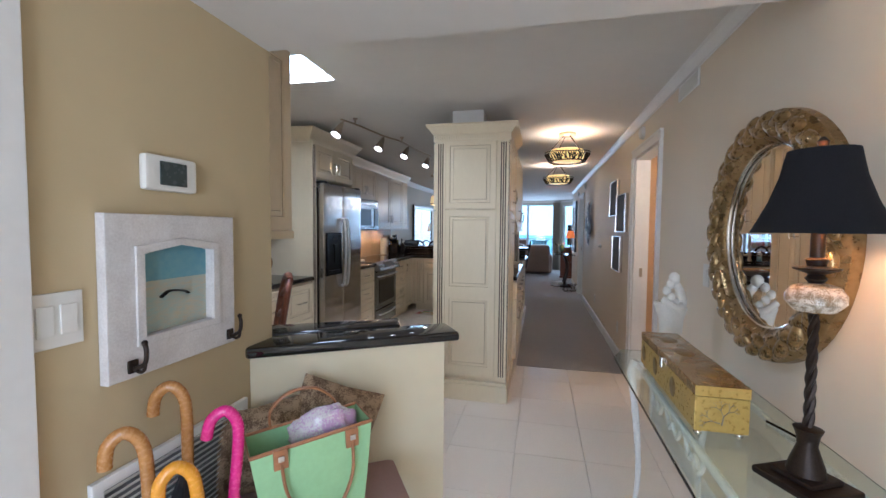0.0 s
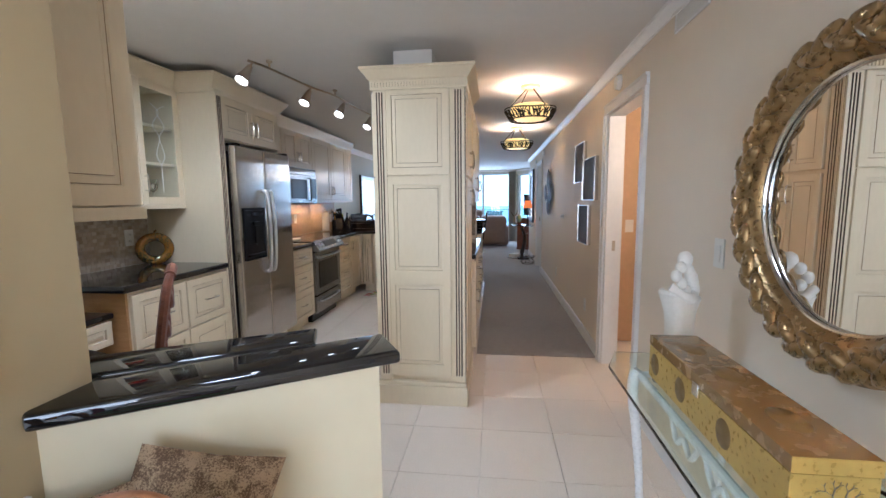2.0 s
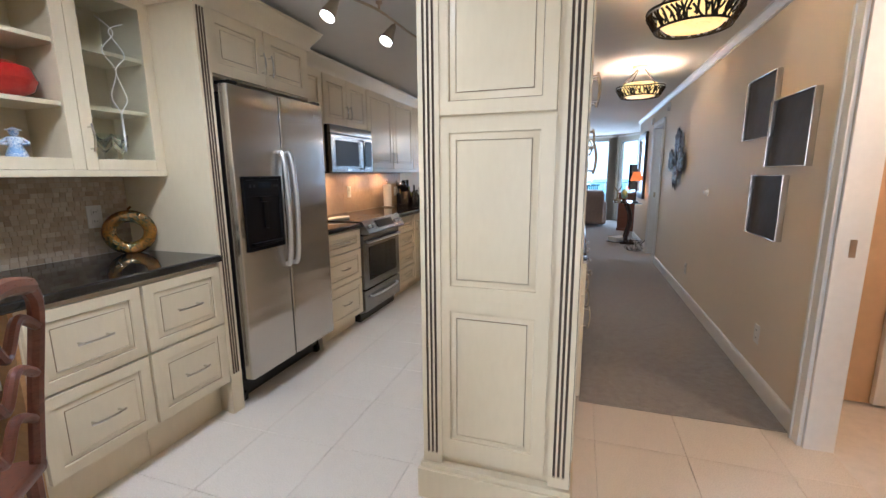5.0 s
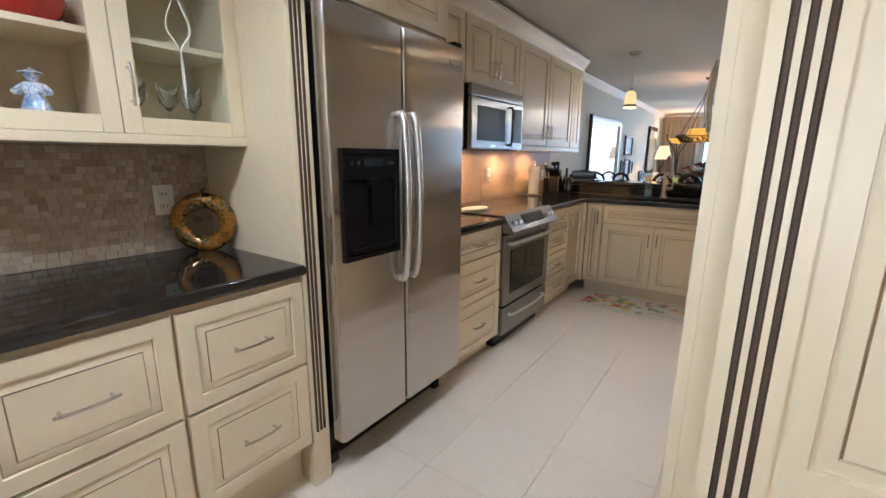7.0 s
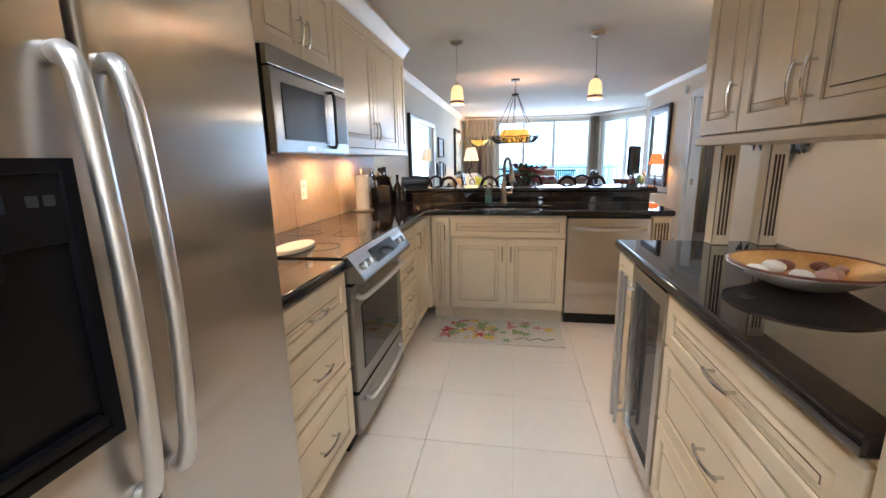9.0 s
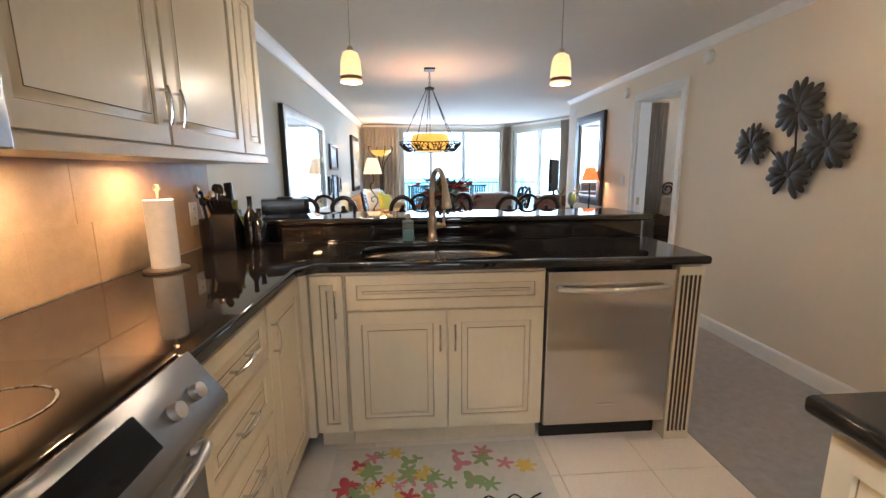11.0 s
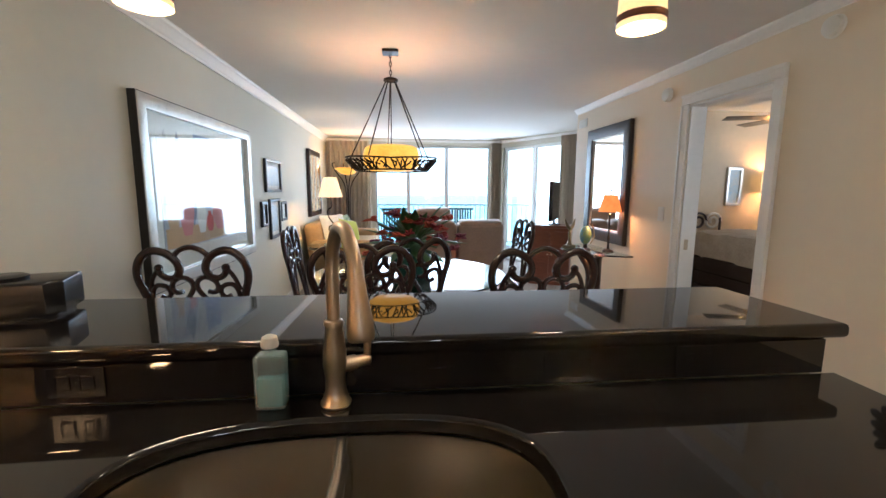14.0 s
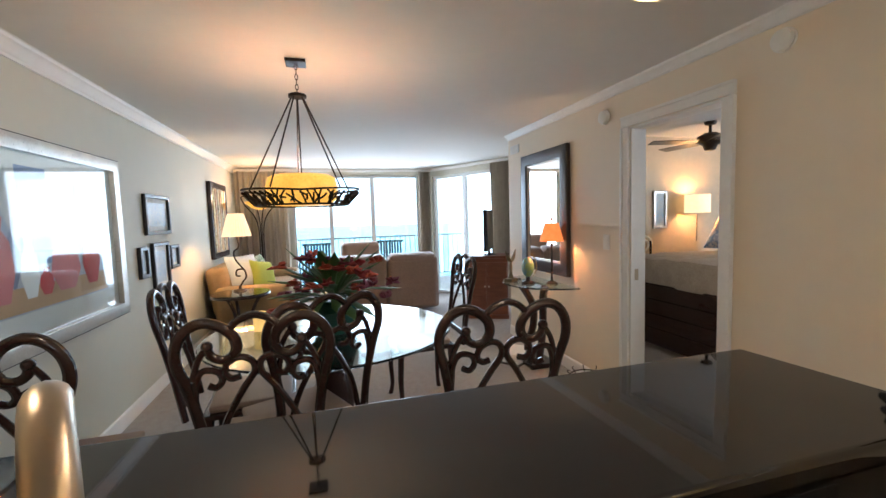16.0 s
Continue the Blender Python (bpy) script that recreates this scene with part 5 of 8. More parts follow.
def desk_chair():
    c = thing("desk_chair", pose(-1.60, 2.86, 0, 0, 0, -52), "carved red-brown wooden chair at the desk", "chair")
    part("seat", bx(-0.21, 0.21, -0.2, 0.22, 0.44, 0.48, 0.015), REDWOOD, c)
    for x, y in ((-0.18, -0.17), (0.18, -0.17), (-0.18, 0.19), (0.18, 0.19)):
        bm = B()
        tube(bm, [(x, y, 0), (x, y, 0.44)], [0.014, 0.022], 8)
        part("leg", bm, REDWOOD, c)
    for x in (-0.19, 0.19):
        bm = B()
        tube(bm, spline([(x, 0.2, 0.45), (x, 0.23, 0.7), (x * 0.95, 0.27, 0.95), (x * 0.6, 0.29, 1.03)], 5), 0.02, 8)
        part("stile", bm, REDWOOD, c)
    bm = B()
    tube(bm, spline([(-0.12, 0.29, 1.03), (0, 0.295, 1.05), (0.12, 0.29, 1.03)], 5), 0.024, 8)
    part("top_rail", bm, REDWOOD, c)
    for i, z in enumerate((0.62, 0.76, 0.9)):
        bm = B()
        tube(bm, spline([(-0.18, 0.22 + i * 0.022, z), (-0.07, 0.235 + i * 0.022, z + 0.05), (0.0, 0.235 + i * 0.022, z - 0.03), (0.07, 0.235 + i * 0.022, z + 0.05), (0.18, 0.22 + i * 0.022, z)], 5), 0.014, 8)
        part("back_scroll", bm, REDWOOD, c)


desk_chair()
dk = thing("desk", pose(0, 0, 0), "low built-in desk with a black granite top", "desk")
part("desk_top", prism(B(), [(XL + 0.002, 2.16), (-1.2, 2.16), (-1.2, 2.65), (-1.93, 2.85), (-1.93, 3.262), (XL + 0.002, 3.262)], 0.725, 0.76, 0.01), GRANITE, dk)
part("drawer_front", panel_front(0.38, 0.13), [CREAM, GLAZE], dk, m=pose(-1.95, 2.87, 0.585, 0, 0, 90))
part("side_panel", bx(XL + 0.01, -1.97, 2.28, 2.3, 0, 0.724), CREAM, dk)
solo("laptop", bx(-2.35, -2.05, 2.95, 3.18, 0.762, 0.785, 0.006), BLACKP, "closed black laptop on the desk", "laptop")
# glass apple ornament
ap = thing("glass_ornament", pose(-2.33, 4.035, 0.911, 0, 0, 48), "amber and green iridescent glass apple ring", "ornament")
bm = B()
ring = [(0.09 * math.cos(a * math.pi / 16), 0, 0.112 + 0.086 * math.sin(a * math.pi / 16)) for a in range(32)]
tube(bm, ring, 0.026, 14, closed=True, flat=1.25)
part("ring", bm, AMBERV, ap)
bm = B()
tube(bm, [(0, 0, 0.215), (0.005, 0, 0.235), (0.018, 0, 0.247)], 0.006, 8)
part("stem", bm, AMBERV, ap)
# contents of the shelves
def figurine(at, h, label, rz=0, cols=None):
    bm = B()
    lathe(bm, [(0, 0), (0.045, 0), (0.048, 0.01), (0.03, 0.06), (0.02, 0.085), (0.026, 0.1), (0.024, 0.115), (0.008, 0.122), (0.0, 0.124)], 14, sy=0.8)
    bmesh.ops.create_icosphere(bm, subdivisions=2, radius=0.017, matrix=Matrix.Translation((0, 0, 0.135)))
    lathe(bm, [(0.0, 0.142), (0.028, 0.142), (0.026, 0.146), (0.014, 0.15), (0.0, 0.158)], 12)
    for s in (-1, 1):
        tube(bm, spline([(s * 0.022, 0, 0.11), (s * 0.04, -0.012, 0.09), (s * 0.02, -0.03, 0.085)], 4), 0.007, 6)
    k = h / 0.158
    return solo("figurine", bm, cols or PORCEL, label, "figurine", m=pose(*at, 0, 0, rz) @ Matrix.Scale(k, 4), group="porcelain figurines")


figurine((-2.3, 3.45, 1.364), 0.17, "pale porcelain figurine on the display shelf", 40, PLASTER)
figurine((-2.3, 3.6, 1.364), 0.16, "blue and white porcelain figurine on the display shelf", 60)
figurine((-2.3, 3.44, 1.634), 0.17, "blue and white porcelain figurine on the display shelf", 60)
tm = thing("tomato_jar", pose(-2.3, 3.59, 1.634), "large glossy red ceramic tomato jar with green leaves", "jar")
bm = B()
lathe(bm, [(0, 0), (0.05, 0), (0.1, 0.03), (0.118, 0.075), (0.1, 0.125), (0.045, 0.145), (0.0, 0.13)], 28, sx=0.95)
part("pot", bm, RED, tm)
bm = B()
for i in range(5):
    a = i * 1.257
    tube(bm, [(0, 0, 0.13), (0.035 * math.cos(a), 0.035 * math.sin(a), 0.142), (0.065 * math.cos(a), 0.065 * math.sin(a), 0.13)], [0.012, 0.014, 0.003], 6, flat=0.4)
tube(bm, [(0, 0, 0.13), (0.01, 0, 0.165)], 0.008, 6)
part("leaf_lid", bm, GREEN, tm, "green leafy lid")
bm = B()
lathe(bm, [(0, 0), (0.03, 0), (0.05, 0.02), (0.055, 0.035), (0.04, 0.03), (0, 0.01)], 20, sx=1.2)
solo("glass_dish", bm, mat("rose_glass", (0.5, 0.25, 0.2), 0.08, coat=0.5), "small rose glass dish on the display shelf", "dish", m=pose(-2.22, 3.42, 1.3635))
for y in (3.85, 3.95, 4.03):
    bm = B()
    lathe(bm, [(0, 0), (0.03, 0), (0.006, 0.008), (0.006, 0.07), (0.03, 0.1), (0.035, 0.16), (0.033, 0.16), (0.0, 0.09)], 16)
    solo("wine_glass", bm, GLASS, "clear stemmed glass behind the cabinet door", "glass", m=pose(-2.3, y, 1.364), group="glasses in the cabinet")
# worktop clutter
pp = thing("paper_towel_holder", pose(-2.33, 7.21, 0.911), "roll of white paper towel on an upright holder", "paper towel")
bm = B()
lathe(bm, [(0, 0), (0.08, 0), (0.082, 0.008), (0.07, 0.014), (0.0, 0.014)], 24)
part("base", bm, NICKEL, pp)
part("roll", lathe(B(), [(0.02, 0.016), (0.05, 0.016), (0.051, 0.28), (0.02, 0.28)], 28), PAPER, pp)
part("finial", lathe(B(), [(0.006, 0.014), (0.006, 0.31), (0.014, 0.32), (0.01, 0.335), (0, 0.34)], 12), NICKEL, pp)
kb = thing("knife_block", pose(-2.3, 7.66, 0.911, 0, 0, 90), "black knife block with dark handled knives", "knife block")
bm = B()
prism(bm, [(0.0, 0.0), (0.12, 0.0), (0.12, 0.1), (0.04, 0.2), (0.0, 0.16)], -0.06, 0.06, 0.004)
bmesh.ops.rotate(bm, verts=bm.verts[:], matrix=Matrix.Rotation(radians(90), 3, "X"))
part("block", bm, BLACKP, kb)
for i in range(6):
    bm = B()
    x, y = -0.045 + 0.018 * i, 0
    tube(bm, [(0.03, -0.05 + i * 0.02, 0.17), (-0.03, -0.05 + i * 0.02, 0.25)], [0.01, 0.011], 8)
    part("knife_handle", bm, BLACKP, kb)
cr = thing("utensil_crock", pose(-2.37, 7.72, 0.911), "black crock filled with kitchen tools and bottles", "crock")
part("pot", lathe(B(), [(0, 0), (0.06, 0), (0.065, 0.02), (0.065, 0.15), (0.06, 0.15), (0.058, 0.02), (0, 0.015)], 24), BLACKG, cr)
for i in range(9):
    a = i * 0.75
    bm = B()
    x, y = 0.035 * math.cos(a), 0.035 * math.sin(a)
    tube(bm, [(x * 0.6, y * 0.6, 0.03), (x * 1.5, y * 1.5, 0.22 + 0.03 * (i % 3))], 0.006, 6)
    bmesh.ops.create_icosphere(bm, subdivisions=2, radius=0.02, matrix=Matrix.Translation((x * 1.6, y * 1.6, 0.24 + 0.03 * (i % 3))) @ Matrix.Diagonal((1, 0.5, 1.3, 1)))
    part("utensil", bm, [BLACKP, CHROME, BLACKP, ORANGE, BLACKP, CHROME][i % 6], cr)
for k, (x, y, hh, c) in enumerate(((-2.2, 7.77, 0.26, "dark"), (-2.14, 7.72, 0.2, "dark"), (-2.28, 7.79, 0.24, "oil"))):
    bm = B()
    lathe(bm, [(0, 0), (0.032, 0), (0.034, 0.01), (0.034, hh * 0.6), (0.012, hh * 0.75), (0.012, hh * 0.95), (0.014, hh), (0, hh)], 18)
    solo("bottle", bm, BLACKG if c == "dark" else mat("oil_bottle", (0.2, 0.22, 0.04), 0.08, coat=0.5), "dark glass bottle on the worktop corner", "bottle", m=pose(x, y, 0.911), group="bottles in the corner")
bb = thing("sound_dock", pose(-2.105, 8.07, 1.041, 0, 0, 18) @ Matrix.Scale(0.78, 4), "squat black box with a round knob on the bar", "box")
bm = B()
prism(bm, [(-0.17, -0.09), (0.13, -0.1), (0.17, -0.06), (0.17, 0.1), (-0.17, 0.1)], 0.012, 0.125, 0.01)
part("case", bm, BLACKP, bb)
part("knob", lathe(B(), [(0, 0.125), (0.06, 0.125), (0.062, 0.135), (0.05, 0.14), (0, 0.14)], 24), BLACKP, bb)
part("foot", bx(-0.15, 0.15, -0.07, 0.08, 0.0, 0.013), BLACKP, bb)
ph = thing("cordless_phone", pose(-2.37, 7.95, 1.041), "black cordless phone in its charging cradle", "phone")
part("cradle", bx(-0.04, 0.04, -0.045, 0.045, 0.0, 0.045, 0.008), BLACKP, ph)
part("handset", bx(-0.022, 0.022, -0.012, 0.012, 0.03, 0.2, 0.008), BLACKP, ph, m=pose(0, 0, 0, -10, -6, 0))
# rug
rg = thing("kitchen_rug", pose(-1.255, 7.07, 0.001, 0, 0, 0), "cream kitchen mat printed with red and yellow flowers", "rug")
part("mat", bx(-0.47, 0.47, -0.23, 0.23, 0.0, 0.011, 0.004), RUGM, rg)
RC = [mat("rug_red", (0.5, 0.07, 0.08), 0.9, scale=40), mat("rug_yellow", (0.72, 0.5, 0.1), 0.9, scale=40), mat("rug_green", (0.3, 0.38, 0.16), 0.9, scale=40), mat("rug_rose", (0.62, 0.25, 0.25), 0.9, scale=40)]
rr = random.Random(5)
for i in range(64):
    cx, cy, s = rr.uniform(-0.41, 0.4), rr.uniform(-0.18, 0.18), rr.uniform(0.025, 0.06)
    if cx > 0.08 and cy < -0.05:
        continue
    bm = B()
    k = rr.choice([5, 6, 3])
    pts = [(cx + s * (0.65 + 0.35 * math.cos(k * a)) * math.cos(a), cy + s * (0.65 + 0.35 * math.cos(k * a)) * math.sin(a)) for a in [j * 2 * math.pi / 30 for j in range(30)]]
    bm.faces.new([bm.verts.new((x, y, 0.0115 + 0.0001 * i)) for x, y in pts])
    part("printed_flower", bm, RC[rr.choice([0, 1, 2, 2, 3])], rg)
bm = B()
tube(bm, spline([(0.12 + 0.035 * i, -0.13 + 0.018 * ((i * 7) % 3 - 1), 0.012) for i in range(9)], 4), 0.004, 5, flat=0.3)
part("printed_script", bm, BLACKP, rg, "dark unreadable script line")
# pendants over the bar
for x in (-1.675, -0.485):
    p = thing("pendant_lamp", pose(x, 8.0, CEIL_Z), "small frosted glass pendant lamp with a brown band", "pendant lamp", "pendants over the bar")
    part("canopy", lathe(B(), [(0, 0), (0.06, 0), (0.055, -0.02), (0.02, -0.035), (0, -0.035)], 24), NICKEL, p)
    part("cord", tube(B(), [(0, 0, -0.03), (0, 0, -0.36)], 0.003, 6), NICKEL, p)
    part("cap", lathe(B(), [(0, -0.34), (0.012, -0.34), (0.022, -0.365), (0.0, -0.37)], 16), NICKEL, p)
    part("shade", lathe(B(), [(0.018, -0.362), (0.04, -0.375), (0.053, -0.41), (0.057, -0.46), (0.059, -0.505), (0.059, -0.53), (0.054, -0.53), (0.052, -0.41), (0.028, -0.37)], 28), FROST, p, "glowing frosted glass shade")
    part("band", lathe(B(), [(0.0595, -0.498), (0.0615, -0.5), (0.0615, -0.514), (0.0595, -0.516)], 28), REDWOOD, p, "brown band")
    point_light("pendant_bulb", (x, 8.0, CEIL_Z - 0.56), 5.5, WARM, 0.05)
# track light
tr = thing("track_light", pose(0, 0, CEIL_Z), "brushed nickel bent track light with four spot heads", "track light")
path = spline([(-1.43, 3.9, -0.05), (-1.38, 4.08, -0.05), (-1.31, 4.54, -0.05), (-1.22, 4.86, -0.05), (-1.2, 5.3, -0.05), (-1.14, 5.75, -0.05)], 6)
part("rail", tube(B(), path, 0.008, 8), NICKEL, tr)
for x, y in ((-1.38, 4.07), (-1.22, 4.86)):
    part("standoff", lathe(B(), [(0.02, 0), (0.02, -0.012), (0.008, -0.02), (0.008, -0.05), (0, -0.05)], 14), NICKEL, tr, m=pose(x, y, 0))
for x, y, a in ((-1.425, 3.93, -32), (-1.305, 4.56, -30), (-1.21, 5.06, -34), (-1.15, 5.7, -30)):
    h = part("spot_head", lathe(B(), [(0.0, -0.02), (0.014, -0.02), (0.02, -0.05), (0.03, -0.1), (0.038, -0.13), (0.034, -0.13), (0.018, -0.06), (0, -0.06)], 20), NICKEL, tr, m=pose(x, y, -0.06, a, 12, 0) @ Matrix.Scale(1.2, 4))
    part("bulb", lathe(B(), [(0, -0.12), (0.03, -0.12), (0.0, -0.11)], 16), mat("halogen_glow", (1, 0.93, 0.8), 0.4, emit=6), h, "glowing halogen bulb")
    part("arm", tube(B(), [(0, 0, 0.01), (0, 0, -0.03)], 0.006, 6), NICKEL, h)
    spot_light("track_spot", (x, y, CEIL_Z - 0.24), (x - 0.5 if y < 5 else x + 0.35, y if y < 5 else y + 0.5, 0.4 if y < 5 else 0.2), 7 if y < 5 else 17, (1.0, 0.92, 0.8), 95 if y < 5 else 72)

# ---- foyer ----
XF = -0.86
LW = pose(XF, 0, 0, 0, 0, 90)   # local x runs along the wall, -y looks into the foyer
sw = thing("light_switch", LW @ pose(1.367, 0, 1.148), "cream double rocker switch on the olive wall", "light switch")
part("plate", bx(-0.057, 0.057, -0.007, -0.0005, -0.062, 0.062, 0.002), PLASTIC, sw)
for x in (-0.024, 0.024):
    part("rocker", bx(x - 0.017, x + 0.017, -0.012, -0.007, -0.034, 0.034, 0.002), PLASTIC, sw)
th = thing("thermostat", LW @ pose(1.665, 0, 1.51), "white wall thermostat with a grey screen", "thermostat")
part("case", bx(-0.087, 0.087, -0.028, -0.0005, -0.05, 0.05, 0.012), PLASTIC, th)
part("screen", bx(-0.045, 0.045, -0.031, -0.0285, -0.033, 0.033, 0.002), mat("lcd_grey", (0.06, 0.075, 0.07), 0.25), th, "dark grey display")
ar = thing("framed_coat_rack", LW @ pose(1.68, 0, 1.178), "white-washed wooden frame with a seaside picture and two hooks", "coat rack")
WASH = mat("whitewashed_wood", (0.72, 0.69, 0.66), 0.55, col2=(0.56, 0.52, 0.49), scale=6, stretch=(3, 3, 3), bump=0.25)
bm = B()
prism(bm, [(-0.22, -0.215), (0.22, -0.215), (0.22, 0.215), (-0.22, 0.215)], 0.0, 0.03, 0.004, holes=[[(-0.12, -0.115), (0.12, -0.115), (0.12, 0.11), (0.06, 0.125), (0, 0.13), (-0.06, 0.125), (-0.12, 0.11)]])
prism(bm, [(-0.145, -0.135), (0.145, -0.135), (0.145, 0.13), (0.0, 0.15), (-0.145, 0.13)], 0.03, 0.038, 0.003, holes=[[(-0.119, -0.114), (0.119, -0.114), (0.119, 0.109), (0, 0.129), (-0.119, 0.109)]])
part("frame", bm, WASH, ar, m=pose(0, -0.001, 0, 90, 0, 0))
SEA = mat("painted_seascape", (0.35, 0.45, 0.42), 0.5, col2=(0.5, 0.42, 0.28), scale=5, spread=0.3, stretch=(1, 1, 3))
part("picture", bx(-0.125, 0.125, -0.006, -0.002, -0.12, 0.132), SEA, ar, "sea and sand painting")
part("painted_sky", bx(-0.124, 0.124, -0.0072, -0.0062, 0.03, 0.131), mat("painted_blue", (0.13, 0.3, 0.38), 0.5, col2=(0.2, 0.35, 0.38), scale=6), ar)
bm = B()
tube(bm, spline([(-0.05, -0.008, -0.02), (-0.02, -0.008, -0.005), (0.03, -0.008, -0.012), (0.045, -0.008, -0.02)], 4), 0.012, 6, flat=0.3)
part("painted_boat", bm, BLACKP, ar)
for x in (-0.16, 0.19):
    bm = B()
    tube(bm, spline([(x, -0.034, -0.19), (x, -0.05, -0.185), (x, -0.075, -0.17), (x, -0.08, -0.14), (x, -0.075, -0.12)], 5), 0.006, 8)
    tube(bm, spline([(x, -0.034, -0.18), (x + 0.0, -0.055, -0.195), (x + 0.0, -0.07, -0.19), (x, -0.075, -0.175)], 5), 0.005, 8)
    bmesh.ops.create_icosphere(bm, subdivisions=2, radius=0.008, matrix=Matrix.Translation((x, -0.075, -0.118)))
    box(bm, x - 0.014, x + 0.014, -0.04, -0.032, -0.2, -0.165, 0.004)
    part("hook", bm, IRON, ar, "dark iron double hook")
gr = thing("air_return_grille", LW @ pose(1.70, 0, 0.42), "white louvred air return grille low on the wall", "vent")
W, H = 0.555, 0.62
bm = B()
prism(bm, [(-W / 2, -H / 2), (W / 2, -H / 2), (W / 2, H / 2), (-W / 2, H / 2)], 0.001, 0.018, 0.003, holes=[[(-W / 2 + 0.03, -H / 2 + 0.03), (W / 2 - 0.03, -H / 2 + 0.03), (W / 2 - 0.03, H / 2 - 0.03), (-W / 2 + 0.03, H / 2 - 0.03)]])
part("frame", bm, WHITE, gr, m=pose(0, 0, 0, 90, 0, 0))
part("backing", bx(-W / 2 + 0.02, W / 2 - 0.02, -0.003, -0.001, -H / 2 + 0.02, H / 2 - 0.02), mat("duct_grey", (0.2, 0.2, 0.2), 0.8), gr)
part("centre_bar", bx(-0.006, 0.006, -0.016, -0.003, -H / 2 + 0.03, H / 2 - 0.03), WHITE, gr)
lv = make_mesh("louvre", bx(-W / 2 + 0.03, W / 2 - 0.03, -0.001, 0.001, -0.009, 0.009), PLASTIC)
for i in range(30):
    o = new("louvre", lv)
    o.parent, o.matrix_basis = gr, pose(0, -0.01, -H / 2 + 0.04 + i * (H - 0.08) / 29, 40, 0, 0)

# bench, pillows and tote along the half wall
bn = thing("bench", HW @ pose(0.2, -0.3, 0), "dusty rose upholstered bench against the half wall", "bench")
ROSE = mat("dusty_rose_fabric", (0.36, 0.23, 0.2), 0.8, scale=12, bump=0.3)
part("seat", bx(-0.34, 0.34, -0.19, 0.2, 0.34, 0.44, 0.03), ROSE, bn)
for x in (-0.3, 0.3):
    for y in (-0.15, 0.16):
        part("leg", tube(B(), [(x, y, 0), (x, y, 0.35)], [0.014, 0.022], 8), DARKWOOD, bn)


def pillow(m, w, h, t, material, label, group="throw pillows"):
    bm = B()
    n = 12
    for s in (-1, 1):
        rows = []
        for j in range(n + 1):
            rows.append([])
            for i in range(n + 1):
                u, v = 2 * i / n - 1, 2 * j / n - 1
                puff = max(0.0, (1 - u ** 4) * (1 - v ** 4)) ** 0.6
                pin = 1 - 0.06 * (1 - abs(u)) * abs(v) - 0.06 * (1 - abs(v)) * abs(u)
                rows[-1].append(bm.verts.new((u * w / 2 * pin, s * t / 2 * puff, v * h / 2 * pin)))
        for a, b in zip(rows, rows[1:]):
            for i in range(n):
                q = (a[i], a[i + 1], b[i + 1], b[i])
                bm.faces.new(q if s < 0 else q[::-1])
    bmesh.ops.remove_doubles(bm, verts=bm.verts[:], dist=0.0008)
    return solo("throw_pillow", bm, material, label, "pillow", m=m, group=group)


pillow(HW @ pose(0.3, -0.1, 0.6, -14, 22, 0), 0.33, 0.32, 0.11, LEOPARD, "brown woven throw pillow leaning on the half wall")
pillow(HW @ pose(0.05, -0.12, 0.57, -14, -8, 0), 0.34, 0.3, 0.11, LEOPARD, "brown woven throw pillow leaning on the half wall")


def tote():
    t = thing("tote_bag", HW @ pose(0.22, -0.36, 0.44, 0, -3, 11), "mint green leather tote bag with tan straps", "tote bag")
    bm = B()
    wb, wt, db, dt, h = 0.145, 0.18, 0.055, 0.075, 0.285
    lo = [bm.verts.new(p) for p in ((-wb, -db, 0), (wb, -db, 0), (wb, db, 0), (-wb, db, 0))]
    hi = [bm.verts.new(p) for p in ((-wt, -dt, h), (wt, -dt, h + 0.01), (wt, dt, h + 0.01), (-wt, dt, h))]
    for k in range(4):
        bm.faces.new((lo[k], lo[(k + 1) % 4], hi[(k + 1) % 4], hi[k]))
    bm.faces.new(lo[::-1])
    bmesh.ops.subdivide_edges(bm, edges=bm.edges[:], cuts=3, use_grid_fill=True)
    for v in bm.verts:
        k = math.sin(v.co.z / h * math.pi)
        v.co.y *= 1 + 0.2 * k * max(0, math.cos(v.co.x / wt * 1.4))
    bmesh.ops.solidify(bm, geom=bm.faces[:], thickness=0.004)
    part("body", bm, MINT, t)
    part("rim", tube(B(), [(-wt, -dt, h), (wt, -dt, h + 0.01), (wt, dt, h + 0.01), (-wt, dt, h)], 0.006, 6, closed=True), TANL, t, "tan leather rim")
    for s in (-1, 1):
        bm = B()
        if s < 0:
            pts = [(-0.1, -0.084, h - 0.01), (-0.09, -0.1, h - 0.12), (-0.04, -0.105, h - 0.22), (0.04, -0.105, h - 0.225), (0.1, -0.1, h - 0.13), (0.11, -0.086, h - 0.01)]
        else:
            pts = [(-0.1, 0.08, h - 0.01), (-0.1, 0.07, h + 0.06), (-0.04, 0.06, h + 0.11), (0.04, 0.06, h + 0.105), (0.1, 0.07, h + 0.05), (0.11, 0.08, h)]
        tube(bm, spline(pts, 6), 0.008, 8, flat=0.6)
        part("strap", bm, TANL, t, "tan leather strap")
    for x in (-0.1, 0.11):
        part("strap_tab", bx(x - 0.02, x + 0.02, -0.091, -0.079, h - 0.05, h + 0.008, 0.003), TANL, t)
        part("buckle", bx(x - 0.009, x + 0.009, -0.097, -0.09, h - 0.025, h - 0.008, 0.002), CHROME, t)
    part("tag", bx(-0.02, 0.02, -0.108, -0.1, 0.03, 0.055, 0.002), TANL, t)


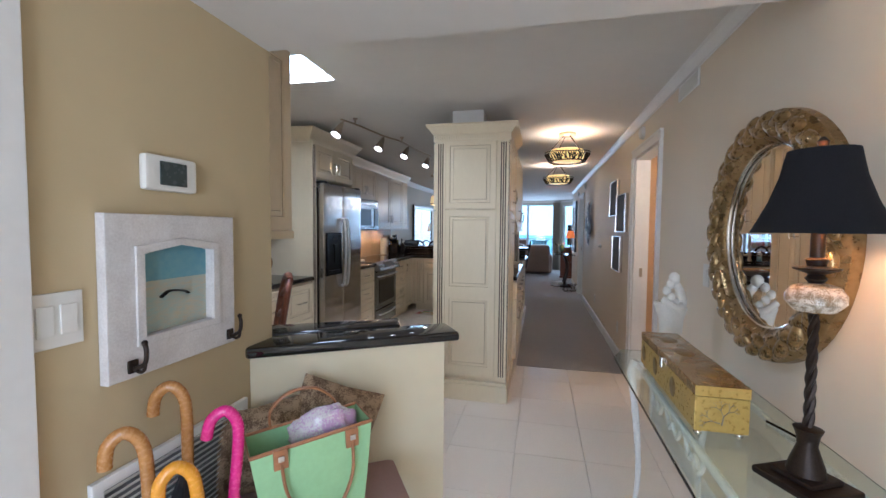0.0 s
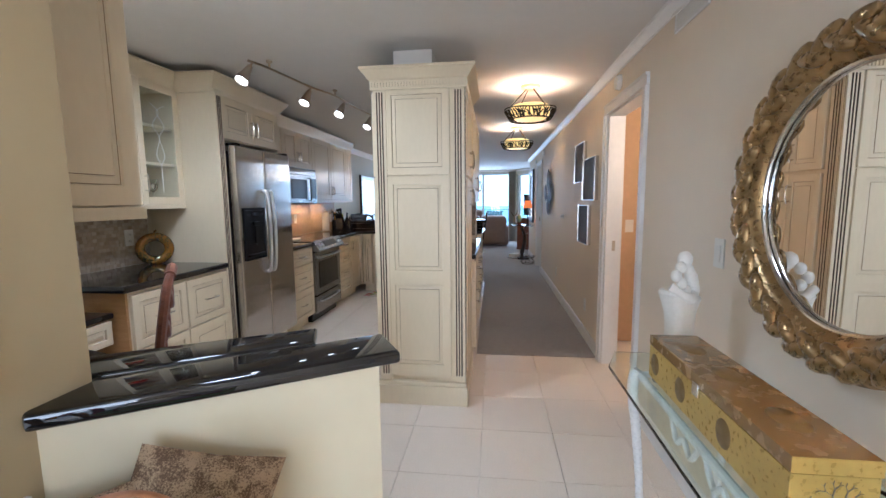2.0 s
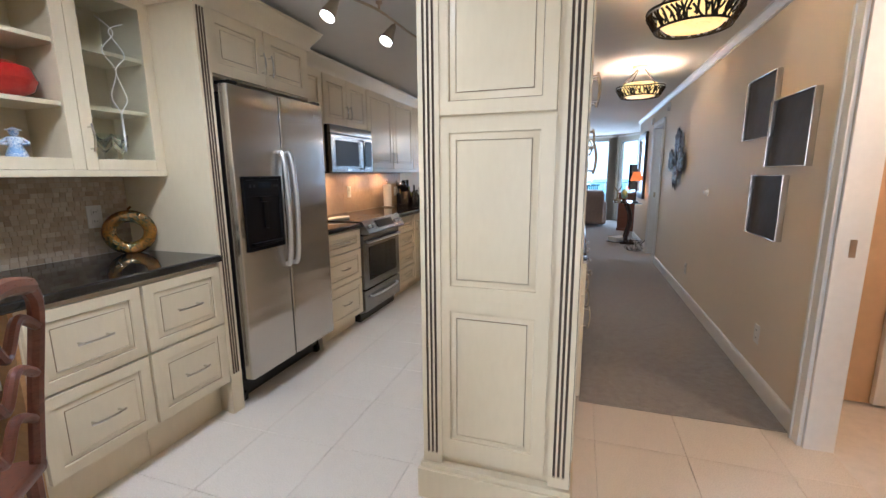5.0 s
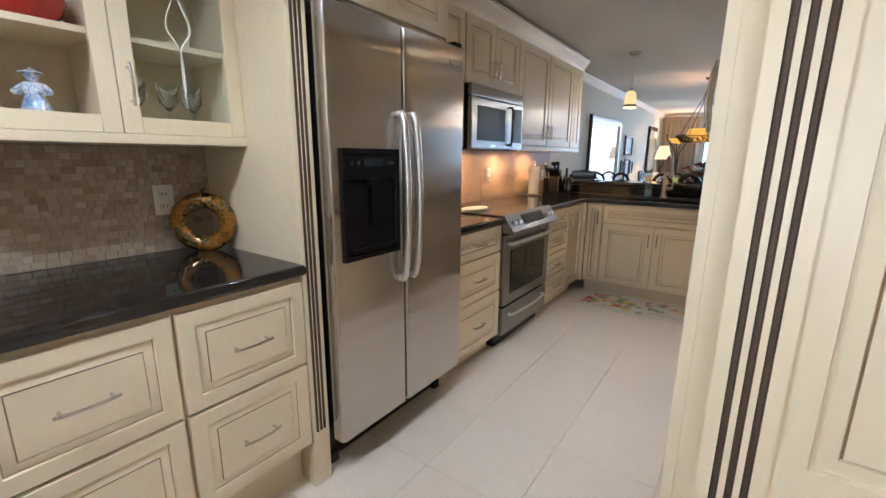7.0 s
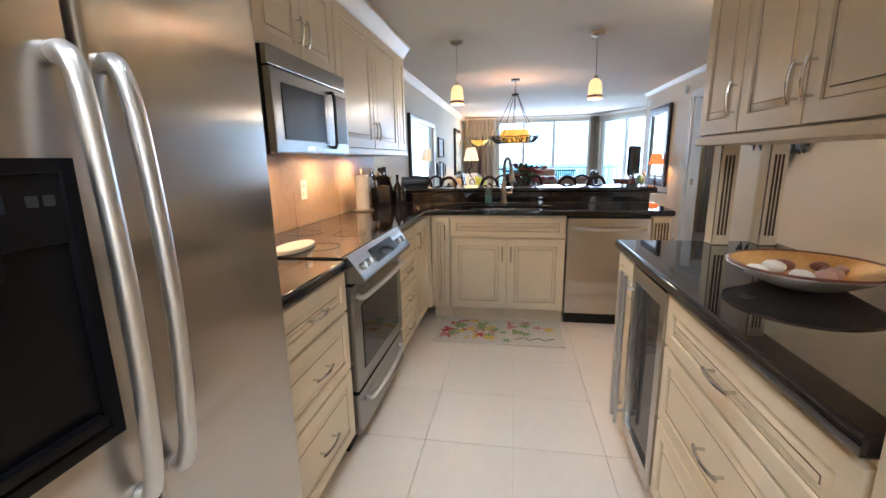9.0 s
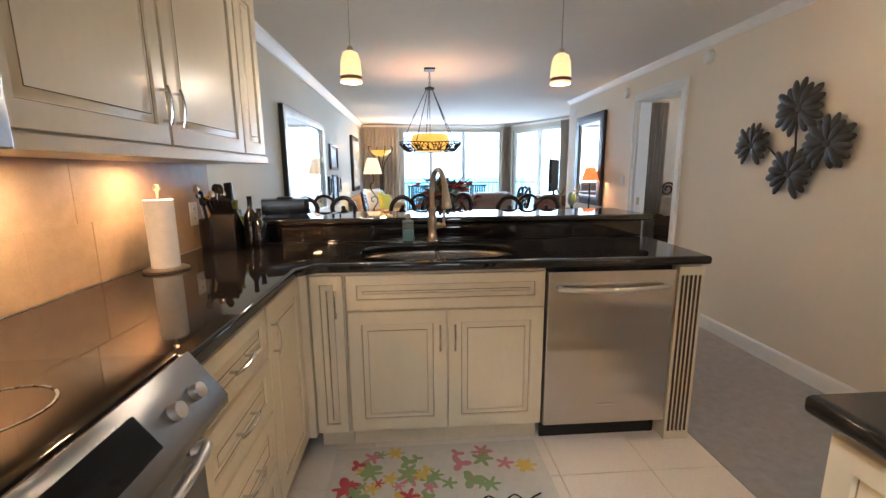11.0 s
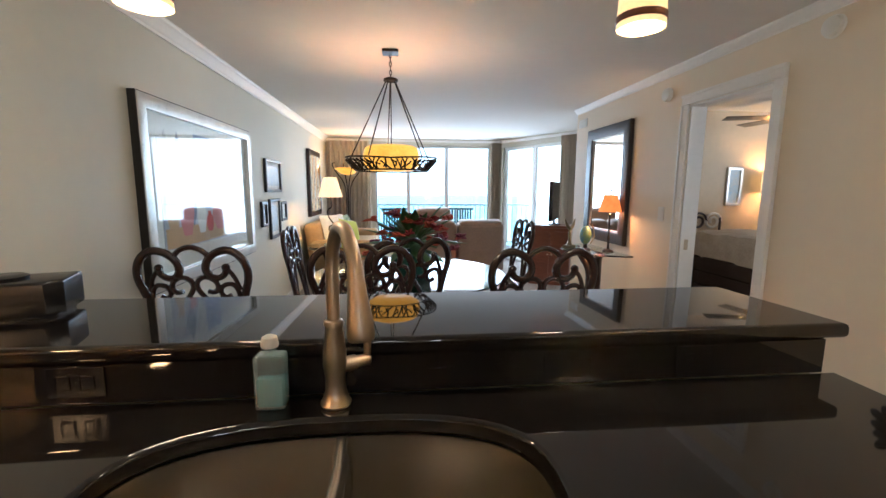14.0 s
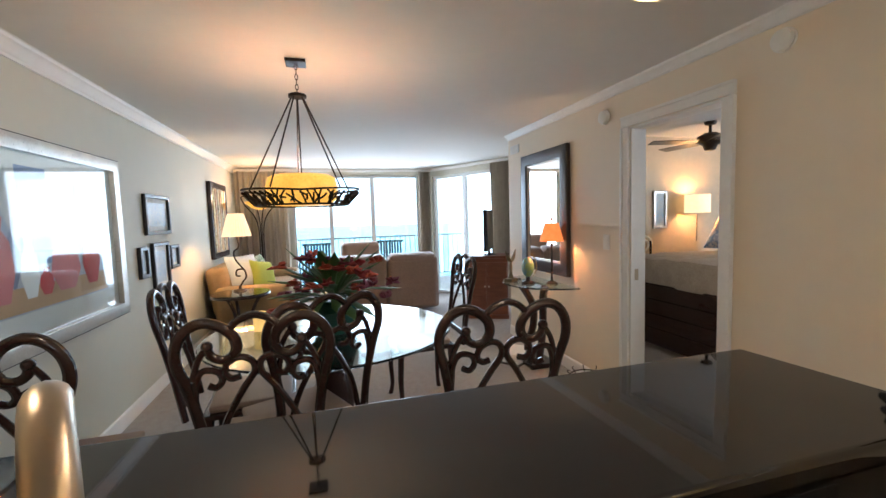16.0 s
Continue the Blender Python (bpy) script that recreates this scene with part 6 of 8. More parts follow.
tote()
bm = B()
bmesh.ops.create_icosphere(bm, subdivisions=4, radius=0.095)
for v in bm.verts:
    v.co = Vector((v.co.x * 1.25, v.co.y * 0.5, v.co.z * 0.85)) * (1 + 0.16 * noise.noise(v.co * 22) + 0.1 * noise.noise(v.co * 50))
solo("plastic_bag", bm, LAV, "crumpled clear and purple plastic bag in the tote", "plastic bag", m=HW @ pose(0.25, -0.345, 0.715, 0, -10, 0) @ Matrix.Scale(0.88, 4))

# umbrellas
us = thing("umbrella_stand", pose(-0.67, 1.54, 0), "dark iron umbrella stand by the wall", "umbrella stand")
for z in (0.02, 0.3, 0.5):
    part("ring", tube(B(), [(0.12 * math.cos(a), 0.12 * math.sin(a), z) for a in [k * math.pi / 12 for k in range(24)]], 0.007, 6, closed=True), IRON, us)
for k in range(8):
    a = k * math.pi / 4
    part("bar", tube(B(), [(0.12 * math.cos(a), 0.12 * math.sin(a), 0), (0.12 * math.cos(a), 0.12 * math.sin(a), 0.5)], 0.005, 6), IRON, us)
part("base_plate", lathe(B(), [(0, 0), (0.12, 0), (0.12, 0.01), (0, 0.01)], 24), IRON, us)


def umbrella(at, lean, rz, material, label, cloth):
    u = thing("umbrella", pose(*at, lean, 0, rz), label, "umbrella", "umbrellas in the stand")
    H0 = 0.86
    hook = spline([(0, 0, H0 - 0.22), (0, 0, H0 - 0.06), (0, -0.01, H0), (0, -0.04, H0 + 0.026), (0, -0.072, H0), (0, -0.08, H0 - 0.05)], 7)
    part("handle", tube(B(), hook, 0.0155, 12), material, u, "hooked handle")
    part("shaft", tube(B(), [(0, 0, 0.02), (0, 0, H0 - 0.2)], 0.006, 8), IRON, u)
    bm = B()
    lathe(bm, [(0.008, 0.05), (0.03, 0.2), (0.045, 0.45), (0.035, 0.58), (0.016, 0.64)], 16)
    for v in bm.verts:
        a = math.atan2(v.co.y, v.co.x)
        f = 1 + 0.18 * math.cos(8 * a)
        v.co.x *= f
        v.co.y *= f
    part("canopy", bm, cloth, u, "rolled cloth canopy")
    return u


DCL = mat("dark_umbrella_cloth", (0.02, 0.02, 0.025), 0.6, scale=20)
umbrella((-0.74, 1.6, 0.04), 0, -60, CANE, "umbrella with a varnished cane hook handle", DCL)
umbrella((-0.69, 1.47, -0.01), 2, -50, CANE, "umbrella with a varnished cane hook handle", DCL)
umbrella((-0.585, 1.53, -0.1), 3, -40, ORANGE, "umbrella with an amber yellow hook handle", DCL)
umbrella((-0.665, 1.6, -0.03), -5, -60, PINK, "umbrella with a bright pink hook handle", mat("pink_cloth", (0.5, 0.03, 0.2), 0.6, scale=20))

# console with lamp, box and sculpture
cs = thing("console_table", pose(0, 0, 0), "glass-topped console with white curved legs", "console table")
top = [(0.56, 2.78), (0.62, 2.93), (0.98, 2.93), (1.015, 2.86), (1.015, 1.45), (0.98, 1.38), (0.66, 1.5), (0.56, 1.62)]
bm = B()
prism(bm, top, 0.738, 0.75, 0.003)
gt = part("glass_top", bm, GREENGLASS, cs, "bevelled clear glass top")
gt.visible_shadow = False
WHL = mat("white_enamel", (0.78, 0.77, 0.75), 0.3, scale=10)
for x, y in ((0.66, 2.76), (0.96, 2.76), (0.66, 1.62), (0.96, 1.62)):
    s = 1 if x > 0.8 else -1
    bm = B()
    tube(bm, spline([(x, y, 0.737), (x + s * 0.02, y, 0.68), (x + s * 0.0, y, 0.5), (x - s * 0.02, y, 0.25), (x - s * 0.01, y, 0.08), (x + s * 0.025, y, 0.01)], 5), [0.022 - 0.012 * min(k / 20, 1) for k in range(26)], 10)
    part("leg", bm, WHL, cs, "slim white curved leg")
bm = B()
for a, b in (((0.66, 1.62), (0.66, 2.76)), ((0.96, 1.62), (0.96, 2.76)), ((0.66, 1.62), (0.96, 1.62)), ((0.66, 2.76), (0.96, 2.76))):
    tube(bm, [(*a, 0.722), (*b, 0.722)], 0.012, 8)
part("apron", bm, WHL, cs)
for y in (2.0, 2.2, 2.4):
    bm = B()
    tube(bm, spline([(0.66, y - 0.08, 0.71), (0.66, y - 0.04, 0.66), (0.66, y, 0.69), (0.66, y + 0.04, 0.66), (0.66, y + 0.08, 0.71)], 4), 0.008, 6)
    part("scroll", bm, WHL, cs)


def coral(bm, x, y, z, d, depth, r, nrm):
    pts = [(x, y, z)]
    x2, z2 = x + d[0], z + d[1]
    tube(bm, [(x, y, z), (x2, y, z2)], [r, r * 0.75], 5, flat=0.3)
    if depth:
        for k in (-0.6, 0.55):
            c, s = math.cos(k), math.sin(k)
            coral(bm, x2, y, z2, (0.72 * (d[0] * c - d[1] * s), 0.72 * (d[0] * s + d[1] * c)), depth - 1, r * 0.7, nrm)


jb = thing("keepsake_box", pose(0.727, 2.33, 0.751), "long gold painted box with coral and shell motifs on ball feet", "box")
part("case", bx(-0.072, 0.072, -0.33, 0.33, 0.022, 0.125, 0.003), BRASSB, jb)
part("lid", bx(-0.073, 0.073, -0.331, 0.331, 0.127, 0.158, 0.003), [BROWNTOP], jb, "bronze lacquered lid")
part("lid_front", bx(-0.0725, 0.0725, -0.3325, -0.3315, 0.1275, 0.1575), BRASSB, jb)
for x in (-0.055, 0.055):
    for y in (-0.31, 0.31):
        bm = B()
        bmesh.ops.create_icosphere(bm, subdivisions=2, radius=0.0115, matrix=Matrix.Translation((x, y, 0.0115)))
        part("ball_foot", bm, CHROME, jb)
bm = B()
coral(bm, 0.0, -0.3315, 0.045, (0.004, 0.026), 4, 0.0045, 0)
coral(bm, -0.005, -0.3315, 0.05, (-0.022, 0.005), 3, 0.004, 0)
part("coral_motif", bm, mat("silver_motif", (0.3, 0.28, 0.24), 0.4, 0.3), jb, "silver grey coral motif")
MOT = mat("brown_motif", (0.19, 0.12, 0.035), 0.4)
for y in (-0.2, 0.02, 0.2):
    bm = B()
    lathe(bm, [(0, 0.0008), (0.035, 0.0008), (0.036, 0)], 20, sx=0.9, sy=1.4)
    part("shell_motif", bm, MOT, jb, m=pose(0.005, y, 0.1582) if y < 0.1 else pose(0.0, y, 0.1582))
    bm = B()
    lathe(bm, [(0, 0.0008), (0.03, 0.0008), (0.031, 0)], 20, sx=1.1)
    part("shell_motif", bm, MOT, jb, m=pose(-0.0721, y + 0.08, 0.075, 0, -90, 0))
part("clasp", bx(-0.082, -0.0725, -0.015, 0.015, 0.105, 0.14, 0.003), CHROME, jb, "small metal clasp")

st = B()
rows = []
for w, d, z in ((0.066, 0.05, 0.0), (0.06, 0.046, 0.03), (0.058, 0.044, 0.12), (0.064, 0.048, 0.18), (0.076, 0.055, 0.215), (0.084, 0.06, 0.232), (0.078, 0.055, 0.243), (0.03, 0.02, 0.236)):
    rows.append([st.verts.new((x, y + (0.012 if z > 0.2 and x < 0 else 0), z + (0.022 if z > 0.2 and x < -0.03 else 0))) for x, y in oval(0, 0, w, d, 28, 3.2)])
for a, b in zip(rows, rows[1:]):
    for i in range(28):
        st.faces.new((a[i], a[(i + 1) % 28], b[(i + 1) % 28], b[i]))
st.faces.new(rows[-1])
tube(st, spline([(0.055, 0, 0.225), (0.07, 0, 0.27), (0.055, 0, 0.315), (0.028, 0, 0.35), (0.012, 0, 0.365)], 6), [0.03] * 7 + [0.026] * 6 + [0.022] * 6 + [0.018] * 6, 14)
tube(st, spline([(0.05, -0.02, 0.245), (0.01, -0.045, 0.24), (-0.04, -0.04, 0.255), (-0.075, -0.01, 0.285)], 6), [0.02] * 10 + [0.017] * 9, 10)
for (x, y, z, r) in ((0.014, 0, 0.378, 0.031), (-0.022, -0.012, 0.352, 0.0225), (-0.048, -0.012, 0.322, 0.0225), (-0.026, -0.022, 0.294, 0.022), (0.0, -0.026, 0.27, 0.019)):
    bmesh.ops.create_icosphere(st, subdivisions=3, radius=r, matrix=Matrix.Translation((x, y, z)))
solo("sculpture", st, PLASTER, "white plaster abstract family sculpture on the console", "sculpture", m=pose(0.83, 2.865, 0.751, 0, 0, 28) @ Matrix.Diagonal((0.84, 0.84, 1, 1)))

la = thing("console_lamp", pose(0.837, 1.81, 0.751), "black-shaded table lamp with twisted bronze stem, lit", "table lamp")
bm = B()
box(bm, -0.075, 0.075, -0.075, 0.075, 0.0, 0.018, 0.006)
box(bm, -0.05, 0.05, -0.05, 0.05, 0.018, 0.032, 0.006)
part("base", bm, IRON, la, m=pose(0, 0, 0, 0, 0, 25))
part("foot", lathe(B(), [(0.04, 0.03), (0.036, 0.05), (0.02, 0.1), (0.024, 0.125), (0.03, 0.14), (0.012, 0.145), (0, 0.145)], 20), IRON, la)
bm = B()
for k in range(3):
    tube(bm, [(0.006 * math.cos(2 * math.pi * (k / 3 + z * 9)), 0.006 * math.sin(2 * math.pi * (k / 3 + z * 9)), 0.14 + z) for z in [j * 0.0095 for j in range(30)]], 0.006, 6)
part("stem", bm, IRON, la, "twisted bronze stem")
part("ball", lathe(B(), [(0, 0.42), (0.04, 0.424), (0.058, 0.445), (0.058, 0.462), (0.045, 0.482), (0.02, 0.49), (0, 0.49)], 28), mat("speckled_cream", (0.72, 0.66, 0.55), 0.3, col2=(0.25, 0.18, 0.1), scale=60, spread=0.12, coat=0.3), la, "speckled cream ceramic disc")
part("candle_cup", lathe(B(), [(0.014, 0.49), (0.022, 0.5), (0.014, 0.51), (0.045, 0.522), (0.046, 0.526), (0.018, 0.53), (0.022, 0.545), (0.014, 0.55), (0.014, 0.62), (0, 0.62)], 20), IRON, la)
bm = B()
prof = [(0.132, 0.607), (0.12, 0.632), (0.098, 0.68), (0.078, 0.74), (0.066, 0.8)]
lathe(bm, prof, 36)
lathe(bm, [(r - 0.003, z) for r, z in prof][::-1], 36, mi=1)
part("shade", bm, [SHADEB, SHADEIN], la, "black bell shade lined with gold")
part("finial", lathe(B(), [(0.006, 0.79), (0.008, 0.805), (0.012, 0.82), (0.004, 0.83), (0, 0.832)], 12), IRON, la)
part("cord", tube(B(), spline([(0.06, 0.05, 0.006), (0.12, 0.2, 0.006), (0.08, 0.35, 0.006)], 5), 0.004, 6), BLACKP, la)
point_light("console_bulb", (0.837, 1.81, 1.44), 4.0, (1.0, 0.6, 0.28), 0.03)

mi = thing("oval_mirror", pose(XR, 2.4, 1.342, 0, 0, -90), "large oval mirror in a carved gold leaf frame", "mirror")
A, Bz = 0.438, 0.445
bm = B()
n = 64
prof = [(1.0, 0.0), (1.0, 0.03), (0.95, 0.055), (0.86, 0.065), (0.78, 0.05), (0.745, 0.03), (0.74, 0.012)]
rows = [[bm.verts.new((A * f * math.cos(2 * math.pi * i / n), -o - 0.001, Bz * f * math.sin(2 * math.pi * i / n))) for i in range(n)] for f, o in prof]
for a, b in zip(rows, rows[1:]):
    for i in range(n):
        bm.faces.new((a[i], a[(i + 1) % n], b[(i + 1) % n], b[i]))
bmesh.ops.recalc_face_normals(bm, faces=bm.faces[:])
part("frame", bm, GOLDF, mi)
lf = random.Random(3)
for i in range(54):
    a = 2 * math.pi * i / 54
    f = 0.87 + 0.05 * (i % 2)
    bm = B()
    bmesh.ops.create_icosphere(bm, subdivisions=2, radius=1.0)
    bmesh.ops.scale(bm, verts=bm.verts[:], vec=(0.06, 0.02, 0.026))
    for v in bm.verts:
        v.co.z += 0.1 * v.co.x * math.sin(v.co.x * 40)
        v.co.z *= 1.0 - 8 * max(v.co.x, 0)
    part("carved_leaf", bm, GOLDF, mi, m=pose(A * f * math.cos(a), -0.06, Bz * f * math.sin(a), 0, -math.degrees(a) - 65 - 50 * (i % 2), 0))
for i in range(26):
    a = 2 * math.pi * (i + 0.4) / 26
    bm = B()
    bmesh.ops.create_icosphere(bm, subdivisions=2, radius=0.0135)
    part("carved_berry", bm, GOLDF, mi, m=pose(A * 0.93 * math.cos(a), -0.058, Bz * 0.93 * math.sin(a)))
part("inner_bead", tube(B(), [(A * 0.745 * math.cos(k * math.pi / 36), -0.022, Bz * 0.745 * math.sin(k * math.pi / 36)) for k in range(72)], 0.008, 8, closed=True), CHROME, mi)
bm = B()
bm.faces.new([bm.verts.new((A * 0.745 * math.cos(k * math.pi / 36), -0.014, Bz * 0.745 * math.sin(k * math.pi / 36))) for k in range(72)])
part("glass", bm, MIRROR, mi, "mirror glass")


def on_right(y, z):
    return pose(XR, y, z, 0, 0, -90)


outlet((XR, 3.01, 1.135), -90, "cream rocker switch on the greige wall", True)
outlet((XR, 5.37, 0.33), -90)
outlet((XR, 7.26, 0.33), -90)
outlet((XR, 10.15, 1.18), -90, "cream rocker switch on the greige wall", True)
outlet((XR + 0.36, 5.299, 1.1), 0, "cream rocker switch in the side room", True)


def wall_vent(m, w, h, label):
    v = thing("wall_vent", m, label, "vent")
    bm = B()
    prism(bm, [(-w / 2, -h / 2), (w / 2, -h / 2), (w / 2, h / 2), (-w / 2, h / 2)], 0.001, 0.012, 0.003, holes=[[(-w / 2 + 0.015, -h / 2 + 0.015), (w / 2 - 0.015, -h / 2 + 0.015), (w / 2 - 0.015, h / 2 - 0.015), (-w / 2 + 0.015, h / 2 - 0.015)]])
    part("frame", bm, WHITE, v, m=pose(0, 0, 0, 90, 0, 0))
    for i in range(6):
        part("slat", bx(-w / 2 + 0.014, w / 2 - 0.014, -0.008, -0.002, -h / 2 + 0.018 + i * (h - 0.036) / 6, -h / 2 + 0.026 + i * (h - 0.036) / 6), PLASTIC, v)


wall_vent(on_right(3.37, 2.2), 0.33, 0.1, "white wall vent high in the foyer")
wall_vent(on_right(11.72, 2.13), 0.2, 0.09, "white wall vent high in the living room")


def detector(m, label, r=0.055):
    d = thing("smoke_detector", m, label, "smoke detector")
    part("base", lathe(B(), [(0, 0), (r, 0), (r, 0.012), (0, 0.012)], 24), PLASTIC, d)
    part("cover", lathe(B(), [(r * 0.9, 0.012), (r * 0.85, 0.03), (r * 0.5, 0.036), (0, 0.036)], 24), PLASTIC, d)


for y, z in ((4.46, 2.17), (8.89, 2.17), (10.17, 2.12)):
    detector(pose(XR - 0.0005, y, z, 0, -90, 0), "round white smoke detector on the wall")
kn = thing("wall_dial", on_right(6.74, 1.135), "small round white dial on the hall wall", "dial")
part("base", lathe(B(), [(0, 0), (0.03, 0), (0.03, 0.01), (0.016, 0.012), (0.016, 0.035), (0, 0.036)], 20), PLASTIC, kn, m=pose(0, -0.0005, 0, 90, 0, 0))


def framed(name, m, w, h, d, fw, fmat, pmat, label, matboard=None, glass=False):
    f = thing(name, m, label, "picture")
    bm = B()
    prism(bm, [(-w / 2, -h / 2), (w / 2, -h / 2), (w / 2, h / 2), (-w / 2, h / 2)], 0.001, d, 0.004, holes=[[(-w / 2 + fw, -h / 2 + fw), (w / 2 - fw, -h / 2 + fw), (w / 2 - fw, h / 2 - fw), (-w / 2 + fw, h / 2 - fw)]])
    part("frame", bm, fmat, f, m=pose(0, 0, 0, 90, 0, 0))
    a = 0.0
    if matboard:
        part("mat_board", bx(-w / 2 + fw - 0.002, w / 2 - fw + 0.002, -0.008, -0.002, -h / 2 + fw - 0.002, h / 2 - fw + 0.002), matboard, f)
        a = 0.12 * min(w, h)
    part("print", bx(-w / 2 + fw + a - 0.001, w / 2 - fw - a + 0.001, -0.011, -0.0085, -h / 2 + fw + a - 0.001, h / 2 - fw - a + 0.001), pmat, f)
    if glass:
        p = part("glass", bx(-w / 2 + fw - 0.001, w / 2 - fw + 0.001, -0.016, -0.014, -h / 2 + fw - 0.001, h / 2 - fw + 0.001), GLASS, f)
        p.visible_shadow = False
    return f


BRONZEP = mat("bronze_relief_panel", (0.08, 0.06, 0.05), 0.65, 0.1, col2=(0.035, 0.028, 0.024), scale=5, bump=0.4, bump_scale=14)
for (y, z, w, h) in ((5.7, 1.71, 0.46, 0.385), (5.25, 1.53, 0.5, 0.38), (5.45, 1.11, 0.46, 0.37)):
    framed("wall_panel", on_right(y, z), w, h, 0.035, 0.006, CHROME, BRONZEP, "square bronze relief panel with a silver edge in the hall")
pa = thing("palm_wall_art", on_right(0, 0), "dark metal wall art of four palm rosettes on curved stems", "wall art")
PALM = mat("patina_metal", (0.06, 0.048, 0.033), 0.5, 0.3, col2=(0.03, 0.023, 0.016), scale=20)
for (y, z, r, turn) in ((8.32, 1.452, 0.16, 0.1), (7.99, 1.65, 0.185, 0.35), (8.0, 1.26, 0.175, 0.0), (7.78, 1.43, 0.175, 0.2)):
    hub = part("rosette", lathe(B(), [(0, -0.01), (0.022, -0.008), (0.024, 0.0), (0.02, 0.008), (0, 0.01)], 14), PALM, pa, m=pose(-y, -0.036, z, 90, 0, 0))
    for k in range(17):
        a = 2 * math.pi * k / 17 + turn
        if abs(((a + 1.57) % (2 * math.pi)) - math.pi) > 2.85:
            continue
        q = r * (0.92 + 0.08 * math.sin(k * 2.3))
        pts = [(q * f * math.cos(a), q * f * math.sin(a), 0.01 * math.sin(f * 3) - 0.004 * (k % 2)) for f in (0.05, 0.3, 0.6, 0.85, 0.97, 1.0)]
        bm = B()
        tube(bm, pts, [0.006, r * 0.11, r * 0.15, r * 0.125, r * 0.07, r * 0.02], 8, flat=0.25)
        part("petal", bm, PALM, hub)
for a, b in (((8.32, 1.452), (8.05, 1.3)), ((7.99, 1.65), (7.98, 1.3)), ((7.78, 1.43), (7.95, 1.28))):
    part("stem", tube(B(), spline([(-a[0], -0.03, a[1]), (-(a[0] + b[0]) / 2, -0.04, (a[1] + b[1]) / 2 + 0.06), (-b[0], -0.02, b[1])], 6), 0.006, 6), PALM, pa)
part("mount", bx(-8.03, -7.95, -0.028, -0.001, 1.3, 1.34), PALM, pa)


def bowl_lamp(m, ring_r, drop, glass_r, glass_h, gmat, label, name, rods=4, chain=0.0):
    """A pierced iron hoop on rods below a canopy, with a glowing bowl in it."""
    l = thing(name, m, label, "ceiling lamp")
    if chain:
        part("canopy", bx(-0.055, 0.055, -0.055, 0.055, -0.018, -0.0005, 0.004), IRON, l)
        for i in range(int(chain / 0.028)):
            c = part("chain_link", tube(B(), [(0.008 * math.cos(a), 0, 0.017 * math.sin(a)) for a in [k * math.pi / 5 for k in range(10)]], 0.0028, 5, closed=True), IRON, l, m=pose(0, 0, -0.03 - i * 0.028, 0, 0, 90 * (i % 2)))
        part("collar", lathe(B(), [(0.012, -chain - 0.0), (0.05, -chain - 0.015), (0.05, -chain - 0.03), (0.012, -chain - 0.04)], 16), IRON, l)
    else:
        part("canopy", lathe(B(), [(0, 0), (0.085, 0), (0.085, -0.028), (0.075, -0.032), (0, -0.032)], 28), NICKEL, l)
    top = -chain - 0.02
    for k in range(rods):
        a = 2 * math.pi * (k + 0.35) / rods
        part("rod", tube(B(), [(0.03 * math.cos(a), 0.03 * math.sin(a), top), (ring_r * 0.93 * math.cos(a), ring_r * 0.93 * math.sin(a), -drop + 0.02)], 0.0045, 6), IRON, l)
    if chain:
        part("centre_rod", tube(B(), [(0, 0, top), (0, 0, -drop + glass_h)], 0.004, 6), IRON, l)
    n = 40
    hh = 0.07
    for z, r, t in ((0.0, ring_r, 0.006), (-hh, ring_r * 0.8, 0.006)):
        part("hoop", tube(B(), [(r * math.cos(2 * math.pi * i / n), r * math.sin(2 * math.pi * i / n), -drop + z + (0.018 * abs(math.cos(math.pi * 2 * i / n)) if z == 0 else 0)) for i in range(n)], t, 6, closed=True), IRON, l)
    rnd = random.Random(11)
    bm = B()
    for i in range(56):
        a = 2 * math.pi * i / 56
        for k in range(2):
            f0, f1 = rnd.uniform(0, 0.5), rnd.uniform(0.5, 1)
            a1 = a + rnd.uniform(-0.16, 0.16)
            am = (a + a1) / 2 + rnd.uniform(-0.08, 0.08)
            P = lambda ang, f: ((ring_r * (1 - 0.2 * f)) * math.cos(ang), (ring_r * (1 - 0.2 * f)) * math.sin(ang), -drop - hh * f)
            tube(bm, spline([P(a, f0 if k else 0), P(am, (f0 + f1) / 2), P(a1, f1 if k else 1)], 3), 0.0055, 5)
    part("filigree", bm, IRON, l, "pierced vine filigree")
    bm = B()
    lathe(bm, [(0, -hh - 0.005), (glass_r * 0.75, -hh), (glass_r * 0.97, -hh * 0.5), (glass_r, glass_h * 0.3), (glass_r * 0.93, glass_h * 0.85), (glass_r * 0.8, glass_h)], 36)
    part("glass_bowl", bm, gmat, l, "glowing amber glass bowl", m=pose(0, 0, -drop))
    return l


for y in (5.0, 7.05):
    bowl_lamp(pose(0.45, y, CEIL_Z), 0.215, 0.21, 0.165, 0.05, HALLG, "semi-flush hall lamp with pierced iron hoop and alabaster bowl, lit", "hall_ceiling_lamp")
    point_light("hall_bulb", (0.45, y, CEIL_Z - 0.22), 11 if y < 6 else 17, (1.0, 0.8, 0.55), 0.06)
point_light("side_room_bulb", (1.7, 4.0, 2.0), 24, (1.0, 0.66, 0.38), 0.08)

# ---- dining and living room ----
bowl_lamp(pose(-1.156, 9.976, CEIL_Z), 0.32, 0.74, 0.2, 0.1, AMBERG, "iron chandelier with an amber glass bowl, lit", "chandelier", 5, 0.17)
point_light("chandelier_bulb", (-1.156, 9.976, CEIL_Z - 0.71), 8, (1.0, 0.86, 0.58), 0.08)


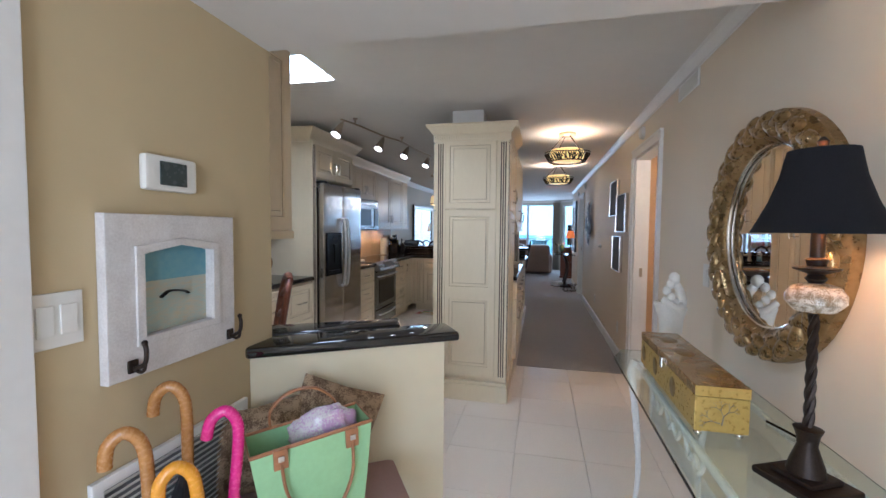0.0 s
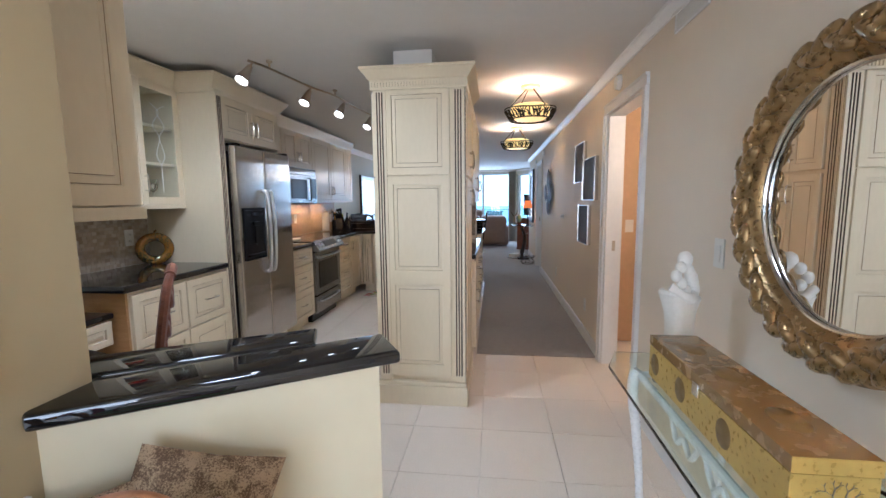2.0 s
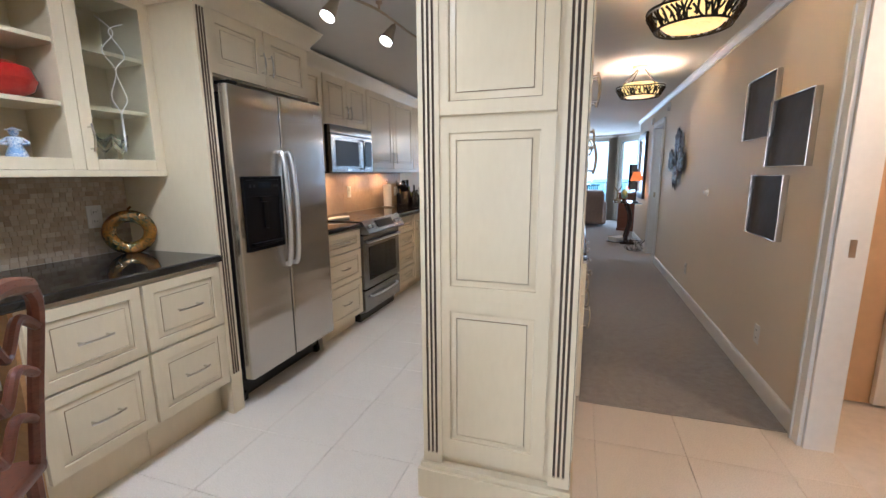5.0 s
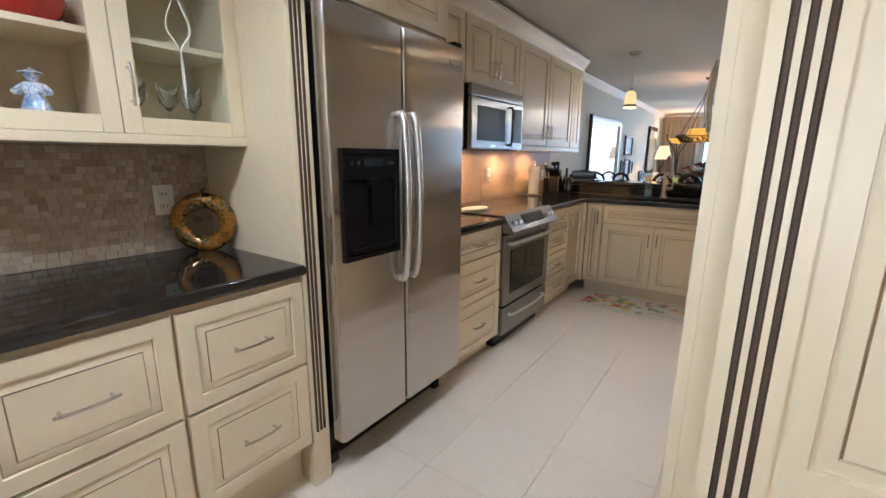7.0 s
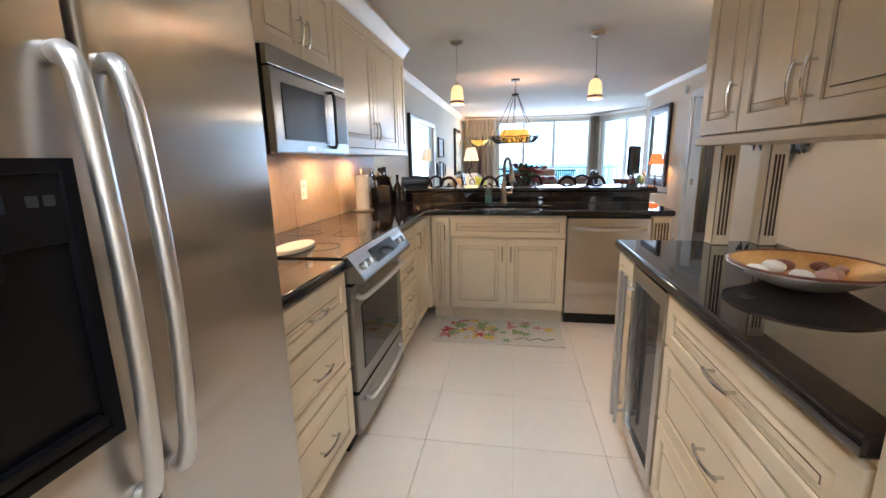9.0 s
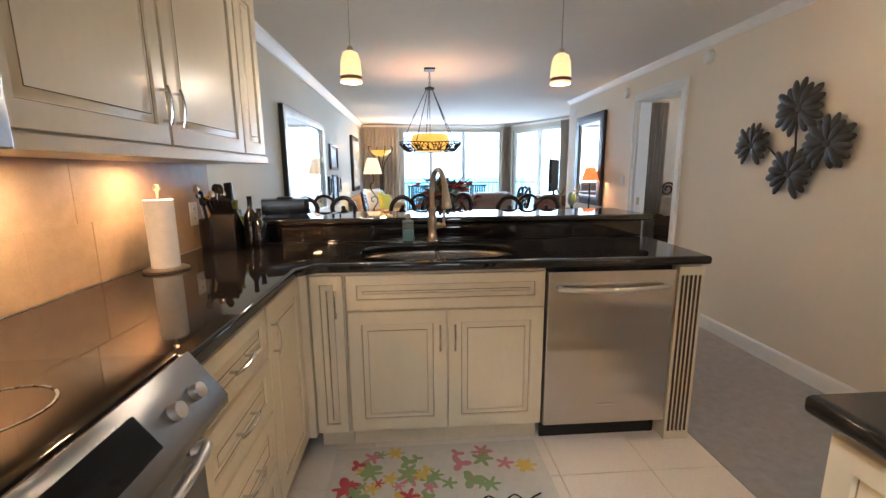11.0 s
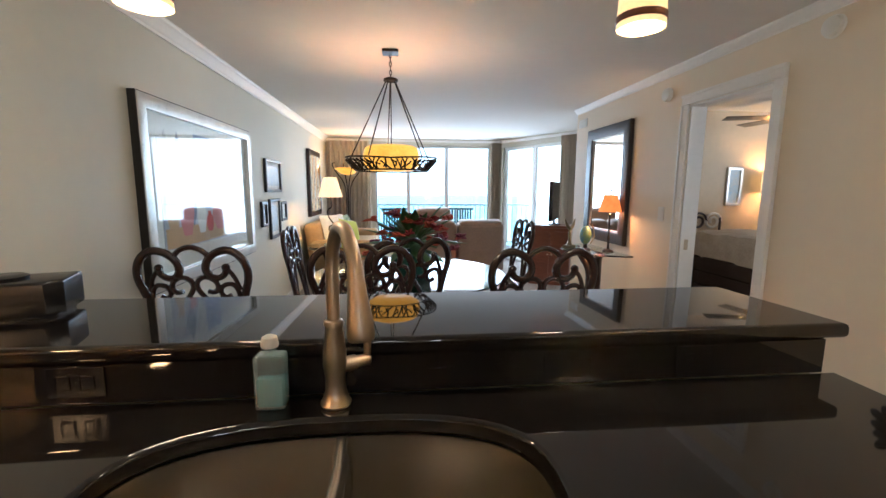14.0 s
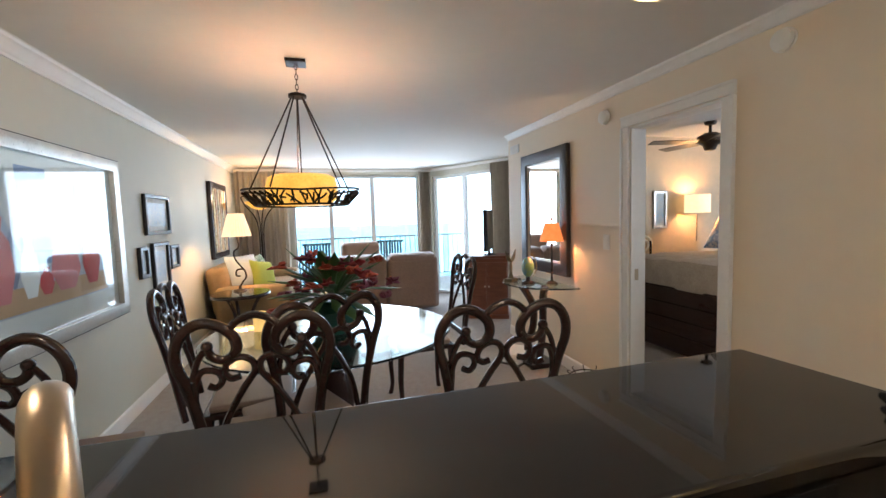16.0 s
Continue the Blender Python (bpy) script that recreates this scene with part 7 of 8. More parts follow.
def scroll(cx, cz, r, a0, turns, y=0.0, shrink=0.3, n=22, s=1):
    return [(cx + s * r * (1 - (1 - shrink) * k / n) * math.cos(a0 + turns * 2 * math.pi * k / n), y, cz + r * (1 - (1 - shrink) * k / n) * math.sin(a0 + turns * 2 * math.pi * k / n)) for k in range(n + 1)]


def dining_chair(m):
    c = thing("dining_chair", m, "dark carved wooden dining chair with an open scrollwork back", "chair", "dining chairs")
    part("seat", bx(-0.22, 0.22, -0.24, 0.2, 0.445, 0.475, 0.012), DARKWOOD, c)
    part("cushion", bx(-0.205, 0.205, -0.22, 0.17, 0.476, 0.515, 0.018), LEATHER, c, "brown seat cushion")
    for x, y in ((-0.19, -0.2), (0.19, -0.2), (-0.19, 0.17), (0.19, 0.17)):
        part("leg", tube(B(), spline([(x, y, 0.445), (x * 1.03, y * 1.05, 0.25), (x * 0.98, y * 1.02, 0.1), (x * 1.06, y * 1.1, 0.0)], 4), [0.024, 0.023, 0.022, 0.021, 0.02, 0.019, 0.018, 0.017, 0.016, 0.016, 0.017, 0.018, 0.019], 8), DARKWOOD, c)
    P = pose(0, 0.2, 0, -9, 0, 0)
    T = 1.12
    part("back_rail", bx(-0.19, 0.19, -0.012, 0.012, 0.52, 0.56, 0.006), DARKWOOD, c, m=P)
    arch = [(-0.076, 0, T - 0.043), (-0.045, 0, T - 0.014), (0, 0, T), (0.045, 0, T - 0.014), (0.076, 0, T - 0.043)]
    part("top_arch", tube(B(), spline(arch, 7), 0.0125, 9), DARKWOOD, c, m=P)
    for s in (-1, 1):
        loop = [(0.185, -0.66), (0.19, -0.42), (0.215, -0.25), (0.24, -0.155), (0.234, -0.085), (0.2, -0.034), (0.152, -0.015), (0.103, -0.031), (0.067, -0.067), (0.058, -0.11), (0.075, -0.14), (0.108, -0.149), (0.138, -0.131), (0.147, -0.1)]
        st_part = part("stile", tube(B(), spline([(s * x, 0, T + z) for x, z in loop], 7), [0.0165] * 70 + [0.0135] * 22, 10, flat=1.1), DARKWOOD, c, "looped carved stile", m=P)
        bm = B()
        bmesh.ops.create_icosphere(bm, subdivisions=2, radius=0.019, matrix=Matrix.Translation((s * 0.146, 0, T - 0.098)))
        part("volute_ball", bm, DARKWOOD, st_part)
        strut = [(0.149, -0.103), (0.178, -0.146), (0.2, -0.21)]
        volute = [(0.2, -0.3), (0.192, -0.23), (0.178, -0.193), (0.155, -0.181), (0.122, -0.192), (0.111, -0.222), (0.13, -0.247), (0.155, -0.237)]
        centre = [(0.16, -0.56), (0.12, -0.4), (0.06, -0.28), (0.014, -0.21), (0.011, -0.172), (0.032, -0.15), (0.062, -0.147), (0.092, -0.166), (0.101, -0.198), (0.083, -0.22), (0.055, -0.215)]
        for pts, r in ((strut, 0.0105), (volute, 0.0115), (centre, 0.012)):
            part("back_scroll", tube(B(), spline([(s * x, 0, T + z) for x, z in pts], 6), r, 8), DARKWOOD, c, m=P)
    return c


ch = dining_chair(pose(-2.05, 9.27, 0, 0, 0, 180))
for x, y, rz in ((-1.29, 9.27, 181), (-0.43, 9.12, 178), (-1.2, 9.47, 205), (-1.48, 9.85, 94), (-0.37, 10.5, -88)):
    copy_thing(ch, pose(x, y, 0, 0, 0, rz))
dt = thing("dining_table", pose(-1.03, 10.02, 0), "round glass-topped dining table on a carved dark pedestal", "dining table")
g = part("glass_top", lathe(B(), [(0, 0.733), (0.715, 0.733), (0.72, 0.738), (0.72, 0.742), (0.715, 0.747), (0, 0.747)], 64), GREENGLASS, dt, "clear glass top")
g.visible_shadow = False
part("pedestal", lathe(B(), [(0, 0), (0.24, 0), (0.25, 0.03), (0.16, 0.08), (0.1, 0.2), (0.13, 0.35), (0.09, 0.5), (0.16, 0.66), (0.26, 0.71), (0.27, 0.732), (0, 0.732)], 32), DARKWOOD, dt)


def flowers():
    f = thing("flower_arrangement", pose(-1.02, 9.95, 0.748), "arrangement of dark red flowers and leaves in a green vase", "flowers")
    part("vase", lathe(B(), [(0, 0), (0.07, 0), (0.1, 0.05), (0.11, 0.12), (0.08, 0.17), (0.085, 0.18), (0.06, 0.17), (0, 0.16)], 24), mat("dark_green_ceramic", (0.02, 0.07, 0.05), 0.2), f)
    r = random.Random(8)
    cols = [mat("petal_burgundy", (0.2, 0.015, 0.02), 0.7, scale=30), mat("petal_rust", (0.36, 0.06, 0.03), 0.7, scale=30), mat("petal_plum", (0.16, 0.03, 0.06), 0.7, scale=30)]
    for i in range(40):
        a, el, d = r.uniform(0, 6.28), r.uniform(-0.25, 1.3), r.uniform(0.1, 0.24)
        c = Vector((d * math.cos(el) * math.cos(a) * 1.3, d * math.cos(el) * math.sin(a) * 1.3, 0.19 + d * math.sin(el)))
        bm = B()
        for k in range(9):
            b2, e2 = r.uniform(0, 6.28), r.uniform(-0.2, 1.2)
            tip = c + Vector((math.cos(b2) * math.cos(e2), math.sin(b2) * math.cos(e2), math.sin(e2))) * r.uniform(0.025, 0.05)
            tube(bm, [c, (c + tip) / 2 + Vector((0, 0, 0.006)), tip], [0.005, 0.023, 0.005], 6, flat=0.4)
        part("flower", bm, cols[i % 3], f)
    for i in range(70):
        a, el, d = r.uniform(0, 6.28), r.uniform(-0.35, 1.2), r.uniform(0.16, 0.33)
        p0 = Vector((0, 0, 0.17))
        p2 = Vector((d * math.cos(el) * math.cos(a), d * math.cos(el) * math.sin(a), 0.19 + d * math.sin(el)))
        pm = (p0 + p2) / 2 + Vector((0, 0, 0.03))
        bm = B()
        tube(bm, [p0, pm * 0.6 + p0 * 0.4, pm, (pm + p2) / 2, p2], [0.002, 0.004, 0.018, 0.025, 0.002], 6, flat=0.25)
        part("leaf", bm, GREEN, f)
    f.scale = (1.35, 1.35, 1.15)


flowers()
cd = thing("candle", pose(-1.45, 10.15, 0.748), "amber pillar candle glowing on the glass table", "candle")
part("wax", lathe(B(), [(0, 0), (0.04, 0), (0.042, 0.11), (0.036, 0.115), (0, 0.105)], 24), mat("amber_wax", (0.9, 0.55, 0.15), 0.5, emit=0.35), cd)
# wall pictures, left
WL = lambda y, z: pose(XL, y, z, 0, 0, 90)
SILVER = mat("silver_leaf", (0.66, 0.64, 0.58), 0.35, 0.6, col2=(0.5, 0.48, 0.43), scale=10, bump=0.2)
BLACKF = mat("black_frame", (0.02, 0.018, 0.016), 0.35, scale=10)
bp = framed("large_picture", WL(10.07, 1.33), 1.62, 1.06, 0.045, 0.075, SILVER, mat("painted_canvas", (0.5, 0.5, 0.52), 0.6, col2=(0.3, 0.36, 0.48), scale=3), "large silver-framed still life with vases behind glass", mat("white_mat_board", (0.78, 0.77, 0.74), 0.8), True)
part("frame_edge", prism(B(), [(-0.815, -0.535), (0.815, -0.535), (0.815, 0.535), (-0.815, 0.535)], 0.0005, 0.04, 0, holes=[[(-0.8, -0.52), (0.8, -0.52), (0.8, 0.52), (-0.8, 0.52)]]), BLACKF, bp, "black outer edge", m=pose(0, 0, 0, 90, 0, 0))
PC = [mat("paint_pale_grey", (0.55, 0.55, 0.55), 0.6), mat("paint_slate", (0.16, 0.2, 0.3), 0.6), mat("paint_coral", (0.55, 0.16, 0.16), 0.6), mat("paint_red", (0.5, 0.03, 0.03), 0.6), mat("paint_ochre", (0.5, 0.3, 0.14), 0.6), mat("paint_white", (0.75, 0.73, 0.7), 0.6)]
for i in range(3):
    for j in range(2):
        cx, cz, w, h = -0.53 + i * 0.14, 0.23 - j * 0.3, 0.07, 0.15
        bm = B()
        bm.faces.new([bm.verts.new(p) for p in ((cx - w, -0.0118, cz), (cx, -0.0118, cz - h), (cx + w, -0.0118, cz), (cx, -0.0118, cz + h))])
        part("painted_diamond", bm, PC[(i + j) % 2], bp)
part("painted_drape", bx(-0.18, 0.05, -0.0117, -0.0113, -0.1, 0.39), mat("paint_blue", (0.12, 0.22, 0.45), 0.6, col2=(0.25, 0.33, 0.5), scale=5), bp)
part("painted_table", bx(-0.59, 0.59, -0.0122, -0.0113, -0.32, -0.2), PC[4], bp)
for k, (cx, w, h, mm) in enumerate(((-0.5, 0.075, 0.42, 4), (-0.34, 0.1, 0.4, 2), (-0.14, 0.07, 0.3, 5), (0.16, 0.14, 0.3, 2), (0.42, 0.1, 0.36, 3), (-0.02, 0.06, 0.14, 3))):
    bm = B()
    lathe(bm, [(w * 0.5, -0.26), (w, -0.26 + h * 0.35), (w * 0.8, -0.26 + h * 0.7), (w * 0.35, -0.26 + h * 0.85), (w * 0.5, -0.26 + h)], 16, sy=0.0)
    for v in bm.verts:
        v.co.y = -0.0126 - 0.0002 * k
        v.co.x += cx
    bmesh.ops.remove_doubles(bm, verts=bm.verts[:], dist=0.0001)
    part("painted_vase", bm, PC[mm], bp)
PH = mat("blue_photograph", (0.3, 0.42, 0.55), 0.4, col2=(0.5, 0.5, 0.45), scale=6)
WM = bpy.data.materials["white_mat_board"]
for (y0, y1, z0, z1) in ((11.34, 11.89, 1.33, 1.67), (11.17, 11.34, 0.99, 1.24), (11.43, 11.80, 0.84, 1.26), (11.84, 12.07, 1.0, 1.22)):
    framed("small_picture", WL((y0 + y1) / 2, (z0 + z1) / 2), y1 - y0, z1 - z0, 0.03, 0.03, BLACKF, PH, "small black-framed photograph on the pale wall", WM)
bf = framed("bamboo_picture", WL(13.75, 1.45), 0.85, 1.0, 0.05, 0.07, DARKWOOD, mat("gilt_ground", (0.5, 0.34, 0.12), 0.45, 0.3, scale=5), "dark-framed gilt relief of bamboo stems")
for i in range(6):
    part("bamboo_stem", tube(B(), [(-0.3 + i * 0.12, -0.03, -0.42), (-0.3 + i * 0.12, -0.03, 0.42)], 0.028, 8), CANE if i % 2 else GOLDF, bf)
# mirror on the right wall
mm = thing("wall_mirror", on_right(11.07, 1.43), "tall wall mirror in a wide black-brown frame", "mirror")
W, H = 0.87, 1.17
bm = B()
prism(bm, [(-W / 2, -H / 2), (W / 2, -H / 2), (W / 2, H / 2), (-W / 2, H / 2)], 0.001, 0.045, 0.008, holes=[[(-W / 2 + 0.11, -H / 2 + 0.11), (W / 2 - 0.11, -H / 2 + 0.11), (W / 2 - 0.11, H / 2 - 0.11), (-W / 2 + 0.11, H / 2 - 0.11)]])
part("frame", bm, mat("black_brown_wood", (0.03, 0.022, 0.02), 0.35, scale=6, stretch=(2, 2, 9)), mm, m=pose(0, 0, 0, 90, 0, 0))
bm = B()
prism(bm, [(-W / 2 + 0.108, -H / 2 + 0.108), (W / 2 - 0.108, -H / 2 + 0.108), (W / 2 - 0.108, H / 2 - 0.108), (-W / 2 + 0.108, H / 2 - 0.108)], 0.02, 0.03, 0, holes=[[(-W / 2 + 0.125, -H / 2 + 0.125), (W / 2 - 0.125, -H / 2 + 0.125), (W / 2 - 0.125, H / 2 - 0.125), (-W / 2 + 0.125, H / 2 - 0.125)]])
part("silver_slip", bm, SILVER, mm, m=pose(0, 0, 0, 90, 0, 0))
part("glass", bx(-W / 2 + 0.1, W / 2 - 0.1, -0.018, -0.012, -H / 2 + 0.1, H / 2 - 0.1), MIRROR, mm, "mirror glass")
# half-round glass console
hc = thing("hall_console", pose(0.99, 10.9, 0), "half-round glass console on a scrolled wooden pedestal", "console table")
pts = [(0.0, -0.46)] + [(-0.46 * math.cos(a), 0.46 * math.sin(a)) for a in [-math.pi / 2 + k * math.pi / 20 for k in range(1, 20)]] + [(0.0, 0.46)]
g = part("glass_top", prism(B(), pts, 0.768, 0.78, 0.003), GREENGLASS, hc, "clear glass top")
g.visible_shadow = False
for s in (-1, 1):
    part("scroll_leg", tube(B(), spline([(-0.18, s * 0.04, 0.02), (-0.2, s * 0.12, 0.12), (-0.15, s * 0.09, 0.35), (-0.15, s * 0.1, 0.55), (-0.2, s * 0.2, 0.7), (-0.22, s * 0.26, 0.765)], 6), 0.035, 10), DARKWOOD, hc)
part("base_block", bx(-0.3, -0.05, -0.16, 0.16, 0.004, 0.05, 0.012), DARKWOOD, hc)
ol = thing("console_lamp", pose(0.9, 10.74, 0.781), "slim table lamp with an orange shade, lit", "table lamp")
part("base", lathe(B(), [(0, 0), (0.055, 0), (0.05, 0.012), (0.012, 0.03), (0.009, 0.1), (0.016, 0.13), (0.009, 0.16), (0.009, 0.34), (0.014, 0.36), (0, 0.37)], 18), IRON, ol)
bm = B()
prof = [(0.105, 0.385), (0.085, 0.46), (0.062, 0.545)]
lathe(bm, prof, 28)
lathe(bm, [(r - 0.003, z) for r, z in prof][::-1], 28)
part("shade", bm, SHADEO, ol, "glowing orange fabric shade")
part("finial", lathe(B(), [(0.004, 0.54), (0.004, 0.57), (0.014, 0.585), (0, 0.6)], 10), IRON, ol)
point_light("orange_lamp_bulb", (0.9, 10.74, 1.2), 6, (1.0, 0.55, 0.2), 0.03)
fb = B()
box(fb, -0.055, 0.055, -0.04, 0.04, 0.0, 0.035, 0.005)
lathe(fb, [(0.03, 0.035), (0.02, 0.06), (0.012, 0.09), (0.016, 0.13), (0.01, 0.19), (0.0, 0.2)], 14)
for s in (-1, 1):
    tube(fb, spline([(0, 0, 0.19), (s * 0.05, 0, 0.23), (s * 0.09, 0, 0.3)], 5), [0.02, 0.022, 0.024, 0.024, 0.022, 0.02, 0.017, 0.013, 0.009, 0.006, 0.002], 8, flat=0.4)
solo("fish_tail_sculpture", fb, mat("weathered_bronze", (0.3, 0.24, 0.14), 0.4, 0.5, col2=(0.16, 0.13, 0.08), scale=18), "bronze fish tail sculpture on a block", "sculpture", m=pose(0.62, 11.0, 0.781, 0, 0, 35))
gl = thing("globe_ornament", pose(0.72, 10.85, 0.781), "blue and green globe ornament on a stand", "globe")
bm = B()
bmesh.ops.create_uvsphere(bm, u_segments=24, v_segments=16, radius=0.075, matrix=Matrix.Translation((0, 0, 0.15)) @ Matrix.Diagonal((0.75, 0.75, 1.25, 1)))
part("ball", bm, mat("globe_glaze", (0.08, 0.25, 0.42), 0.25, col2=(0.3, 0.4, 0.16), scale=8, spread=0.15, coat=0.4), gl)
part("stand", lathe(B(), [(0, 0), (0.06, 0), (0.055, 0.014), (0.02, 0.025), (0.018, 0.06), (0, 0.06)], 20), IRON, gl)
bm = B()
tube(bm, spline([(0.05, 0, 0.06), (0.085, 0, 0.13), (0.075, 0, 0.22), (0.03, 0, 0.27)], 5), 0.006, 6)
part("meridian", bm, GOLDF, gl)
bk = thing("wire_basket", pose(0.86, 10.13, 0.004), "low scrolled black iron basket on the carpet by the wall", "basket")
for z, r in ((0.006, 0.1), (0.15, 0.14)):
    part("rim", tube(B(), [(r * math.cos(k * math.pi / 14), r * math.sin(k * math.pi / 14), z) for k in range(28)], 0.005, 6, closed=True), IRON, bk)
for k in range(10):
    a = k * math.pi / 5
    ray = [(math.cos(a) * r, math.sin(a) * r, z) for r, z in ((0.1, 0.006), (0.15, 0.05), (0.11, 0.1), (0.14, 0.15), (0.165, 0.17), (0.15, 0.185))]
    part("scroll_rib", tube(B(), spline(ray, 4), 0.004, 5), IRON, bk)
pb = thing("paper_stack", pose(0.69, 11.06, 0.004, 0, 0, 35), "slanted stack of white papers under the glass console", "papers")
for k in range(3):
    part("folder", bx(-0.16, 0.16, -0.11, 0.11, 0.012 + k * 0.03, 0.038 + k * 0.03, 0.004), [PAPER, PLASTIC, PAPER][k], pb, m=pose(0, 0, 0, 0, 0, k * 5))
part("tray", bx(-0.18, 0.18, -0.13, 0.13, 0.0, 0.011, 0.003), DARKWOOD, pb)
# tv stand
tv = thing("tv_cabinet", pose(1.12, 12.85, 0, 0, 0, -25), "red-brown wooden television cabinet", "cabinet")
part("body", bx(-0.28, 0.28, -0.2, 0.2, 0.06, 0.83, 0.006), REDWOOD, tv)
part("top", bx(-0.3, 0.3, -0.22, 0.22, 0.832, 0.865, 0.008), REDWOOD, tv)
part("plinth", bx(-0.29, 0.29, -0.21, 0.21, 0.004, 0.058, 0.006), REDWOOD, tv)
for x in (-0.14, 0.14):
    d = part("door", bx(x - 0.13, x + 0.13, -0.218, -0.2005, 0.1, 0.78, 0.005), REDWOOD, tv)
    part("knob", lathe(B(), [(0, 0), (0.012, 0.004), (0.01, 0.02), (0, 0.022)], 12), NICKEL, d, m=pose(x * 0.2, -0.219, 0.45, 90, 0, 0))
ts = thing("television", pose(1.15, 12.85, 0.866, 0, 0, 62), "flat black television seen edge-on on its cabinet", "television")
part("foot", lathe(B(), [(0, 0), (0.13, 0), (0.12, 0.012), (0.03, 0.02), (0.02, 0.08), (0, 0.08)], 24, sy=0.7), BLACKP, ts)
part("screen", bx(-0.4, 0.4, -0.02, 0.03, 0.07, 0.62, 0.01), BLACKP, ts)
part("screen_glass", bx(-0.375, 0.375, -0.023, -0.0205, 0.1, 0.6), BLACKG, ts)


def soft_box(w, d, h, bev, m=None, seg=3):
    bm = B()
    box(bm, -w / 2, w / 2, -d / 2, d / 2, 0, h, bev, seg=seg)
    return bm


lv = thing("loveseat", pose(-0.22, 13.55, 0), "brown leather reclining loveseat with its back to the dining table", "sofa")
part("base", bx(-0.74, 0.74, -0.1, 0.75, 0.05, 0.42, 0.03), LEATHER, lv)
for s in (-1, 1):
    part("backrest", soft_box(0.73, 0.24, 0.76, 0.06), LEATHER, lv, m=pose(s * 0.37, -0.1, 0.1, 7, 0, 0))
    part("head_cushion", soft_box(0.68, 0.26, 0.2, 0.07), LEATHER, lv, m=pose(s * 0.37, -0.16, 0.7, 7, 0, 0))
    part("arm", soft_box(0.2, 0.8, 0.56, 0.06), LEATHER, lv, m=pose(s * 0.7, 0.32, 0.05))
    part("seat_cushion", soft_box(0.62, 0.55, 0.16, 0.06), LEATHER, lv, m=pose(s * 0.32, 0.35, 0.34))
rc = thing("recliner", pose(-0.55, 14.5, 0, 0, 0, 12), "light brown leather recliner by the window", "armchair")
LE2 = mat("light_brown_leather", (0.36, 0.24, 0.17), 0.5, col2=(0.28, 0.18, 0.12), scale=5, bump=0.3, bump_scale=90)
part("base", bx(-0.4, 0.4, -0.1, 0.3, 0.05, 0.42, 0.04), LE2, rc)
part("backrest", soft_box(0.62, 0.22, 0.85, 0.08), LE2, rc, m=pose(0, -0.12, 0.2, 6, 0, 0))
for s in (-1, 1):
    part("arm", soft_box(0.16, 0.5, 0.55, 0.05), LE2, rc, m=pose(s * 0.38, 0.1, 0.05))
sf = thing("sofa", pose(XL + 0.55, 13.75, 0, 0, 0, 90), "gold-tan fabric sofa along the wall with pillows", "sofa")
part("base", bx(-0.95, 0.95, -0.42, 0.4, 0.06, 0.4, 0.03), SOFAB, sf)
part("backrest", soft_box(1.86, 0.24, 0.6, 0.09), SOFAB, sf, m=pose(0, 0.33, 0.3, -8, 0, 0))
for s in (-1, 1):
    part("arm", soft_box(0.24, 0.84, 0.6, 0.1), SOFAB, sf, m=pose(s * 0.9, 0, 0.06))
for k in (-0.5, 0.12, 0.6):
    part("seat_cushion", soft_box(0.56, 0.62, 0.15, 0.05), SOFAB, sf, m=pose(k * 1.05, -0.1, 0.39))
LEAFP = mat("leaf_print_fabric", (0.55, 0.55, 0.42), 0.85, col2=(0.12, 0.2, 0.1), scale=10, spread=0.1)
pillow(pose(-1.85, 13.25, 0.72, 0, 10, 60) @ pose(0, 0, 0, -18, 0, 0), 0.42, 0.4, 0.14, LIME, "lime green throw pillow on the sofa", "sofa pillows")
pillow(pose(-1.95, 13.65, 0.74, 0, -6, 75) @ pose(0, 0, 0, -18, 0, 0), 0.44, 0.42, 0.14, LEAFP, "leaf-printed throw pillow on the sofa", "sofa pillows")
pillow(pose(-2.05, 13.1, 0.8, 0, 0, 50) @ pose(0, 0, 0, -18, 0, 0), 0.44, 0.42, 0.14, mat("pale_blue_fabric", (0.5, 0.55, 0.6), 0.7, scale=20), "pale blue throw pillow on the sofa", "sofa pillows")
et = thing("side_table", pose(-1.98, 12.45, 0), "round dark side table with a glass top", "side table")
part("top", lathe(B(), [(0, 0.6), (0.3, 0.6), (0.31, 0.61), (0.31, 0.62), (0.3, 0.63), (0, 0.63)], 36), DARKWOOD, et)
part("glass_cover", lathe(B(), [(0, 0.632), (0.305, 0.632), (0.305, 0.64), (0, 0.64)], 36), GLASS, et)
for k in range(3):
    a = k * 2.094
    part("leg", tube(B(), spline([(0.2 * math.cos(a), 0.2 * math.sin(a), 0.6), (0.1 * math.cos(a), 0.1 * math.sin(a), 0.35), (0.24 * math.cos(a), 0.24 * math.sin(a), 0.02)], 5), 0.018, 8), DARKWOOD, et)
tl = thing("table_lamp", pose(-2.0, 12.55, 0.641), "scrolled iron table lamp with a cream pleated shade, lit", "table lamp")
part("base", lathe(B(), [(0, 0), (0.07, 0), (0.06, 0.015), (0.015, 0.03), (0.012, 0.06), (0, 0.06)], 20), IRON, tl)
part("scroll_stem", tube(B(), spline([(0, 0, 0.05), (0.03, 0, 0.1), (0.07, 0, 0.16), (0.05, 0, 0.24), (-0.02, 0, 0.24), (-0.03, 0, 0.18), (0.01, 0, 0.17)], 6), 0.009, 8), IRON, tl)
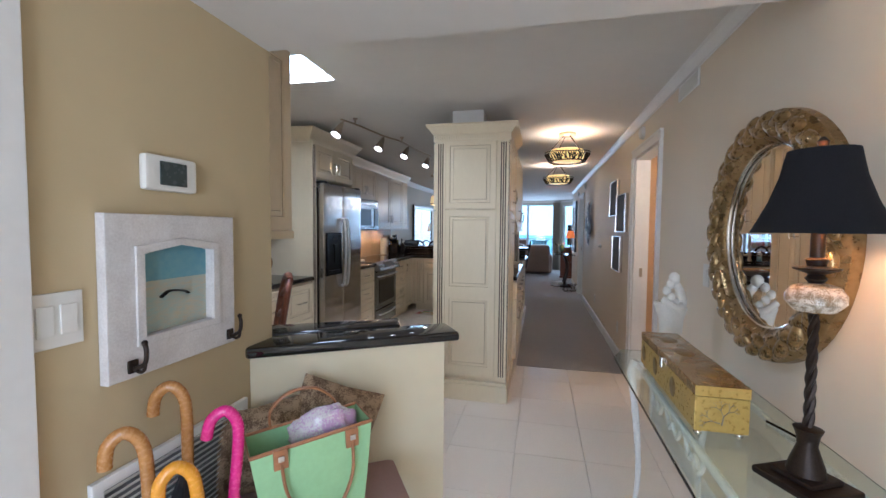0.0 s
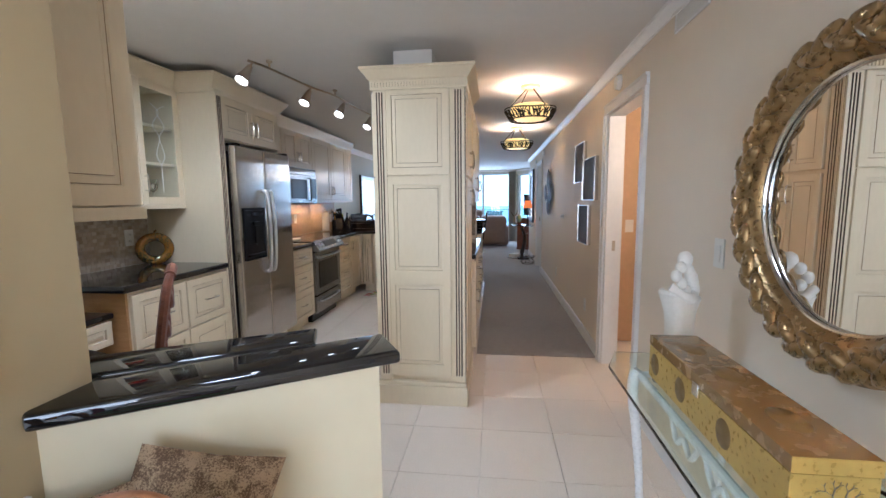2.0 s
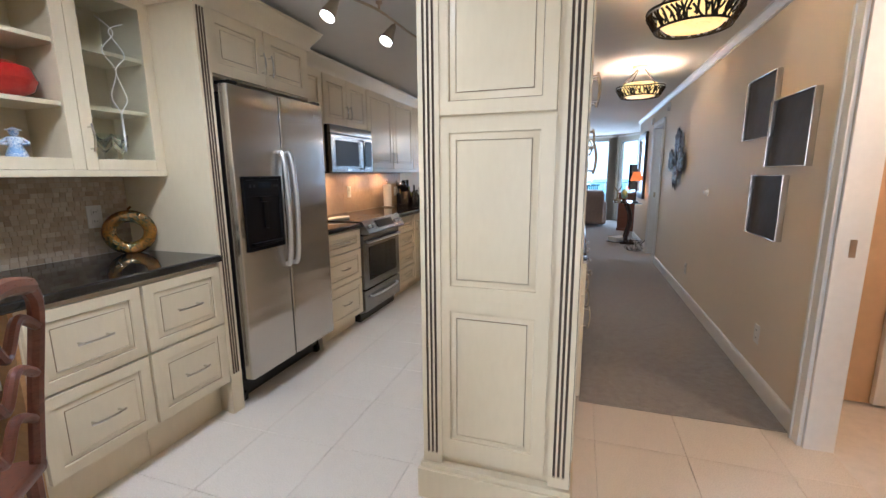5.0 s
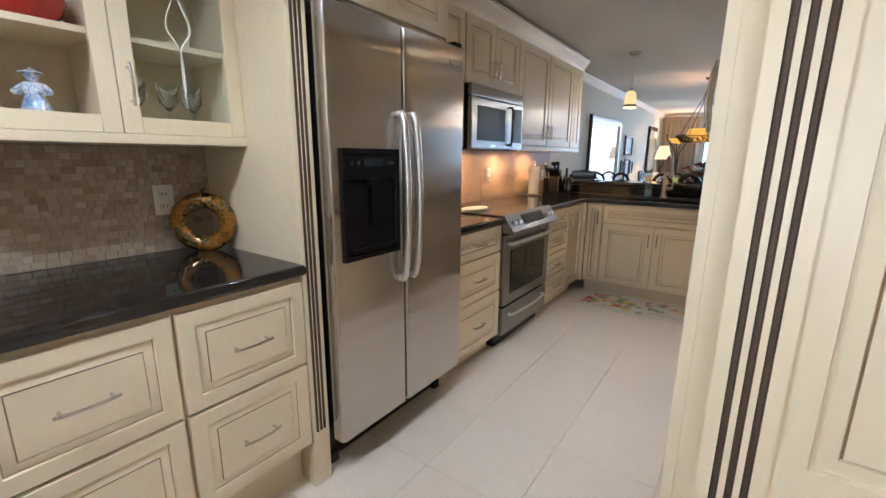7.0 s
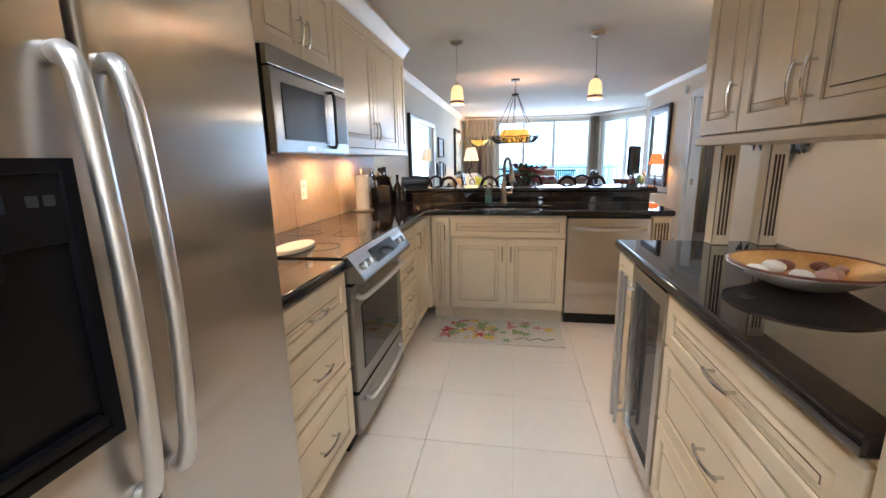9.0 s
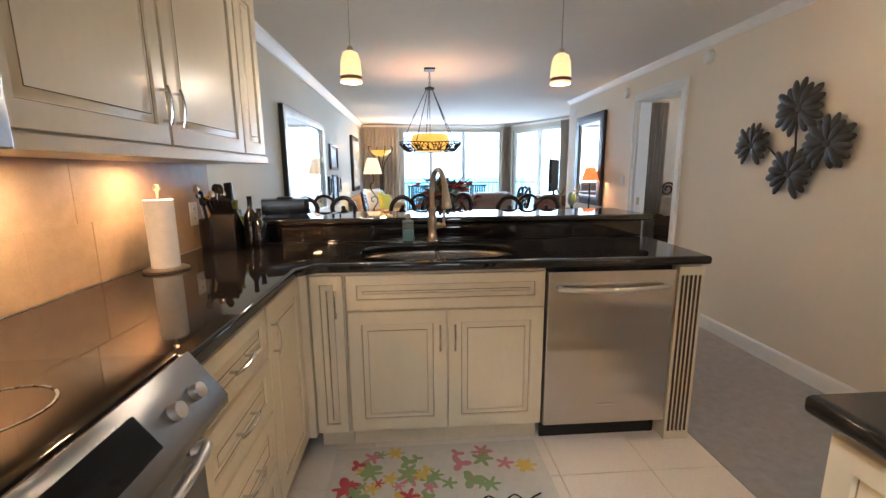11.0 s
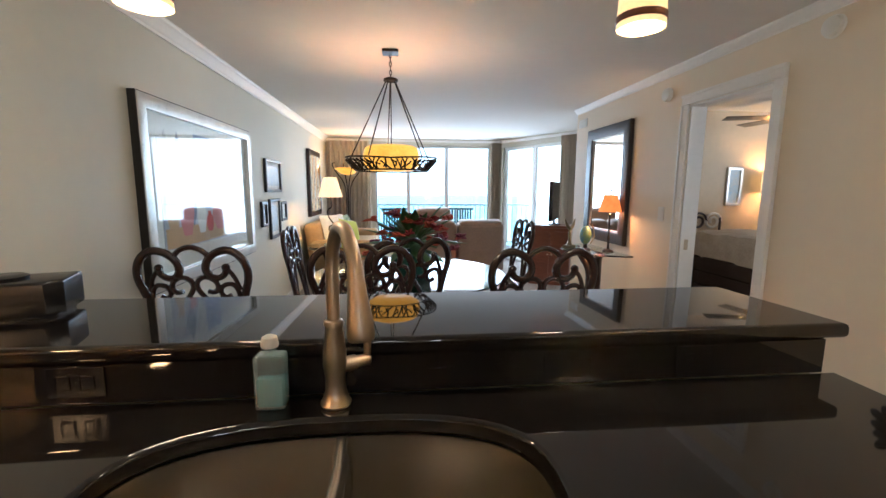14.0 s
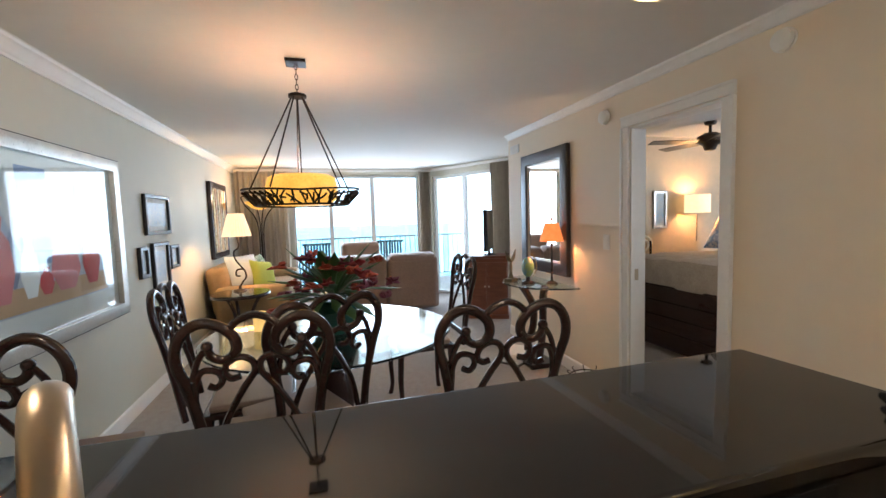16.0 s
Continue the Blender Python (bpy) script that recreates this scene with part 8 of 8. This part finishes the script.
part("scroll_stem", tube(B(), spline([(0.06, 0, 0.23), (-0.03, 0, 0.36), (-0.04, 0, 0.45), (0.01, 0, 0.5), (0.0, 0, 0.62)], 6), 0.009, 8), IRON, tl)
bm = B()
prof = [(0.15, 0.62), (0.12, 0.74), (0.08, 0.875)]
lathe(bm, prof, 60)
for i, v in enumerate(bm.verts):
    k = 1 + 0.02 * (1 if i % 2 else -1)
    v.co.x *= k
    v.co.y *= k
lathe(bm, [(r - 0.006, z) for r, z in prof][::-1], 30)
part("shade", bm, SHADEW, tl, "glowing cream pleated shade")
point_light("table_lamp_bulb", (-2.0, 12.55, 1.32), 9, (1.0, 0.66, 0.32), 0.05)
fl2 = thing("torchiere", pose(-1.98, 14.3, 0), "iron floor lamp with an amber glass bowl, lit", "floor lamp")
part("base", lathe(B(), [(0, 0.004), (0.16, 0.004), (0.15, 0.03), (0.03, 0.05), (0, 0.05)], 28), IRON, fl2)
for k in range(4):
    a = k * 1.5708 + 0.4
    part("stem", tube(B(), spline([(0.02 * math.cos(a), 0.02 * math.sin(a), 0.04), (0.03 * math.cos(a), 0.03 * math.sin(a), 0.8), (0.05 * math.cos(a), 0.05 * math.sin(a), 1.4), (0.22 * math.cos(a), 0.22 * math.sin(a), 1.68), (0.26 * math.cos(a), 0.26 * math.sin(a), 1.78), (0.22 * math.cos(a), 0.22 * math.sin(a), 1.8)], 6), 0.009, 6), IRON, fl2)
part("glass_bowl", lathe(B(), [(0.02, 1.6), (0.12, 1.63), (0.2, 1.7), (0.21, 1.72), (0.19, 1.7), (0.1, 1.65), (0, 1.64)], 32), AMBERG, fl2, "glowing amber glass bowl")
point_light("torchiere_bulb", (-1.98, 14.3, 1.8), 8, (1.0, 0.66, 0.32), 0.06)
# ---- bedroom through the doorway ----
bd = thing("bed", pose(2.97, 10.27, 0, 0, 0, -90), "high dark wooden bed with a rumpled beige quilt", "bed")
part("footboard", bx(-0.95, 0.95, -0.87, -0.83, 0.06, 0.68, 0.006), DARKWOOD, bd)
for i in range(4):
    part("slat", bx(-0.95, 0.95, -0.888, -0.871, 0.1 + i * 0.145, 0.232 + i * 0.145, 0.006), DARKWOOD, bd)
for x in (-0.93, 0.93):
    part("side_board", bx(x - 0.018, x + 0.018, -0.829, 0.8, 0.004, 0.62, 0.006), DARKWOOD, bd)
part("headboard", bx(-0.97, 0.97, 0.8, 0.86, 0.06, 1.32, 0.02), DARKWOOD, bd)
bm = B()
box(bm, -0.905, 0.905, -0.82, 0.79, 0.3, 0.95, 0.08)
bmesh.ops.subdivide_edges(bm, edges=[e for e in bm.edges if e.calc_length() > 0.4], cuts=24, use_grid_fill=True)
for v in bm.verts:
    if v.co.z > 0.5:
        v.co.z += 0.02 * noise.noise(v.co * 5) + 0.012 * noise.noise(v.co * 14)
    if v.co.y < -0.7 and v.co.z > 0.65:
        v.co.y -= 0.05 + 0.02 * noise.noise(v.co * 7)
part("quilt", bm, BEDDING, bd, "rumpled beige quilt")
for y, k in ((10.95, 0), (10.1, 1)):
    pillow(pose(3.3, y, 1.14, 0, 0, -90) @ pose(0, 0, 0, -30, 0, 0), 0.65, 0.42, 0.18, [PORCEL, PLASTER][k], "plump bed pillow against the headboard", "bed pillows")
wlp = thing("wall_sconce", pose(3.36, 11.699, 1.42), "cream drum sconce on the bedroom wall, lit", "wall lamp")
bm = B()
lathe(bm, [(0.14, -0.1), (0.14, 0.12), (0.136, 0.12), (0.136, -0.1)], 28)
part("shade", bm, SHADEW, wlp, "glowing cream drum shade", m=pose(0, -0.18, 0.05))
part("arm", tube(B(), [(0, -0.001, 0), (0, -0.18, 0), (0, -0.18, 0.05)], 0.008, 6), NICKEL, wlp)
part("rod", tube(B(), [(0, -0.18, 0.02), (0, -0.18, -0.4)], 0.008, 6), NICKEL, wlp)
point_light("sconce_bulb", (3.36, 11.5, 1.5), 9, (1.0, 0.62, 0.28), 0.06)
framed("bedroom_picture", pose(2.96, 11.7, 1.42), 0.2, 0.46, 0.03, 0.03, SILVER, mat("beach_print", (0.35, 0.5, 0.6), 0.5, col2=(0.6, 0.55, 0.45), scale=5), "narrow silver-framed beach picture in the bedroom")
fn = thing("ceiling_fan", pose(2.85, 10.9, CEIL_Z), "dark ceiling fan with wooden blades at rest", "ceiling fan")
part("downrod", lathe(B(), [(0, 0), (0.06, 0), (0.05, -0.03), (0.015, -0.04), (0.015, -0.12), (0, -0.12)], 20), IRON, fn)
part("motor", lathe(B(), [(0, -0.11), (0.06, -0.115), (0.12, -0.15), (0.12, -0.21), (0.07, -0.24), (0.05, -0.29), (0, -0.3)], 28), IRON, fn)
for k in range(5):
    b = part("blade", bx(0.14, 0.62, -0.06, 0.06, -0.004, 0.004, 0.003), DARKWOOD, fn, m=pose(0, 0, -0.2, 0, 0, 72 * k + 20) @ pose(0, 0, 0, 10, 0, 0))
curtain(pose(1.9, 11.62, 0), 0.5, 2.25, "drawn beige curtain in the bedroom")
ac = thing("bedroom_chair", pose(2.62, 11.47, 0), "dark scroll-backed chair in the bedroom corner", "chair")
part("seat", bx(-0.22, 0.22, -0.22, 0.22, 0.42, 0.46, 0.015), DARKWOOD, ac)
for x in (-0.19, 0.19):
    for y in (-0.18, 0.18):
        part("leg", tube(B(), [(x, y, 0.004), (x, y, 0.42)], 0.018, 8), DARKWOOD, ac)
    part("back_scroll", tube(B(), scroll(x * 0.5, 1.0, 0.11, 0, 1.6, 0.2), 0.014, 8), PLASTER if x > 0 else DARKWOOD, ac)
    part("stile", tube(B(), [(x, 0.2, 0.46), (x, 0.2, 1.05)], 0.014, 8), DARKWOOD, ac)

# ---- floor tiles, last ----
TS, TY, GAP = 0.408, 0.432, 0.002
bm = B()
box(bm, 0, TS - GAP, 0, TY - GAP, -0.012, 0.0, 0.0015, seg=1)
tile_mesh = make_mesh("floor_tile", bm, TILE)
tile_floor = bpy.data.objects["floor"]


def lay(x, y, w, h):
    if w < 0.03 or h < 0.03:
        return
    if w > TS - 0.01 and h > TY - 0.01:
        me = tile_mesh
    else:
        b = B()
        box(b, 0, w - GAP, 0, h - GAP, -0.012, 0.0, 0.0015, seg=1)
        me = make_mesh("floor_tile", b, TILE)
    o = new("floor_tile", me)
    o.location, o.parent = (x, y, 0), tile_floor


for i in range(-8, 5):
    for j in range(-5, 19):
        x, y = -1.145 + (i + 2) * TS, 4.04 + (j - 9) * TY
        x1, y1 = x + TS, y + TY
        lim_x0 = XL if y >= 2.2 else -0.9
        lim_x1 = XR + 0.12 if y1 <= 4.83 + TY * 0.999 else 0.0
        if y >= 8.2:
            continue
        a, b = max(x, lim_x0), min(x1, lim_x1)
        c, d = max(y, -1.4), min(y1, 8.2)
        if y < 4.83 < y1 and a >= -0.03:
            d = 4.83
        lay(a, c, b - a, d - c)
